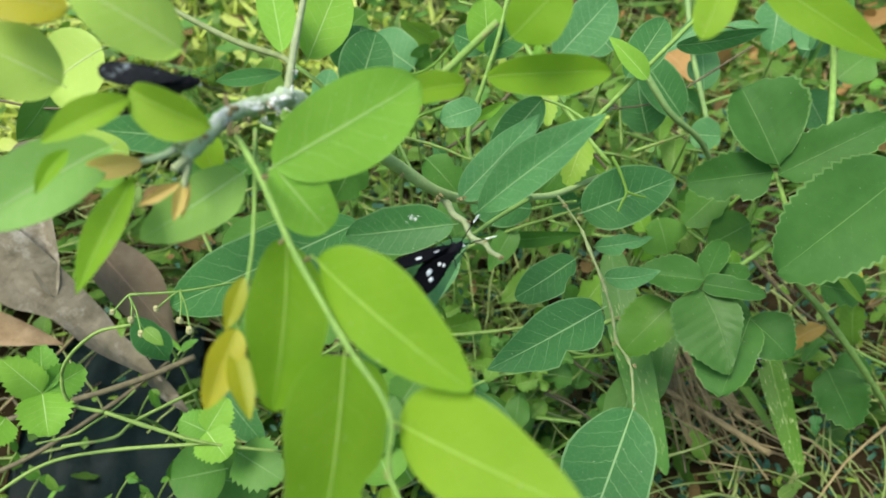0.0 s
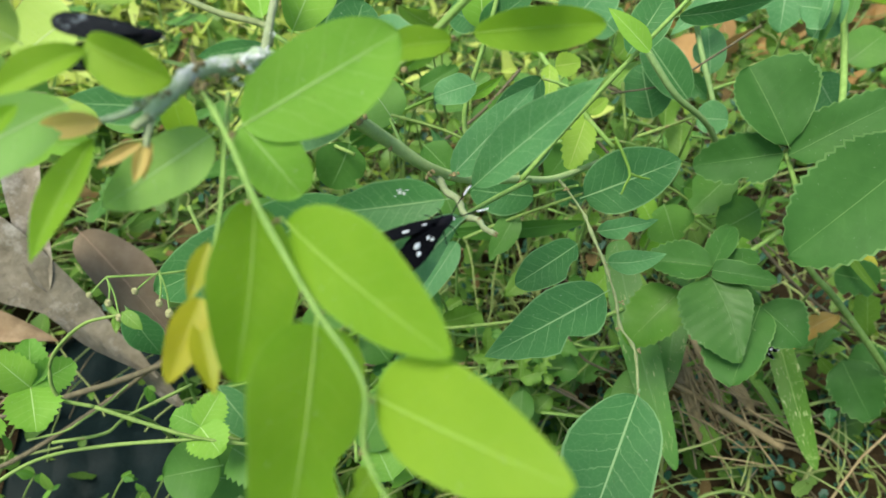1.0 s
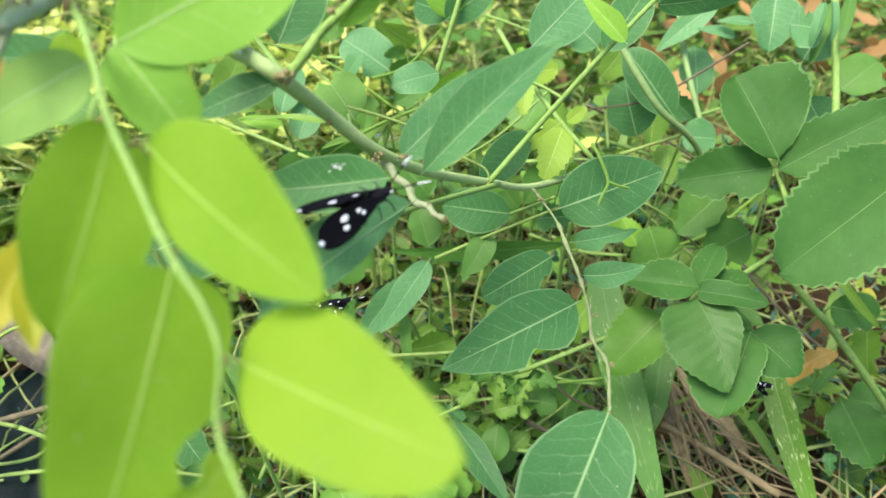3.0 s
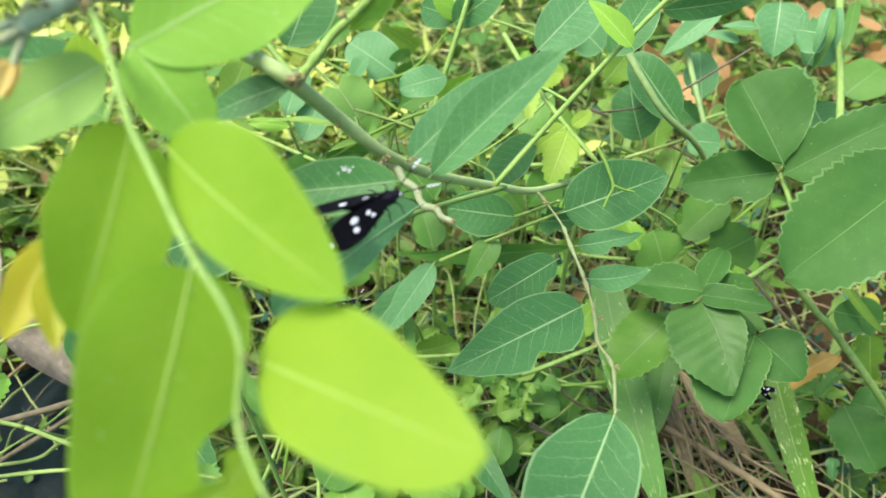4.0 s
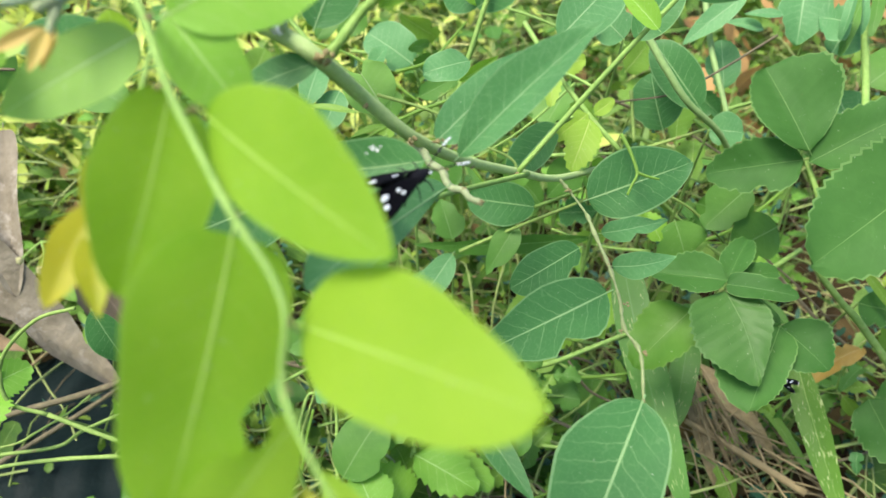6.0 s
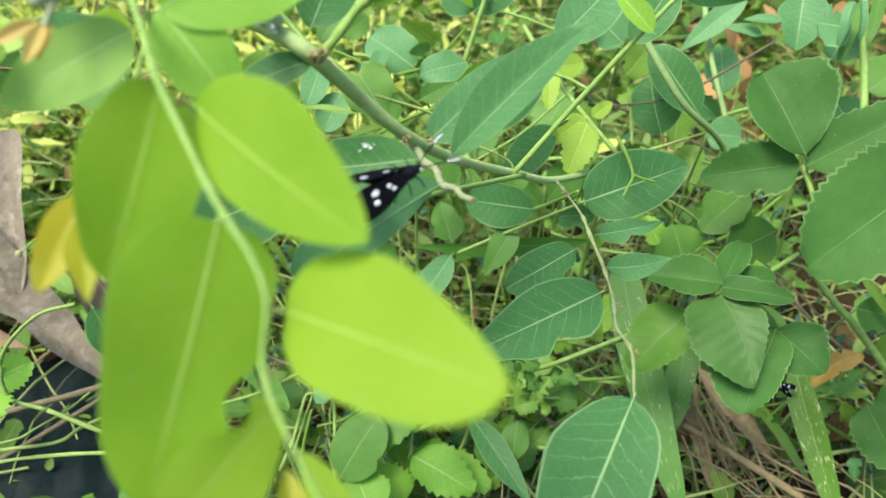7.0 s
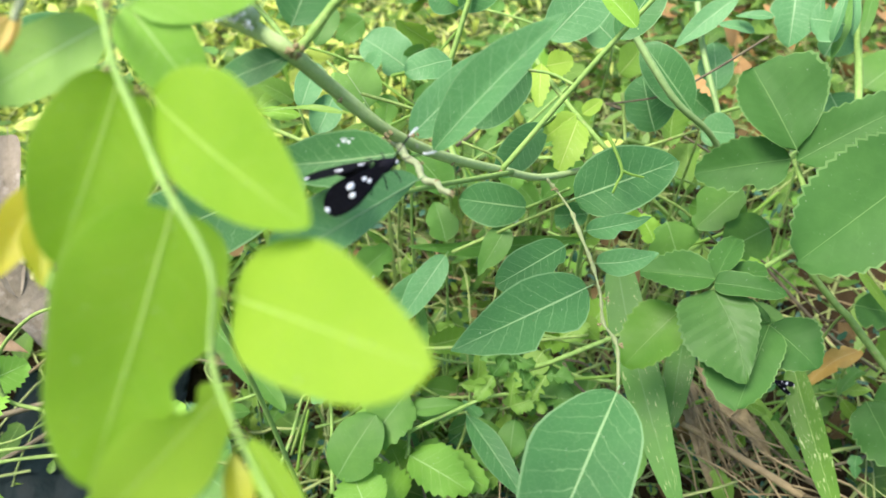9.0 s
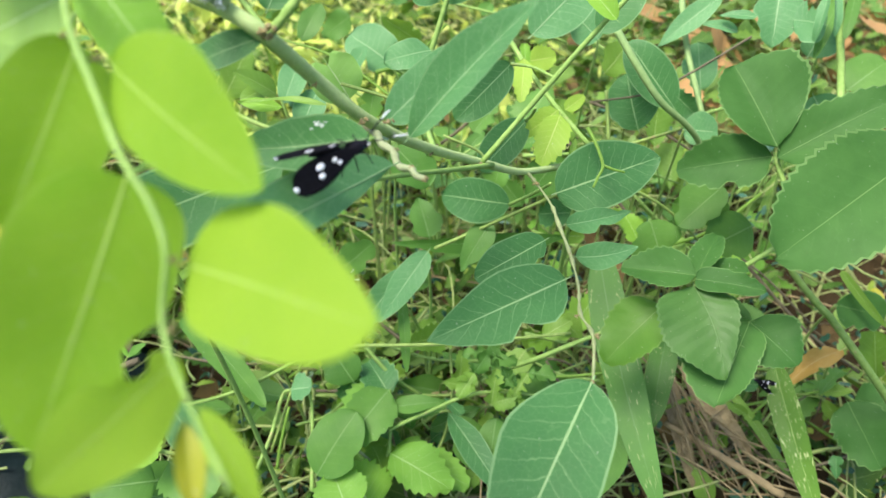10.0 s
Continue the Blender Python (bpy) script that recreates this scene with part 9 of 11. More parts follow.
stem(ragged, [(0.3013, 0.3058, 0.0241), (0.3082, 0.3275, 0.0244), (0.3097, 0.3300, -0.0050)], 0.0005, 0.0009, M_DIM, name="stalk", sides=5)
leaf(ragged, (0.3013, 0.3058, 0.0241), (0.3107, 0.3191, 0.0373), 0.0085, (-0.25, -0.59, 0.77), M_LIME, "toothed", fold=0.24, curl=-0.03, ripple=0.06, teeth=8, tooth=0.077, bites=((0.21, 1, 0.52, 0.046), (0.54, 1, 0.24, 0.042), (0.32, 1, 0.31, 0.053), (0.68, -1, 0.41, 0.038)))
stem(ragged, [(0.1735, 0.3042, 0.0365), (0.1675, 0.3311, 0.0319), (0.1559, 0.3414, -0.0050)], 0.0005, 0.0009, M_DIM, name="stalk", sides=5)
leaf(ragged, (0.1735, 0.3042, 0.0365), (0.1596, 0.2858, 0.0244), 0.0109, (-0.39, -0.28, 0.88), M_LIME, "toothed", fold=0.36, curl=-0.02, ripple=0.06, teeth=9, tooth=0.138, bites=((0.55, 1, 0.39, 0.063), (0.83, 1, 0.34, 0.027)))
stem(ragged, [(0.2384, 0.2932, 0.0936), (0.2335, 0.3137, 0.0662), (0.2377, 0.3145, -0.0050)], 0.0005, 0.0009, M_DIM, name="stalk", sides=5)
leaf(ragged, (0.2384, 0.2932, 0.0936), (0.2600, 0.3130, 0.0953), 0.0111, (-0.28, 0.23, 0.93), M_BACK, "wedge", fold=0.16, curl=0.09, ripple=0.06, teeth=9, tooth=0.149, bites=((0.64, -1, 0.64, 0.032), (0.51, 1, 0.45, 0.061), (0.6, -1, 0.21, 0.076), (0.48, -1, 0.45, 0.048)))
stem(ragged, [(0.2663, 0.3051, 0.0861), (0.2612, 0.3260, 0.0617), (0.2651, 0.3274, -0.0050)], 0.0005, 0.0009, M_DIM, name="stalk", sides=5)
leaf(ragged, (0.2663, 0.3051, 0.0861), (0.2526, 0.3135, 0.0759), 0.0089, (-0.69, -0.31, 0.65), M_LIME, "wedge", fold=0.12, curl=0.07, ripple=0.06, teeth=9, tooth=0.099, bites=((0.65, -1, 0.5, 0.055), (0.87, -1, 0.62, 0.052), (0.25, 1, 0.35, 0.032), (0.68, 1, 0.23, 0.069)))
stem(ragged, [(0.2275, 0.2672, 0.0596), (0.2520, 0.2738, 0.0606), (0.2792, 0.2855, 0.0614)], 0.00087, 0.00089, M_WOOD, name='stem', sides=6)
stem(ragged, [(0.2862, 0.3024, 0.0303), (0.2582, 0.3151, 0.0427), (0.2314, 0.3299, 0.0512)], 0.00128, 0.00089, M_LIME, name='stem', sides=6)
stem(ragged, [(0.1827, 0.2796, 0.0407), (0.2135, 0.3000, 0.0602), (0.2471, 0.3169, 0.0679)], 0.00139, 0.00062, M_WOOD, name='stem', sides=6)
stem(ragged, [(0.1964, 0.3059, 0.0417), (0.1732, 0.3041, 0.0338), (0.1507, 0.3027, 0.0195)], 0.00146, 0.00067, M_STEM, name='stem', sides=6)
stem(ragged, [(0.2525, 0.3154, 0.0741), (0.2094, 0.3114, 0.0644), (0.1667, 0.3106, 0.0522)], 0.00084, 0.00110, M_LIME, name='stem', sides=6)
stem(ragged, [(0.2562, 0.3126, 0.0821), (0.2885, 0.3053, 0.0631), (0.3242, 0.2962, 0.0347)], 0.00109, 0.00054, M_STEM, name='stem', sides=6)
stem(ragged, [(0.2296, 0.3089, 0.0930), (0.1971, 0.2931, 0.0663), (0.1649, 0.2884, 0.0481)], 0.00092, 0.00119, M_LIME, name='stem', sides=6)
stem(ragged, [(0.2793, 0.3192, 0.0845), (0.3014, 0.3163, 0.0721), (0.3264, 0.3171, 0.0581)], 0.00113, 0.00124, M_STEM, name='stem', sides=6)
stem(ragged, [(0.1678, 0.2979, 0.0846), (0.1246, 0.2883, 0.0670), (0.0812, 0.2780, 0.0417)], 0.00137, 0.00054, M_LIME, name='stem', sides=6)
stem(ragged, [(0.2298, 0.3099, 0.0753), (0.2035, 0.2907, 0.0434), (0.1781, 0.2726, 0.0062)], 0.00073, 0.00100, M_STEM, name='stem', sides=6)
stem(ragged, [(-0.0137, 0.3824, 0.2388), (-0.0302, 0.4176, 0.1533), (-0.0404, 0.4405, -0.0050)], 0.0005, 0.0009, M_DIM, name="stalk", sides=5)
leaf(ragged, (-0.0137, 0.3824, 0.2388), (0.0097, 0.3960, 0.2463), 0.0134, (0.14, -0.65, 0.75), M_BACK, "toothed", fold=0.3, curl=-0.01, ripple=0.06, teeth=9, tooth=0.116, bites=((0.61, 1, 0.23, 0.073), (0.79, -1, 0.38, 0.028), (0.42, 1, 0.46, 0.073)))
stem(ragged, [(0.0070, 0.4241, 0.1934), (0.0112, 0.4449, 0.1260), (0.0255, 0.4461, -0.0050)], 0.0005, 0.0009, M_DIM, name="stalk", sides=5)
leaf(ragged, (0.0070, 0.4241, 0.1934), (0.0080, 0.4146, 0.1796), 0.0109, (-0.36, -0.78, 0.52), M_LIME, "toothed", fold=0.32, curl=-0.03, ripple=0.06, teeth=9, tooth=0.149, bites=((0.31, -1, 0.57, 0.036), (0.66, -1, 0.34, 0.069), (0.72, -1, 0.56, 0.074), (0.65, -1, 0.44, 0.043)))
stem(ragged, [(-0.0521, 0.4620, 0.2612), (-0.0700, 0.4843, 0.1667), (-0.0775, 0.4877, -0.0050)], 0.0005, 0.0009, M_DIM, name="stalk", sides=5)
leaf(ragged, (-0.0521, 0.4620, 0.2612), (-0.0716, 0.4622, 0.2468), 0.0177, (-0.27, -0.90, 0.35), M_BACK, "toothed", fold=0.13, curl=0.0, ripple=0.06, teeth=8, tooth=0.121, bites=((0.47, 1, 0.22, 0.036), (0.9, -1, 0.55, 0.061)))
stem(ragged, [(-0.0302, 0.3731, 0.2141), (-0.0362, 0.4061, 0.1384), (-0.0358, 0.4256, -0.0050)], 0.0005, 0.0009, M_DIM, name="stalk", sides=5)
leaf(ragged, (-0.0302, 0.3731, 0.2141), (-0.0570, 0.3670, 0.2163), 0.0199, (0.21, -0.97, -0.11), M_BACK, "wedge", fold=0.25, curl=-0.05, ripple=0.06, teeth=7, tooth=0.11, bites=((0.84, 1, 0.58, 0.068), (0.46, 1, 0.57, 0.059), (0.73, 1, 0.33, 0.075)))
stem(ragged, [(-0.0080, 0.3889, 0.2071), (0.0011, 0.4215, 0.1342), (0.0149, 0.4404, -0.0050)], 0.0005, 0.0009, M_DIM, name="stalk", sides=5)
leaf(ragged, (-0.0080, 0.3889, 0.2071), (0.0045, 0.3800, 0.1911), 0.0093, (-0.20, -0.91, 0.35), M_GREY, "wedge", fold=0.36, curl=0.03, ripple=0.06, teeth=7, tooth=0.149, bites=((0.69, -1, 0.32, 0.071), (0.35, -1, 0.31, 0.054)))
stem(ragged, [(0.0165, 0.4036, 0.2239), (0.0128, 0.4361, 0.1443), (0.0150, 0.4548, -0.0050)], 0.0005, 0.0009, M_DIM, name="stalk", sides=5)
leaf(ragged, (0.0165, 0.4036, 0.2239), (0.0297, 0.4123, 0.2324), 0.0139, (-0.18, -0.54, 0.82), M_BACK, "toothed", fold=0.29, curl=-0.03, ripple=0.06, teeth=9, tooth=0.132, bites=((0.78, 1, 0.49, 0.061), (0.27, -1, 0.45, 0.076), (0.4, 1, 0.24, 0.053)))
stem(ragged, [(-0.0375, 0.4045, 0.2136), (-0.0338, 0.4404, 0.1382), (-0.0434, 0.4642, -0.0050)], 0.0005, 0.0009, M_DIM, name="stalk", sides=5)
leaf(ragged, (-0.0375, 0.4045, 0.2136), (-0.0419, 0.4126, 0.2254), 0.0106, (0.58, -0.56, 0.59), M_LIME, "toothed", fold=0.22, curl=0.08, ripple=0.06, teeth=8, tooth=0.105, bites=((0.89, 1, 0.63, 0.05), (0.69, -1, 0.43, 0.07), (0.28, 1, 0.42, 0.048)))
stem(ragged, [(-0.0291, 0.3939, 0.2381), (-0.0388, 0.4163, 0.1529), (-0.0376, 0.4199, -0.0050)], 0.0005, 0.0009, M_DIM, name="stalk", sides=5)
leaf(ragged, (-0.0291, 0.3939, 0.2381), (-0.0331, 0.3845, 0.2198), 0.0147, (0.05, -0.89, 0.45), M_BACK, "pointed", fold=0.24, curl=-0.02, ripple=0.06, bites=((0.31, -1, 0.37, 0.041), (0.42, 1, 0.58, 0.051)))
stem(ragged, [(-0.0086, 0.4181, 0.2575), (0.0024, 0.4488, 0.1645), (0.0098, 0.4649, -0.0050)], 0.0005, 0.0009, M_DIM, name="stalk", sides=5)
leaf(ragged, (-0.0086, 0.4181, 0.2575), (-0.0205, 0.4025, 0.2603), 0.0076, (0.80, -0.58, 0.13), M_BACK, "toothed", fold=0.14, curl=0.02, ripple=0.06, teeth=8, tooth=0.138, bites=((0.32, -1, 0.52, 0.047), (0.18, -1, 0.36, 0.063)))
stem(ragged, [(-0.0192, 0.4002, 0.2176), (-0.0143, 0.4321, 0.1405), (-0.0002, 0.4500, -0.0050)], 0.0005, 0.0009, M_DIM, name="stalk", sides=5)
leaf(ragged, (-0.0192, 0.4002, 0.2176), (-0.0403, 0.4037, 0.2020), 0.0113, (-0.46, -0.77, 0.44), M_LIME, "wedge", fold=0.13, curl=0.06, ripple=0.06, teeth=9, tooth=0.094, bites=((0.33, -1, 0.5, 0.051), (0.34, 1, 0.22, 0.052), (0.47, -1, 0.5, 0.074)))
stem(ragged, [(-0.0276, 0.4290, 0.2715), (-0.0290, 0.4550, 0.1729), (-0.0439, 0.4639, -0.0050)], 0.0005, 0.0009, M_DIM, name="stalk", sides=5)
leaf(ragged, (-0.0276, 0.4290, 0.2715), (-0.0049, 0.4310, 0.2560), 0.0188, (-0.06, -0.98, -0.21), M_LIME, "wedge", fold=0.28, curl=0.01, ripple=0.06, teeth=8, tooth=0.094, bites=((0.18, -1, 0.42, 0.036), (0.72, -1, 0.59, 0.04), (0.75, -1, 0.34, 0.036)))
stem(ragged, [(-0.0010, 0.4471, 0.2424), (0.0014, 0.4815, 0.1554), (0.0189, 0.5031, -0.0050)], 0.0005, 0.0009, M_DIM, name="stalk", sides=5)
leaf(ragged, (-0.0010, 0.4471, 0.2424), (-0.0193, 0.4438, 0.2313), 0.0119, (0.18, -0.98, -0.01), M_BACK, "wedge", fold=0.21, curl=0.07, ripple=0.06, teeth=8, tooth=0.116, bites=((0.3, -1, 0.4, 0.028), (0.23, 1, 0.23, 0.068)))
stem(ragged, [(-0.0312, 0.4111, 0.2219), (-0.0522, 0.4208, 0.2298), (-0.0746, 0.4378, 0.2411)], 0.00095, 0.00085, M_STEM, name='stem', sides=6)
stem(ragged, [(0.0217, 0.4155, 0.2199), (-0.0071, 0.4171, 0.2170), (-0.0366, 0.4132, 0.1998)], 0.00128, 0.00074, M_WOOD, name='stem', sides=6)
stem(ragged, [(-0.0262, 0.3853, 0.2528), (-0.0064, 0.3940, 0.2569), (0.0134, 0.4153, 0.2715)], 0.00123, 0.00073, M_LIME, name='stem', sides=6)
stem(ragged, [(0.0069, 0.3793, 0.2181), (0.0227, 0.3677, 0.1943), (0.0384, 0.3691, 0.1815)], 0.00074, 0.00054, M_LIME, name='stem', sides=6)
stem(ragged, [(-0.0108, 0.3738, 0.2383), (-0.0512, 0.3920, 0.2592), (-0.0931, 0.4055, 0.2668)], 0.00080, 0.00076, M_LIME, name='stem', sides=6)
stem(ragged, [(-0.0406, 0.3982, 0.2017), (-0.0131, 0.4143, 0.2156), (0.0147, 0.4351, 0.2290)], 0.00105, 0.00064, M_STEM, name='stem', sides=6)
stem(ragged, [(-0.0023, 0.4063, 0.2374), (-0.0297, 0.4177, 0.2481), (-0.0581, 0.4269, 0.2489)], 0.00120, 0.00120, M_STEM, name='stem', sides=6)
stem(ragged, [(0.0138, 0.3783, 0.2430), (-0.0245, 0.3719, 0.2296), (-0.0642, 0.3635, 0.2067)], 0.00112, 0.00089, M_LIME, name='stem', sides=6)
stem(ragged, [(0.1474, 0.4194, 0.2318), (0.1539, 0.4517, 0.1491), (0.1488, 0.4701, -0.0050)], 0.0005, 0.0009, M_DIM, name="stalk", sides=5)
leaf(ragged, (0.1474, 0.4194, 0.2318), (0.1396, 0.3959, 0.2209), 0.0125, (0.48, -0.50, 0.73), M_LIME, "pointed", fold=0.3, curl=-0.01, ripple=0.06, bites=((0.86, -1, 0.65, 0.073), (0.53, 1, 0.34, 0.061), (0.37, -1, 0.62, 0.045)))
stem(ragged, [(0.1559, 0.4190, 0.2290), (0.1544, 0.4524, 0.1474), (0.1738, 0.4725, -0.0050)], 0.0005, 0.0009, M_DIM, name="stalk", sides=5)
leaf(ragged, (0.1559, 0.4190, 0.2290), (0.1711, 0.4036, 0.2182), 0.0166, (-0.65, -0.75, 0.14), M_GREY, "toothed", fold=0.25, curl=0.03, ripple=0.06, teeth=9, tooth=0.154, bites=((0.8, 1, 0.54, 0.079), (0.26, -1, 0.49, 0.029)))
stem(ragged, [(0.0643, 0.3909, 0.1599), (0.0712, 0.4221, 0.1059), (0.0584, 0.4390, -0.0050)], 0.0005, 0.0009, M_DIM, name="stalk", sides=5)
leaf(ragged, (0.0643, 0.3909, 0.1599), (0.0478, 0.4040, 0.1756), 0.0152, (-0.36, -0.87, 0.34), M_BACK, "toothed", fold=0.26, curl=-0.04, ripple=0.06, teeth=8, tooth=0.154, bites=((0.49, -1, 0.32, 0.038), (0.69, 1, 0.45, 0.033)))
stem(ragged, [(0.0782, 0.4156, 0.2356), (0.0797, 0.4470, 0.1514), (0.0893, 0.4640, -0.0050)], 0.0005, 0.0009, M_DIM, name="stalk", sides=5)
leaf(ragged, (0.0782, 0.4156, 0.2356), (0.0626, 0.3921, 0.2178), 0.0249, (-0.26, -0.47, 0.84), M_BACK, "wedge", fold=0.14, curl=-0.02, ripple=0.06, teeth=9, tooth=0.138, bites=((0.36, 1, 0.2, 0.029), (0.89, -1, 0.44, 0.069)))
stem(ragged, [(0.0458, 0.3997, 0.2279), (0.0551, 0.4287, 0.1467), (0.0591, 0.4422, -0.0050)], 0.0005, 0.0009, M_DIM, name="stalk", sides=5)
leaf(ragged, (0.0458, 0.3997, 0.2279), (0.0309, 0.3830, 0.2174), 0.0131, (0.06, -0.57, 0.82), M_BACK, "wedge", fold=0.36, curl=0.02, ripple=0.06, teeth=7, tooth=0.083, bites=((0.26, -1, 0.39, 0.039), (0.67, -1, 0.44, 0.061), (0.84, -1, 0.27, 0.049), (0.34, -1, 0.57, 0.05)))
stem(ragged, [(0.0964, 0.3371, 0.1745), (0.0904, 0.3631, 0.1147), (0.1055, 0.3719, -0.0050)], 0.0005, 0.0009, M_DIM, name="stalk", sides=5)
leaf(ragged, (0.0964, 0.3371, 0.1745), (0.0773, 0.3284, 0.1805), 0.0098, (0.47, -0.85, 0.26), M_LIME, "toothed", fold=0.12, curl=0.04, ripple=0.06, teeth=7, tooth=0.088, bites=((0.24, 1, 0.22, 0.068), (0.29, 1, 0.49, 0.026), (0.63, 1, 0.27, 0.06), (0.52, 1, 0.56, 0.07)))
stem(ragged, [(0.0974, 0.3693, 0.1704), (0.0896, 0.3941, 0.1122), (0.0837, 0.4013, -0.0050)], 0.0005, 0.0009, M_DIM, name="stalk", sides=5)
leaf(ragged, (0.0974, 0.3693, 0.1704), (0.0720, 0.3652, 0.1710), 0.0177, (0.15, -0.86, 0.49), M_GREY, "wedge", fold=0.14, curl=0.09, ripple=0.06, teeth=8, tooth=0.088, bites=((0.6, -1, 0.51, 0.062), (0.88, 1, 0.44, 0.059), (0.29, 1, 0.5, 0.049)))
stem(ragged, [(0.1285, 0.4188, 0.2378), (0.1167, 0.4452, 0.1527), (0.1206, 0.4549, -0.0050)], 0.0005, 0.0009, M_DIM, name="stalk", sides=5)
leaf(ragged, (0.1285, 0.4188, 0.2378), (0.1081, 0.3983, 0.2309), 0.0138, (0.06, -0.38, 0.92), M_LIME, "wedge", fold=0.11, curl=0.01, ripple=0.06, teeth=9, tooth=0.127, bites=((0.71, 1, 0.4, 0.064), (0.28, -1, 0.63, 0.074), (0.3, -1, 0.27, 0.064)))
stem(ragged, [(0.0867, 0.3594, 0.2137), (0.0875, 0.3943, 0.1382), (0.0711, 0.4168, -0.0050)], 0.0005, 0.0009, M_DIM, name="stalk", sides=5)
leaf(ragged, (0.0867, 0.3594, 0.2137), (0.0900, 0.3719, 0.2203), 0.0053, (0.40, -0.51, 0.76), M_LIME, "pointed", fold=0.35, curl=0.06, ripple=0.06, bites=((0.57, -1, 0.54, 0.074), (0.49, 1, 0.42, 0.032)))
stem(ragged, [(0.0507, 0.3807, 0.2050), (0.0483, 0.4105, 0.1330), (0.0524, 0.4251, -0.0050)], 0.0005, 0.0009, M_DIM, name="stalk", sides=5)
leaf(ragged, (0.0507, 0.3807, 0.2050), (0.0447, 0.3723, 0.1860), 0.0163, (-0.41, -0.78, 0.47), M_BACK, "wedge", fold=0.23, curl=0.08, ripple=0.06, teeth=9, tooth=0.083, bites=((0.53, 1, 0.26, 0.058), (0.66, 1, 0.64, 0.045), (0.19, 1, 0.64, 0.07)))
stem(ragged, [(0.0762, 0.3788, 0.2055), (0.0767, 0.4083, 0.1333), (0.0660, 0.4225, -0.0050)], 0.0005, 0.0009, M_DIM, name="stalk", sides=5)
leaf(ragged, (0.0762, 0.3788, 0.2055), (0.0950, 0.3652, 0.1895), 0.0165, (0.13, -0.67, 0.73), M_BACK, "wedge", fold=0.36, curl=-0.06, ripple=0.06, teeth=8, tooth=0.094, bites=((0.51, -1, 0.48, 0.061), (0.59, 1, 0.39, 0.058)))
stem(ragged, [(0.1257, 0.4005, 0.2311), (0.1275, 0.4284, 0.1487), (0.1164, 0.4401, -0.0050)], 0.0005, 0.0009, M_DIM, name="stalk", sides=5)
leaf(ragged, (0.1257, 0.4005, 0.2311), (0.1375, 0.3978, 0.2482), 0.0102, (-0.72, -0.56, 0.41), M_BACK, "pointed", fold=0.18, curl=0.08, ripple=0.06, bites=((0.21, 1, 0.48, 0.031), (0.5, -1, 0.61, 0.026)))
stem(ragged, [(0.0621, 0.4141, 0.2424), (0.0602, 0.4356, 0.1554), (0.0749, 0.4379, -0.0050)], 0.0005, 0.0009, M_DIM, name="stalk", sides=5)
leaf(ragged, (0.0621, 0.4141, 0.2424), (0.0607, 0.4218, 0.2581), 0.0118, (0.04, -0.90, 0.44), M_FRESH, "toothed", fold=0.16, curl=0.06, ripple=0.06, teeth=9, tooth=0.138, bites=((0.24, 1, 0.53, 0.043), (0.73, 1, 0.33, 0.073), (0.76, -1, 0.39, 0.069)))
stem(ragged, [(0.0911, 0.3977, 0.1881), (0.0895, 0.4242, 0.1229), (0.0644, 0.4339, -0.0050)], 0.0005, 0.0009, M_DIM, name="stalk", sides=5)
leaf(ragged, (0.0911, 0.3977, 0.1881), (0.1158, 0.3885, 0.1745), 0.0191, (-0.23, -0.95, 0.22), M_FRESH, "toothed", fold=0.22, curl=-0.05, ripple=0.06, teeth=7, tooth=0.121, bites=((0.37, -1, 0.47, 0.066), (0.52, 1, 0.59, 0.026)))
stem(ragged, [(0.1394, 0.3803, 0.2107), (0.1388, 0.4117, 0.1364), (0.1404, 0.4288, -0.0050)], 0.0005, 0.0009, M_DIM, name="stalk", sides=5)
leaf(ragged, (0.1394, 0.3803, 0.2107), (0.1415, 0.3941, 0.2299), 0.0193, (0.28, -0.79, 0.54), M_LIME, "wedge", fold=0.13, curl=-0.06, ripple=0.06, teeth=9, tooth=0.132, bites=((0.46, -1, 0.44, 0.027), (0.56, -1, 0.5, 0.027), (0.59, -1, 0.34, 0.056)))
stem(ragged, [(0.0827, 0.3852, 0.2091), (0.0689, 0.4158, 0.1354), (0.0655, 0.4319, -0.0050)], 0.0005, 0.0009, M_DIM, name="stalk", sides=5)
leaf(ragged, (0.0827, 0.3852, 0.2091), (0.0818, 0.3962, 0.2334), 0.0212, (0.24, -0.88, 0.41), M_LIME, "toothed", fold=0.39, curl=0.01, ripple=0.06, teeth=9, tooth=0.132, bites=((0.69, 1, 0.22, 0.048), (0.65, -1, 0.47, 0.05)))
stem(ragged, [(0.0774, 0.3934, 0.2436), (0.0473, 0.3800, 0.2200), (0.0162, 0.3746, 0.2008)], 0.00077, 0.00060, M_STEM, name='stem', sides=6)
stem(ragged, [(0.1176, 0.4343, 0.2477), (0.0879, 0.4472, 0.2606), (0.0581, 0.4576, 0.2631)], 0.00091, 0.00055, M_STEM, name='stem', sides=6)
stem(ragged, [(0.1734, 0.4215, 0.2119), (0.1999, 0.4304, 0.2157), (0.2285, 0.4419, 0.2162)], 0.00141, 0.00078, M_STEM, name='stem', sides=6)
stem(ragged, [(0.0488, 0.4057, 0.2387), (0.0240, 0.3927, 0.2154), (-0.0018, 0.3879, 0.1966)], 0.00109, 0.00103, M_WOOD, name='stem', sides=6)
stem(ragged, [(0.0984, 0.3818, 0.1849), (0.1151, 0.3768, 0.1702), (0.1332, 0.3719, 0.1485)], 0.00135, 0.00057, M_STEM, name='stem', sides=6)
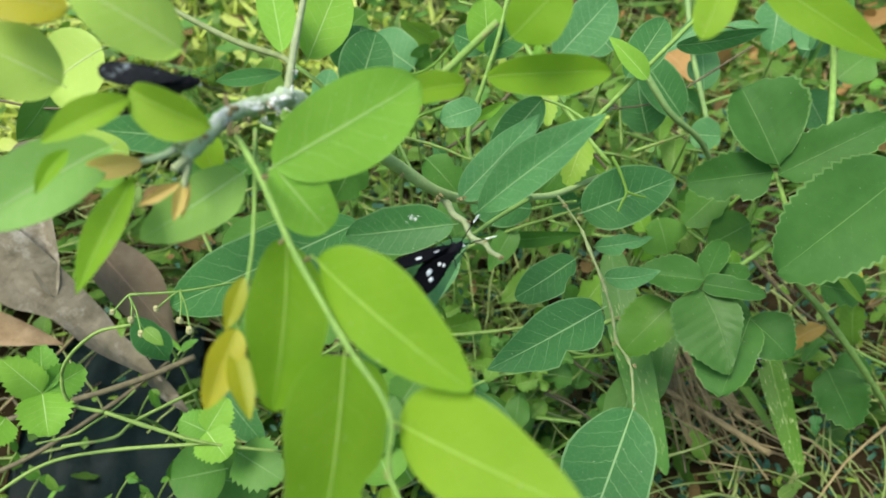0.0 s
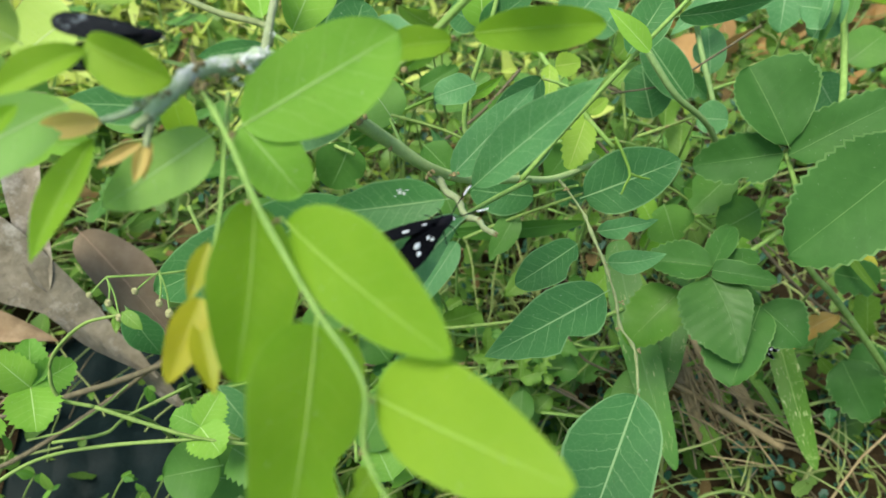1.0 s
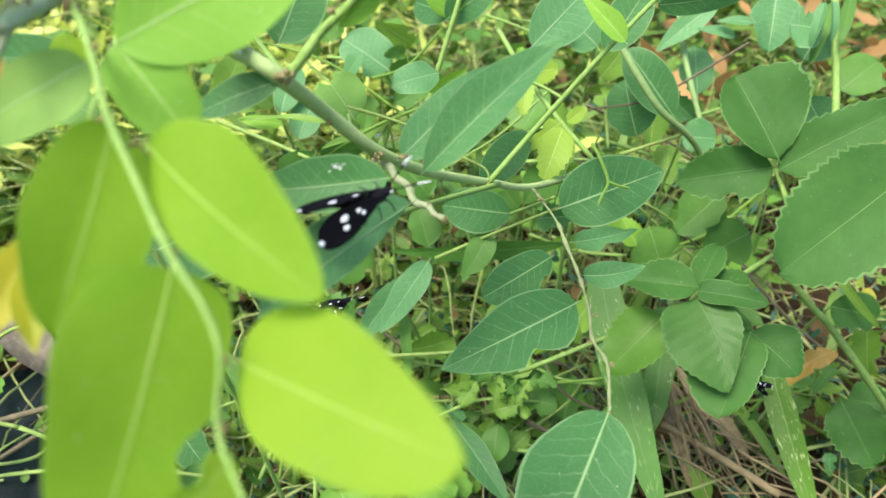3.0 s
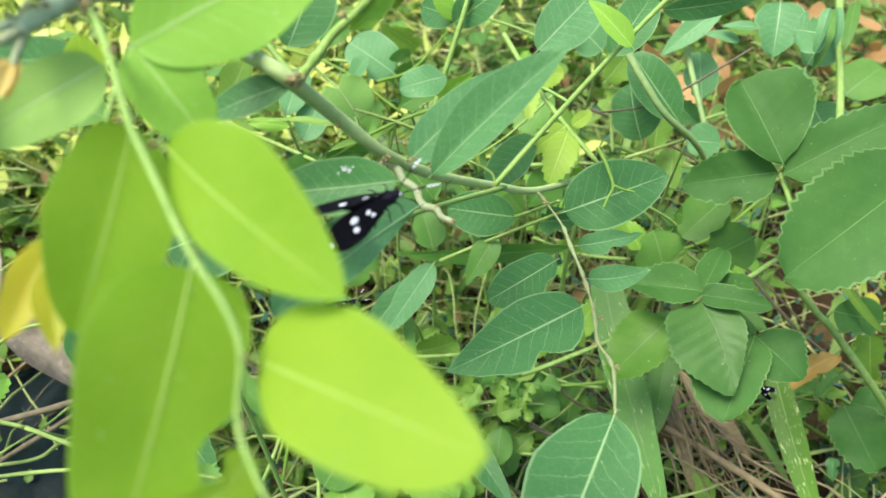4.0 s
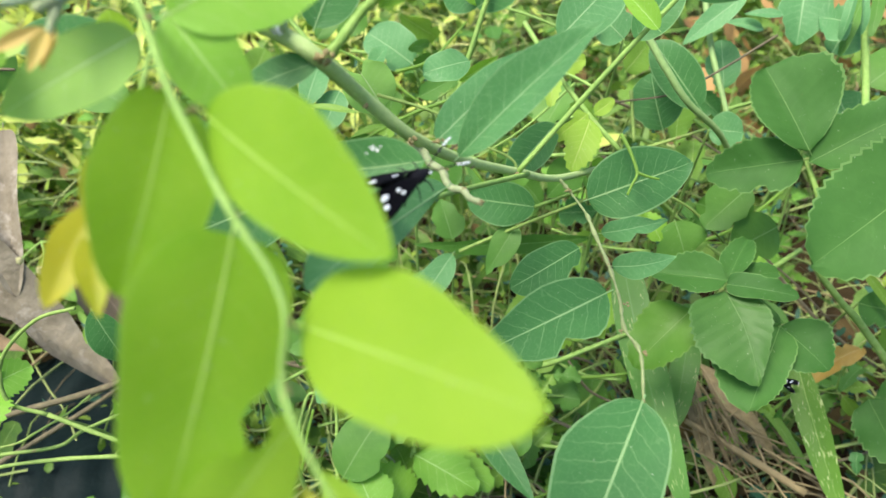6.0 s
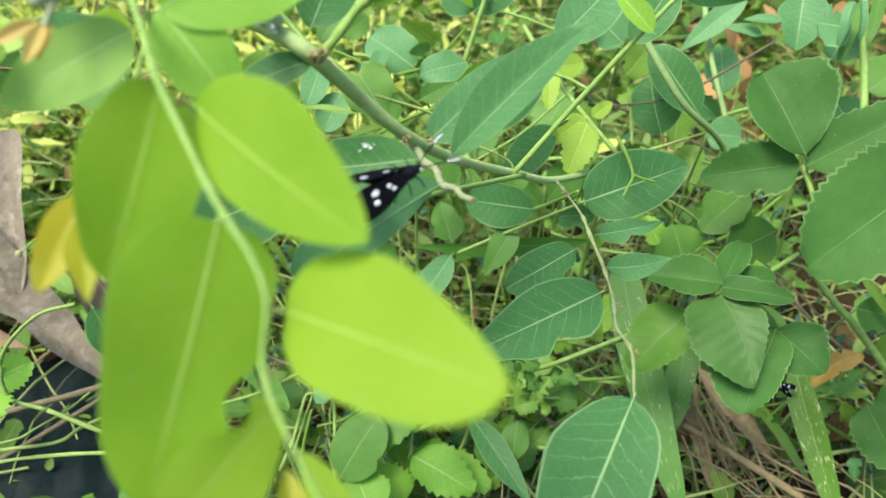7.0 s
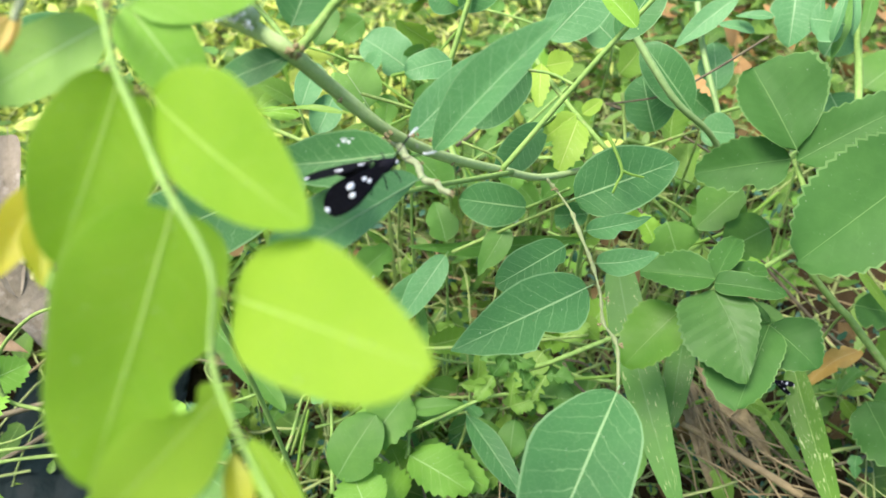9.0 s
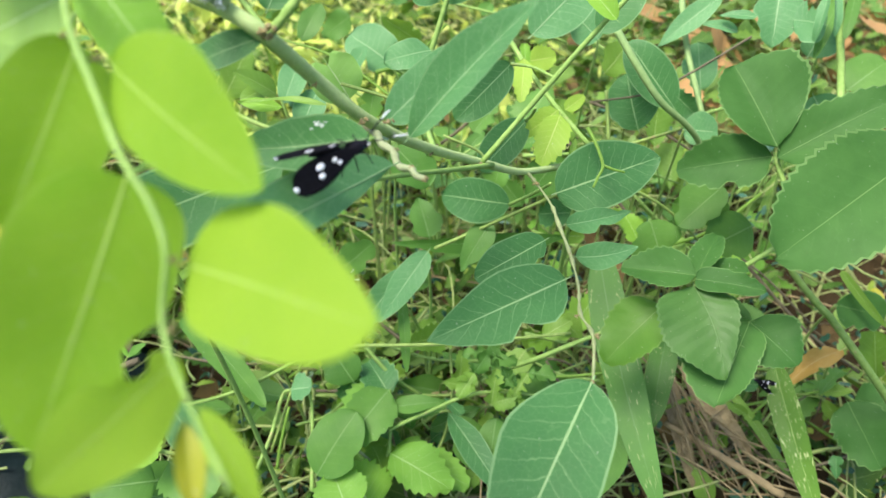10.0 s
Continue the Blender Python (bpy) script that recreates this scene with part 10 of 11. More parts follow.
stem(ragged, [(0.1270, 0.3455, 0.1776), (0.1069, 0.3640, 0.1975), (0.0871, 0.3836, 0.2123)], 0.00094, 0.00114, M_WOOD, name='stem', sides=6)
stem(ragged, [(0.1180, 0.4070, 0.2025), (0.1618, 0.4047, 0.1898), (0.2078, 0.4101, 0.1808)], 0.00143, 0.00057, M_STEM, name='stem', sides=6)
stem(ragged, [(0.0860, 0.4186, 0.2601), (0.0484, 0.4302, 0.2716), (0.0100, 0.4424, 0.2772)], 0.00084, 0.00084, M_STEM, name='stem', sides=6)
stem(ragged, [(0.0595, 0.3589, 0.2146), (0.1054, 0.3642, 0.2123), (0.1537, 0.3637, 0.1949)], 0.00126, 0.00055, M_STEM, name='stem', sides=6)
stem(ragged, [(0.1009, 0.3966, 0.2318), (0.1464, 0.3909, 0.2142), (0.1945, 0.3830, 0.1867)], 0.00106, 0.00063, M_WOOD, name='stem', sides=6)
stem(ragged, [(0.1596, 0.3766, 0.1599), (0.1689, 0.4040, 0.1059), (0.1767, 0.4150, -0.0050)], 0.0005, 0.0009, M_DIM, name="stalk", sides=5)
leaf(ragged, (0.1596, 0.3766, 0.1599), (0.1425, 0.3673, 0.1559), 0.0086, (0.41, -0.87, 0.28), M_BACK, "wedge", fold=0.34, curl=0.03, ripple=0.06, teeth=8, tooth=0.094, bites=((0.74, 1, 0.27, 0.052), (0.76, 1, 0.55, 0.044), (0.79, -1, 0.47, 0.055)))
stem(ragged, [(0.1514, 0.3716, 0.1856), (0.1524, 0.4014, 0.1214), (0.1289, 0.4160, -0.0050)], 0.0005, 0.0009, M_DIM, name="stalk", sides=5)
leaf(ragged, (0.1514, 0.3716, 0.1856), (0.1564, 0.3997, 0.2035), 0.0174, (-0.48, -0.41, 0.77), M_LIME, "wedge", fold=0.36, curl=0.04, ripple=0.06, teeth=7, tooth=0.127, bites=((0.52, 1, 0.6, 0.028), (0.16, -1, 0.38, 0.071)))
stem(ragged, [(0.1816, 0.3917, 0.1660), (0.1892, 0.4220, 0.1096), (0.2032, 0.4374, -0.0050)], 0.0005, 0.0009, M_DIM, name="stalk", sides=5)
leaf(ragged, (0.1816, 0.3917, 0.1660), (0.1792, 0.3961, 0.1853), 0.0095, (-0.07, -0.97, 0.21), M_GREY, "toothed", fold=0.16, curl=-0.03, ripple=0.06, teeth=9, tooth=0.099, bites=((0.89, -1, 0.21, 0.051), (0.58, 1, 0.31, 0.031), (0.16, 1, 0.56, 0.055)))
stem(ragged, [(0.1705, 0.3873, 0.1374), (0.1728, 0.4126, 0.0924), (0.1989, 0.4206, -0.0050)], 0.0005, 0.0009, M_DIM, name="stalk", sides=5)
leaf(ragged, (0.1705, 0.3873, 0.1374), (0.1555, 0.3841, 0.1308), 0.0124, (-0.22, -0.57, 0.79), M_GREY, "toothed", fold=0.22, curl=0.04, ripple=0.06, teeth=9, tooth=0.105, bites=((0.61, -1, 0.27, 0.075), (0.75, -1, 0.28, 0.067), (0.25, 1, 0.34, 0.056)))
stem(ragged, [(0.1461, 0.3534, 0.1603), (0.1408, 0.3781, 0.1062), (0.1576, 0.3853, -0.0050)], 0.0005, 0.0009, M_DIM, name="stalk", sides=5)
leaf(ragged, (0.1461, 0.3534, 0.1603), (0.1327, 0.3486, 0.1368), 0.0223, (0.11, -0.98, 0.14), M_FRESH, "toothed", fold=0.23, curl=-0.05, ripple=0.06, teeth=7, tooth=0.088, bites=((0.35, 1, 0.58, 0.079), (0.41, -1, 0.51, 0.053), (0.35, -1, 0.27, 0.04)))
stem(ragged, [(0.1884, 0.3912, 0.1626), (0.2054, 0.4201, 0.1076), (0.2083, 0.4336, -0.0050)], 0.0005, 0.0009, M_DIM, name="stalk", sides=5)
leaf(ragged, (0.1884, 0.3912, 0.1626), (0.1585, 0.3770, 0.1605), 0.0227, (0.39, -0.87, 0.32), M_BACK, "toothed", fold=0.14, curl=-0.05, ripple=0.06, teeth=9, tooth=0.143, bites=((0.15, -1, 0.26, 0.037), (0.42, -1, 0.61, 0.044), (0.31, 1, 0.29, 0.076)))
stem(ragged, [(0.1286, 0.3385, 0.1705), (0.1320, 0.3624, 0.1123), (0.1453, 0.3683, -0.0050)], 0.0005, 0.0009, M_DIM, name="stalk", sides=5)
leaf(ragged, (0.1286, 0.3385, 0.1705), (0.1197, 0.3479, 0.1840), 0.0136, (0.07, -0.79, 0.60), M_FRESH, "toothed", fold=0.38, curl=0.07, ripple=0.06, teeth=8, tooth=0.099, bites=((0.54, -1, 0.36, 0.046), (0.4, -1, 0.52, 0.03)))
stem(ragged, [(0.1577, 0.3482, 0.1671), (0.1546, 0.3833, 0.1103), (0.1390, 0.4059, -0.0050)], 0.0005, 0.0009, M_DIM, name="stalk", sides=5)
leaf(ragged, (0.1577, 0.3482, 0.1671), (0.1343, 0.3385, 0.1559), 0.0155, (-0.20, -0.50, 0.84), M_LIME, "pointed", fold=0.13, curl=0.01, ripple=0.06, bites=((0.69, 1, 0.33, 0.036), (0.25, 1, 0.65, 0.027), (0.32, 1, 0.44, 0.063), (0.54, -1, 0.61, 0.029)))
stem(ragged, [(0.1298, 0.3682, 0.1667), (0.1457, 0.3926, 0.1100), (0.1468, 0.3992, -0.0050)], 0.0005, 0.0009, M_DIM, name="stalk", sides=5)
leaf(ragged, (0.1298, 0.3682, 0.1667), (0.1081, 0.3605, 0.1751), 0.0100, (0.46, -0.54, 0.70), M_FRESH, "toothed", fold=0.28, curl=-0.02, ripple=0.06, teeth=9, tooth=0.127, bites=((0.89, -1, 0.61, 0.038), (0.81, -1, 0.56, 0.051)))
stem(ragged, [(0.1839, 0.3556, 0.1597), (0.1931, 0.3786, 0.1058), (0.2124, 0.3831, -0.0050)], 0.0005, 0.0009, M_DIM, name="stalk", sides=5)
leaf(ragged, (0.1839, 0.3556, 0.1597), (0.1893, 0.3307, 0.1466), 0.0131, (-0.17, -0.49, 0.86), M_FRESH, "wedge", fold=0.35, curl=0.04, ripple=0.06, teeth=8, tooth=0.099, bites=((0.74, -1, 0.42, 0.037), (0.75, 1, 0.53, 0.076), (0.18, 1, 0.34, 0.067), (0.66, 1, 0.6, 0.044)))
stem(ragged, [(0.2026, 0.3975, 0.1695), (0.2344, 0.4193, 0.1909), (0.2689, 0.4435, 0.2086)], 0.00092, 0.00100, M_STEM, name='stem', sides=6)
stem(ragged, [(0.1515, 0.3642, 0.1526), (0.1745, 0.3672, 0.1485), (0.1992, 0.3758, 0.1452)], 0.00075, 0.00066, M_LIME, name='stem', sides=6)
stem(ragged, [(0.2073, 0.3609, 0.1370), (0.2450, 0.3427, 0.1026), (0.2855, 0.3336, 0.0739)], 0.00133, 0.00101, M_WOOD, name='stem', sides=6)
stem(ragged, [(0.1847, 0.3642, 0.1541), (0.2161, 0.3560, 0.1340), (0.2502, 0.3458, 0.1041)], 0.00077, 0.00065, M_WOOD, name='stem', sides=6)
stem(ragged, [(0.1295, 0.3547, 0.1503), (0.0998, 0.3587, 0.1509), (0.0696, 0.3703, 0.1552)], 0.00120, 0.00078, M_STEM, name='stem', sides=6)
stem(ragged, [(0.1434, 0.3379, 0.1673), (0.1733, 0.3484, 0.1732), (0.2051, 0.3693, 0.1865)], 0.00110, 0.00102, M_LIME, name='stem', sides=6)
stem(ragged, [(0.1346, 0.3875, 0.1722), (0.1664, 0.3746, 0.1457), (0.2000, 0.3695, 0.1227)], 0.00094, 0.00106, M_STEM, name='stem', sides=6)
stem(weed, [(-0.0380, 0.2681, 0.1479), (0.0097, 0.2741, 0.1448), (0.0524, 0.2814, 0.1437), (0.0869, 0.2884, 0.1427)], 0.00102, 0.00087, M_DIM, name='stem')
stem(weed, [(-0.0621, 0.2930, 0.0813), (0.0150, 0.2860, 0.0924), (0.0549, 0.2862, 0.0988), (0.1044, 0.3123, 0.0978)], 0.00104, 0.00085, M_DIM, name='stem')
stem(weed, [(0.0987, 0.3425, 0.2940), (0.1102, 0.3317, 0.2783), (0.1229, 0.3273, 0.2628), (0.1449, 0.3320, 0.2424), (0.1678, 0.3436, 0.2057)], 0.0019, 0.0015, M_CANE, name='stem')
stem(weed, [(0.1477, 0.4177, 0.2926), (0.1486, 0.3890, 0.2698), (0.1540, 0.3596, 0.2458), (0.1574, 0.3525, 0.2358)], 0.0018, 0.0014, M_CANE, name='stem')
stem(weed, [(0.1768, 0.3731, 0.2803), (0.1473, 0.3614, 0.2658), (0.1223, 0.3486, 0.2582), (0.0938, 0.3494, 0.2526)], 0.00067, 0.00052, M_WOOD, name='stem')
stem(weed, [(0.1093, 0.3361, 0.2331), (0.1242, 0.3393, 0.2367), (0.1405, 0.3430, 0.2408)], 0.00102, 0.00084, M_DIM, name='stem')
stem(weed, [(0.1105, 0.3152, 0.2212), (0.1340, 0.3179, 0.2063), (0.1557, 0.3164, 0.1859)], 0.00076, 0.00065, M_DIM, name='stem')
stem(weed, [(0.0117, 0.3004, 0.1896), (0.0353, 0.2992, 0.2036), (0.0692, 0.2766, 0.2386)], 0.00102, 0.00073, M_DIM, name='stem')
stem(weed, [(0.0176, 0.2722, 0.2699), (0.0335, 0.2686, 0.2639), (0.0361, 0.2644, 0.2580)], 0.00063, 0.00060, M_DIM, name='stem')
stem(weed, [(0.1005, 0.3532, 0.2574), (0.1014, 0.3463, 0.2477), (0.1026, 0.3376, 0.2356)], 0.00102, 0.00084, M_DIM, name='stem')
stem(weed, [(0.0431, 0.2771, 0.0528), (0.0863, 0.2885, 0.0829), (0.1028, 0.3011, 0.0995)], 0.00091, 0.00071, M_DIM, name='stem')
stem(weed, [(-0.0808, 0.2526, 0.0777), (-0.0658, 0.2816, 0.1171), (-0.0567, 0.2991, 0.1407)], 0.00084, 0.00068, M_DIM, name='stem')
stem(weed, [(-0.1006, 0.3321, 0.2528), (-0.0689, 0.3167, 0.2485), (-0.0444, 0.3024, 0.2457)], 0.00131, 0.00096, M_DIM, name='stem')
stem(weed, [(-0.0180, 0.2386, 0.3066), (-0.0009, 0.2353, 0.3029), (0.0115, 0.2318, 0.2990)], 0.00068, 0.00056, M_DIM, name='stem')
stem(weed, [(-0.1422, 0.3105, 0.2071), (-0.1325, 0.2953, 0.1902), (-0.1277, 0.2845, 0.1782)], 0.00121, 0.00102, M_DIM, name='stem')
low_weed = thing("weed", (0.02, 0.3, 0.0), "low weed with jagged green leaves on criss-crossing pale stems", "weed", "weeds")
leaf(low_weed, (0.0203, 0.2689, 0.0973), (0.0531, 0.2182, 0.0876), 0.0155, (-0.03, -0.33, 0.94), M_GREY, "lance", fold=0.2, curl=0.05)
leaf(low_weed, (0.0549, 0.2702, 0.1134), (0.0789, 0.263, 0.1176), 0.0200, (-0.06, -0.34, 0.94), M_BACK, "toothed", teeth=8, tooth=0.121, fold=0.25, ripple=0.1, bites=((0.55, 1, 0.5, 0.05),))
leaf(low_weed, (0.047, 0.2599, 0.1041), (0.0443, 0.2439, 0.0918), 0.0162, (-0.24, -0.31, 0.92), M_BACK, "oval", fold=0.2, ripple=0.06)
leaf(low_weed, (0.0554, 0.2547, 0.0884), (0.0651, 0.2616, 0.0947), 0.0100, (0.16, -0.31, 0.94), M_LIME, "toothed", teeth=7, tooth=0.138, ripple=0.1)
leaf(low_weed, (0.0724, 0.292, 0.1361), (0.088, 0.297, 0.1446), 0.0117, (0.13, -0.38, 0.92), M_LIME, "toothed", teeth=7, tooth=0.138, ripple=0.1)
leaf(low_weed, (-0.0133, 0.2701, 0.1132), (-0.0354, 0.2408, 0.0989), 0.0264, (0.17, -0.3, 0.94), M_BACK, "toothed", teeth=7, tooth=0.06, fold=0.2, ripple=0.06, label="broad grey-green toothed leaf")
leaf(low_weed, (-0.0116, 0.2629, 0.1065), (0.0167, 0.2638, 0.1114), 0.0109, (0.04, -0.35, 0.93), M_BACK, "lance", fold=0.35)
leaf(low_weed, (-0.0131, 0.2712, 0.1074), (-0.028, 0.2941, 0.1108), 0.0207, (0.05, -0.29, 0.95), M_GREY, "toothed", teeth=5, tooth=0.08, fold=0.3)
leaf(low_weed, (-0.0115, 0.2473, 0.0871), (0.0236, 0.2308, 0.0786), 0.0254, (0.03, -0.31, 0.95), M_MID, "toothed", teeth=8, tooth=0.11, fold=0.25, ripple=0.1)
leaf(low_weed, (-0.0301, 0.2124, 0.0837), (-0.0406, 0.2325, 0.0874), 0.0294, (0.07, -0.24, 0.97), M_MID, "toothed", teeth=9, tooth=0.077, fold=0.2, ripple=0.06)
leaf(low_weed, (-0.0145, 0.2409, 0.0764), (-0.0229, 0.2585, 0.0783), 0.0168, (0.25, -0.24, 0.94), M_LIME, "toothed", teeth=7, tooth=0.11)
leaf(low_weed, (-0.0674, 0.2659, 0.1153), (-0.0552, 0.2655, 0.1181), 0.0169, (0.11, -0.32, 0.94), M_PALE, "toothed", teeth=4, tooth=0.1, fold=0.3)
stem(low_weed, [(-0.0124, 0.2532, 0.0994), (0.0094, 0.2589, 0.1087), (0.0344, 0.2637, 0.1193), (0.0525, 0.2634, 0.1205), (0.0698, 0.2651, 0.1178)], 0.00110, 0.00070, M_STEM, name="stem", sides=6)
stem(low_weed, [(0.0535, 0.2808, 0.1225), (0.0658, 0.2794, 0.1298), (0.0861, 0.2802, 0.1416), (0.1045, 0.2832, 0.1497)], 0.00150, 0.00120, M_STEM, name="stem", sides=6)
stem(low_weed, [(0.0752, 0.2756, 0.1212), (0.0906, 0.2748, 0.1237), (0.1062, 0.2742, 0.1274)], 0.00100, 0.00090, M_LIME, name="stem", sides=6)
stem(low_weed, [(0.0586, 0.2546, 0.0886), (0.072, 0.2496, 0.0931), (0.0833, 0.2445, 0.0977)], 0.00110, 0.00090, M_STEM, name="stem", sides=6)
stem(low_weed, [(0.0636, 0.2665, 0.0984), (0.0791, 0.2594, 0.0953), (0.0959, 0.2553, 0.0831)], 0.00110, 0.00080, M_WOOD, name="stem", sides=6)
stem(low_weed, [(0.0766, 0.2964, 0.113), (0.0892, 0.2897, 0.096), (0.1103, 0.2863, 0.085)], 0.00090, 0.00080, M_WOOD, name="stem", sides=6)
stem(low_weed, [(-0.0132, 0.2735, 0.1095), (-0.0121, 0.2604, 0.0912), (-0.0156, 0.2468, 0.0684), (-0.0187, 0.236, 0.049)], 0.00090, 0.00110, M_STEM, name="stem", sides=6)
stem(low_weed, [(-0.0132, 0.2675, 0.0974), (-0.0116, 0.2478, 0.0875)], 0.00080, 0.00080, M_STEM, name="stem", sides=6)
stem(low_weed, [(-0.0852, 0.2394, 0.0797), (-0.0783, 0.2519, 0.0935), (-0.0728, 0.266, 0.1104), (-0.0674, 0.2659, 0.1153)], 0.00120, 0.00080, M_STEM, name="stem", sides=6)
stem(low_weed, [(-0.0748, 0.2413, 0.0776), (-0.0727, 0.2506, 0.0905), (-0.0688, 0.2622, 0.1056)], 0.00100, 0.00080, M_LIME, name="stem", sides=6)
stem(low_weed, [(-0.0529, 0.2292, 0.0754), (-0.0545, 0.2457, 0.0879), (-0.0556, 0.2611, 0.1074), (-0.0573, 0.2642, 0.1176)], 0.00130, 0.00090, M_STEM, name="stem", sides=6)
stem(low_weed, [(-0.0529, 0.2519, 0.0923), (-0.0334, 0.2479, 0.0911), (-0.0228, 0.2462, 0.0815)], 0.00090, 0.00080, M_TWIG, name="stem", sides=6)
stem(low_weed, [(0.01, 0.2511, 0.0691), (0.0191, 0.2688, 0.0827), (0.0217, 0.2859, 0.0976), (0.019, 0.3143, 0.1118)], 0.00100, 0.00080, M_DIM, name="stem", sides=6)
stem(low_weed, [(-0.0334, 0.3006, 0.1041), (-0.0147, 0.2731, 0.0759), (-0.0037, 0.2493, 0.0442)], 0.00080, 0.00080, M_WOOD, name="stem", sides=6)
stem(low_weed, [(-0.1138, 0.2994, 0.1161), (-0.0886, 0.291, 0.1113), (-0.0576, 0.2863, 0.1104)], 0.00120, 0.00100, M_WOOD, name="stem", sides=6)
# ---- dead wood, dry leaf and sheet on the ground ----
dead = thing("fallen_leaf", (-0.2, 0.35, 0.0), "large curled grey-brown dead leaf on the weeds", "leaf")
leaf(dead, (-0.3166, 0.3096, 0.2279), (-0.179, 0.273, 0.1013), 0.0390, (0.35, -0.4, 0.85), M_BLADE, "pointed", fold=0.55, curl=0.05, ripple=0.16, rows=30, name="blade", label="grey-beige curled dry blade", bites=((0.62, 1, 0.55, 0.1), (0.4, 1, 0.3, 0.07), (0.8, -1, 0.2, 0.05)))
leaf(dead, (-0.3017, 0.2736, 0.1614), (-0.2341, 0.2811, 0.1265), 0.0200, (0.3, -0.31, 0.9), M_TAWNY, "lance", fold=0.3, curl=0.06, ripple=0.1, rows=20, name="blade", label="tan dry blade with a torn edge")
leaf(dead, (-0.1963, 0.283, 0.1087), (-0.1658, 0.268, 0.0718), 0.0100, (0.2, -0.3, 0.93), M_BLADE, "lance", fold=0.6, curl=-0.04, ripple=0.12, rows=16, name="blade")
leaf(dead, (-0.2421, 0.3557, 0.1506), (-0.1832, 0.3142, 0.0884), 0.0380, (0.41, -0.33, 0.85), M_RUST, "pointed", fold=0.35, curl=0.05, ripple=0.14, rows=20, name="blade", label="reddish-brown dry blade")
leaf(dead, (-0.2444, 0.3504, 0.2313), (-0.229, 0.2875, 0.1638), 0.0220, (0.01, -0.48, 0.88), M_BLADE, "strap", fold=0.5, curl=0.04, ripple=0.08, rows=20, name="blade", label="smooth grey dry blade")
stick = thing("stick", (-0.2, 0.3, 0.0), "dry brown fallen stick among the weeds", "stick", "sticks")
stem(stick, [(-0.2734, 0.2271, 0.1144), (-0.2151, 0.2386, 0.1272), (-0.1784, 0.2497, 0.1320), (-0.1458, 0.2623, 0.1386)], 0.00150, 0.00190, M_WOOD, name='wood', knots=0.15)
stick_b = thing("stick", (-0.2, 0.3, 0.0), "thin dry brown fallen stick", "stick", "sticks")
stem(stick_b, [(-0.2803, 0.2191, 0.0756), (-0.2463, 0.2293, 0.0870), (-0.2034, 0.2558, 0.1014), (-0.1764, 0.2859, 0.1051)], 0.00150, 0.00130, M_WOOD, name='wood', knots=0.15)
stick_c = thing("stick", (0.15, 0.4, 0.0), "thick grey-brown fallen stalk", "stick", "sticks")
stem(stick_c, [(0.1523, 0.2904, 0.0688), (0.1681, 0.2755, 0.0703), (0.1858, 0.2576, 0.0718), (0.206, 0.2404, 0.0703)], 0.0019, 0.0024, M_STRAWS, name="wood", knots=0.15)
stick_d = thing("stick", (0.15, 0.4, 0.0), "dark thin fallen twig", "stick", "sticks")
stem(stick_d, [(-0.1905, 0.2657, 0.3068), (-0.1759, 0.2637, 0.3046), (-0.1638, 0.2633, 0.3041)], 0.00061, 0.00061, M_WOOD, name='wood')
husk = thing("dry_husk", (0.14, 0.42, 0.0), "brown dry sheath lying under the grass", "leaf")
leaf(husk, (0.15, 0.3376, 0.0964), (0.1691, 0.2618, 0.0415), 0.0120, (-0.16, -0.32, 0.93), M_FIBRE, "strap", name="blade", fold=0.35, ripple=0.1, rows=20)
leaf(husk, (0.1675, 0.3283, 0.0801), (0.2021, 0.2685, 0.0612), 0.0130, (-0.19, -0.32, 0.93), M_FIBRE, "lance", name="blade", fold=0.4, ripple=0.1, rows=20)
stem(husk, [(0.1695, 0.3408, 0.0392), (0.1997, 0.3158, 0.0146), (0.2261, 0.2913, -0.0158)], 0.00177, 0.00115, M_FIBRE, name='strand', sides=6, knots=0.2)
stem(husk, [(0.1809, 0.3505, 0.0519), (0.1993, 0.3248, 0.0271), (0.2142, 0.2998, -0.0033)], 0.00157, 0.00115, M_FIBRE, name='strand', sides=6, knots=0.2)
stem(husk, [(0.1974, 0.3328, 0.0264), (0.2346, 0.3139, 0.0098), (0.2682, 0.2954, -0.0128)], 0.00137, 0.00115, M_FIBRE, name='strand', sides=6, knots=0.2)
stem(husk, [(0.1611, 0.3542, 0.0583), (0.1795, 0.3375, 0.0460), (0.1941, 0.3215, 0.0280)], 0.00118, 0.00115, M_FIBRE, name='strand', sides=6, knots=0.2)
plastic_sheet((-0.245, 0.285, 0.0))
# ---- moths ----
moth((0.0050, 0.1456, 0.3304), (-0.0107, 0.1334, 0.3281), (0.20, -0.43, 0.88), 11, "black moth with white wing spots resting on a leaf")
moth((-0.0233, 0.2366, 0.2173), (-0.0344, 0.2325, 0.2123), (0.01, -0.79, 0.61), 14, "small black white-spotted moth on a lower leaf")
moth((0.1887, 0.2778, 0.1217), (0.1969, 0.2718, 0.1214), (-0.42, -0.61, 0.67), 14, "black white-spotted moth among the weeds")
moth((-0.0514, 0.1327, 0.3880), (-0.0680, 0.1270, 0.3895), (0.33, -0.86, 0.39), 10, "dark moth resting on the waxy branch", plain=True)
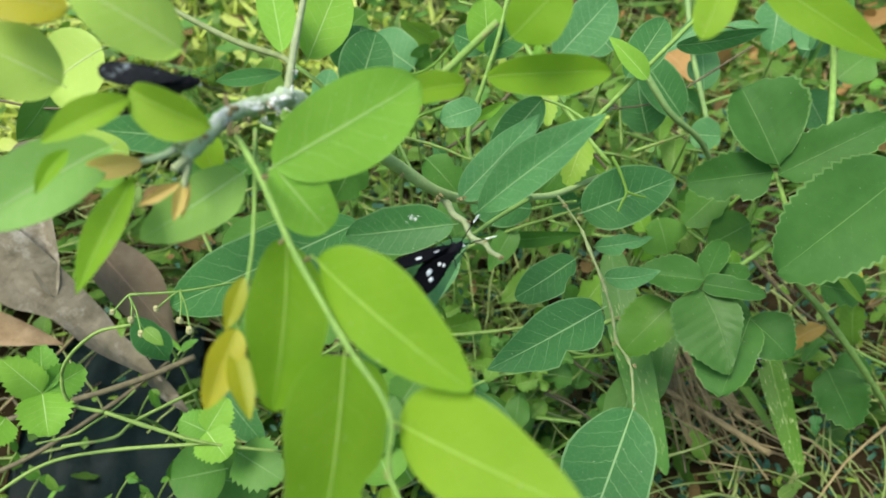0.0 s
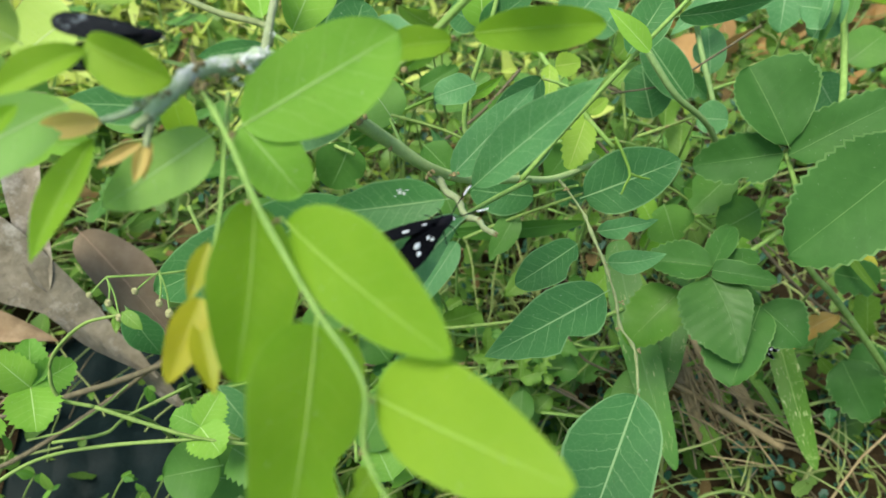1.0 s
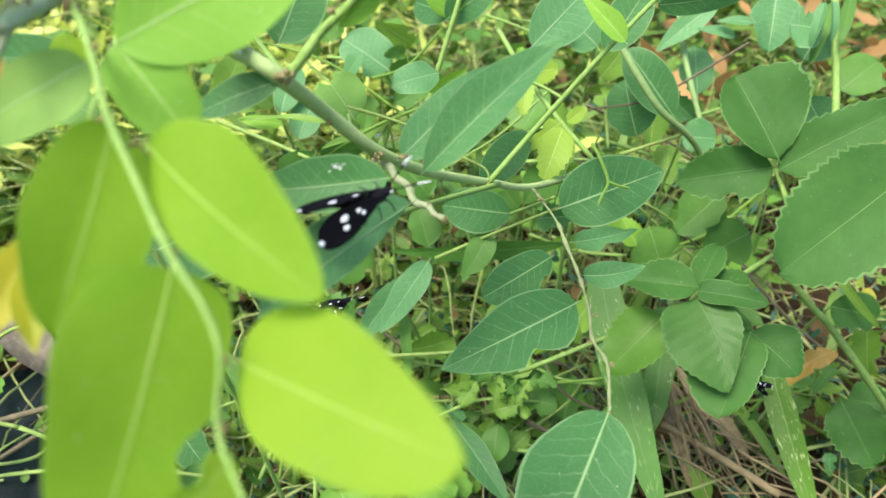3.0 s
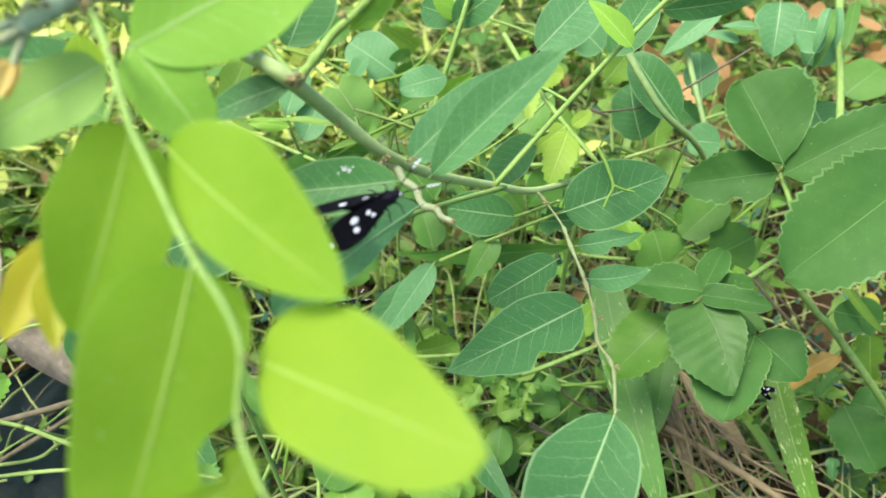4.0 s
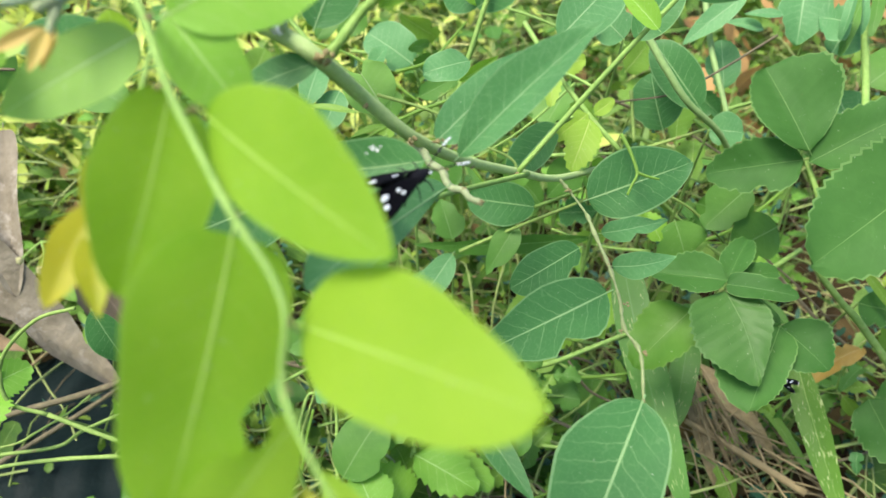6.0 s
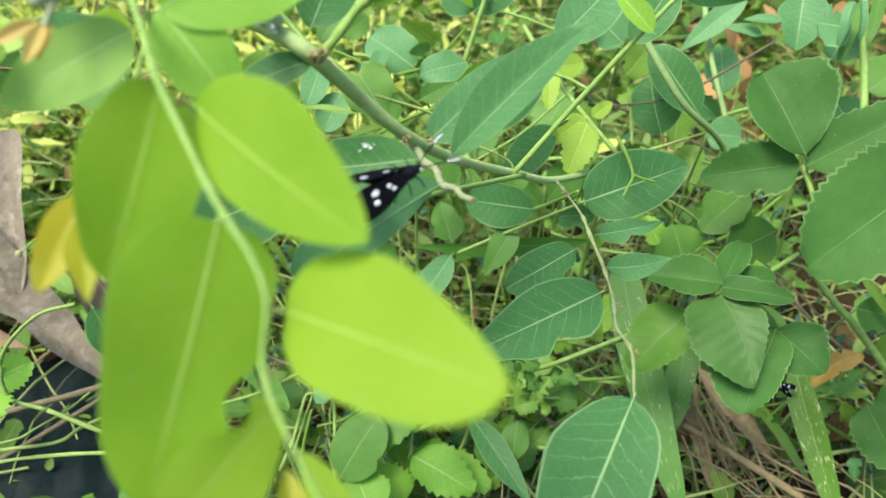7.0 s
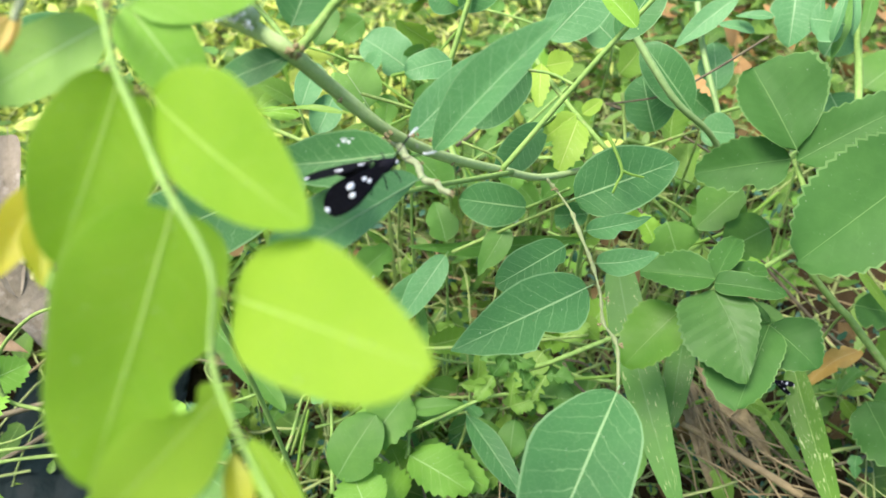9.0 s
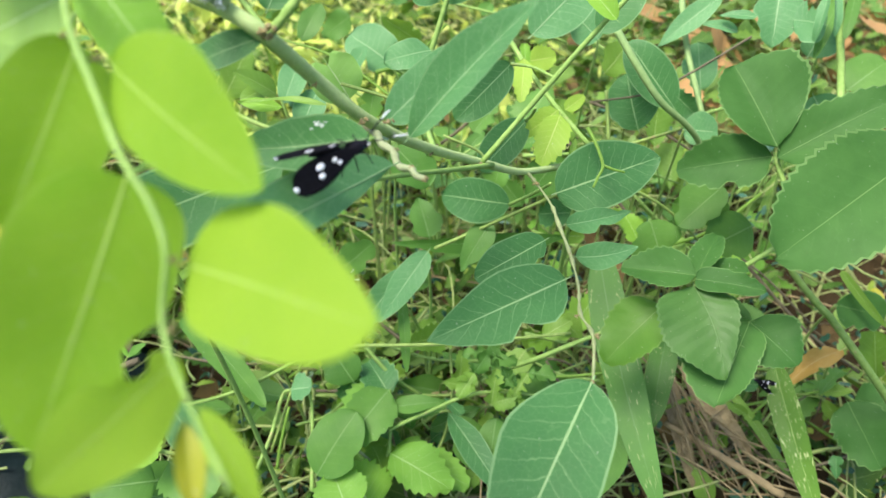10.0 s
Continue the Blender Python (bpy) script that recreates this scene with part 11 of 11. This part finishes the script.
# stalks down to the soil
stem(creeper_low, [(0.1391, 0.2656, 0.1986), (0.1381, 0.3026, 0.1168), (0.1491, 0.3156, -0.0050)], 0.0009, 0.0014, M_STEM, name="stalk", sides=6)
stem(young_creeper, [(0.0842, 0.2901, 0.2564), (0.0832, 0.3271, 0.1457), (0.0942, 0.3401, -0.0050)], 0.0009, 0.0014, M_STEM, name="stalk", sides=6)
stem(left_creeper, [(-0.1623, 0.1965, 0.1776), (-0.1633, 0.2335, 0.1063), (-0.1523, 0.2465, -0.0050)], 0.00076, 0.00119, M_DIM, name="stalk", sides=6)
stem(flower_stalk, [(-0.0655, 0.1678, 0.2952), (-0.0665, 0.2048, 0.1651), (-0.0555, 0.2178, -0.0050)], 0.0009, 0.0014, M_STEM, name="stalk", sides=6)
stem(creeper, [(0.3080, 0.2780, 0.0548), (0.3070, 0.3150, 0.0449), (0.3180, 0.3280, -0.0050)], 0.0009, 0.0014, M_STEM, name="stalk", sides=6)
stem(grass, [(0.1057, 0.3231, 0.1640), (0.1047, 0.3601, 0.0995), (0.1157, 0.3731, -0.0050)], 0.0009, 0.0014, M_STEM, name="stalk", sides=6)
stem(grass_far, [(0.2029, 0.2851, 0.1224), (0.2019, 0.3221, 0.0787), (0.2129, 0.3351, -0.0050)], 0.0009, 0.0014, M_STEM, name="stalk", sides=6)

# ---- motion ----


def motions():
    sway = [
        (0.0, -0.60, -0.43, -0.03),
        (0.5, -0.37, -0.22, 0.08),
        (1.0, -0.14, -0.01, 0.20),
        (1.5, -0.21, 0.15, 0.07),
        (2.0, -0.27, 0.32, -0.05),
        (2.5, -0.34, 0.48, -0.17),
        (3.2, -0.34, 0.31, 0.05),
        (4.0, -0.35, 0.11, 0.31),
        (4.5, -0.36, -0.01, 0.47),
        (5.0, -0.10, -0.09, 0.44),
        (5.5, 0.15, -0.17, 0.42),
        (6.2, 0.26, -0.39, 0.27),
        (7.0, 0.38, -0.65, 0.10),
        (7.5, 0.22, -0.01, -0.15),
        (8.0, 0.22, 0.19, -0.35),
        (8.5, 0.13, 0.18, -0.34),
        (9.0, 0.03, 0.17, -0.33),
        (9.5, 0.24, 0.30, -0.25),
        (10.0, 0.44, 0.44, -0.17),
    ]
    at = near_twig.matrix_basis.translation.copy()
    walk(near_twig, [(t, pose(*at, rx, ry, rz)) for t, rx, ry, rz in sway])



motions()
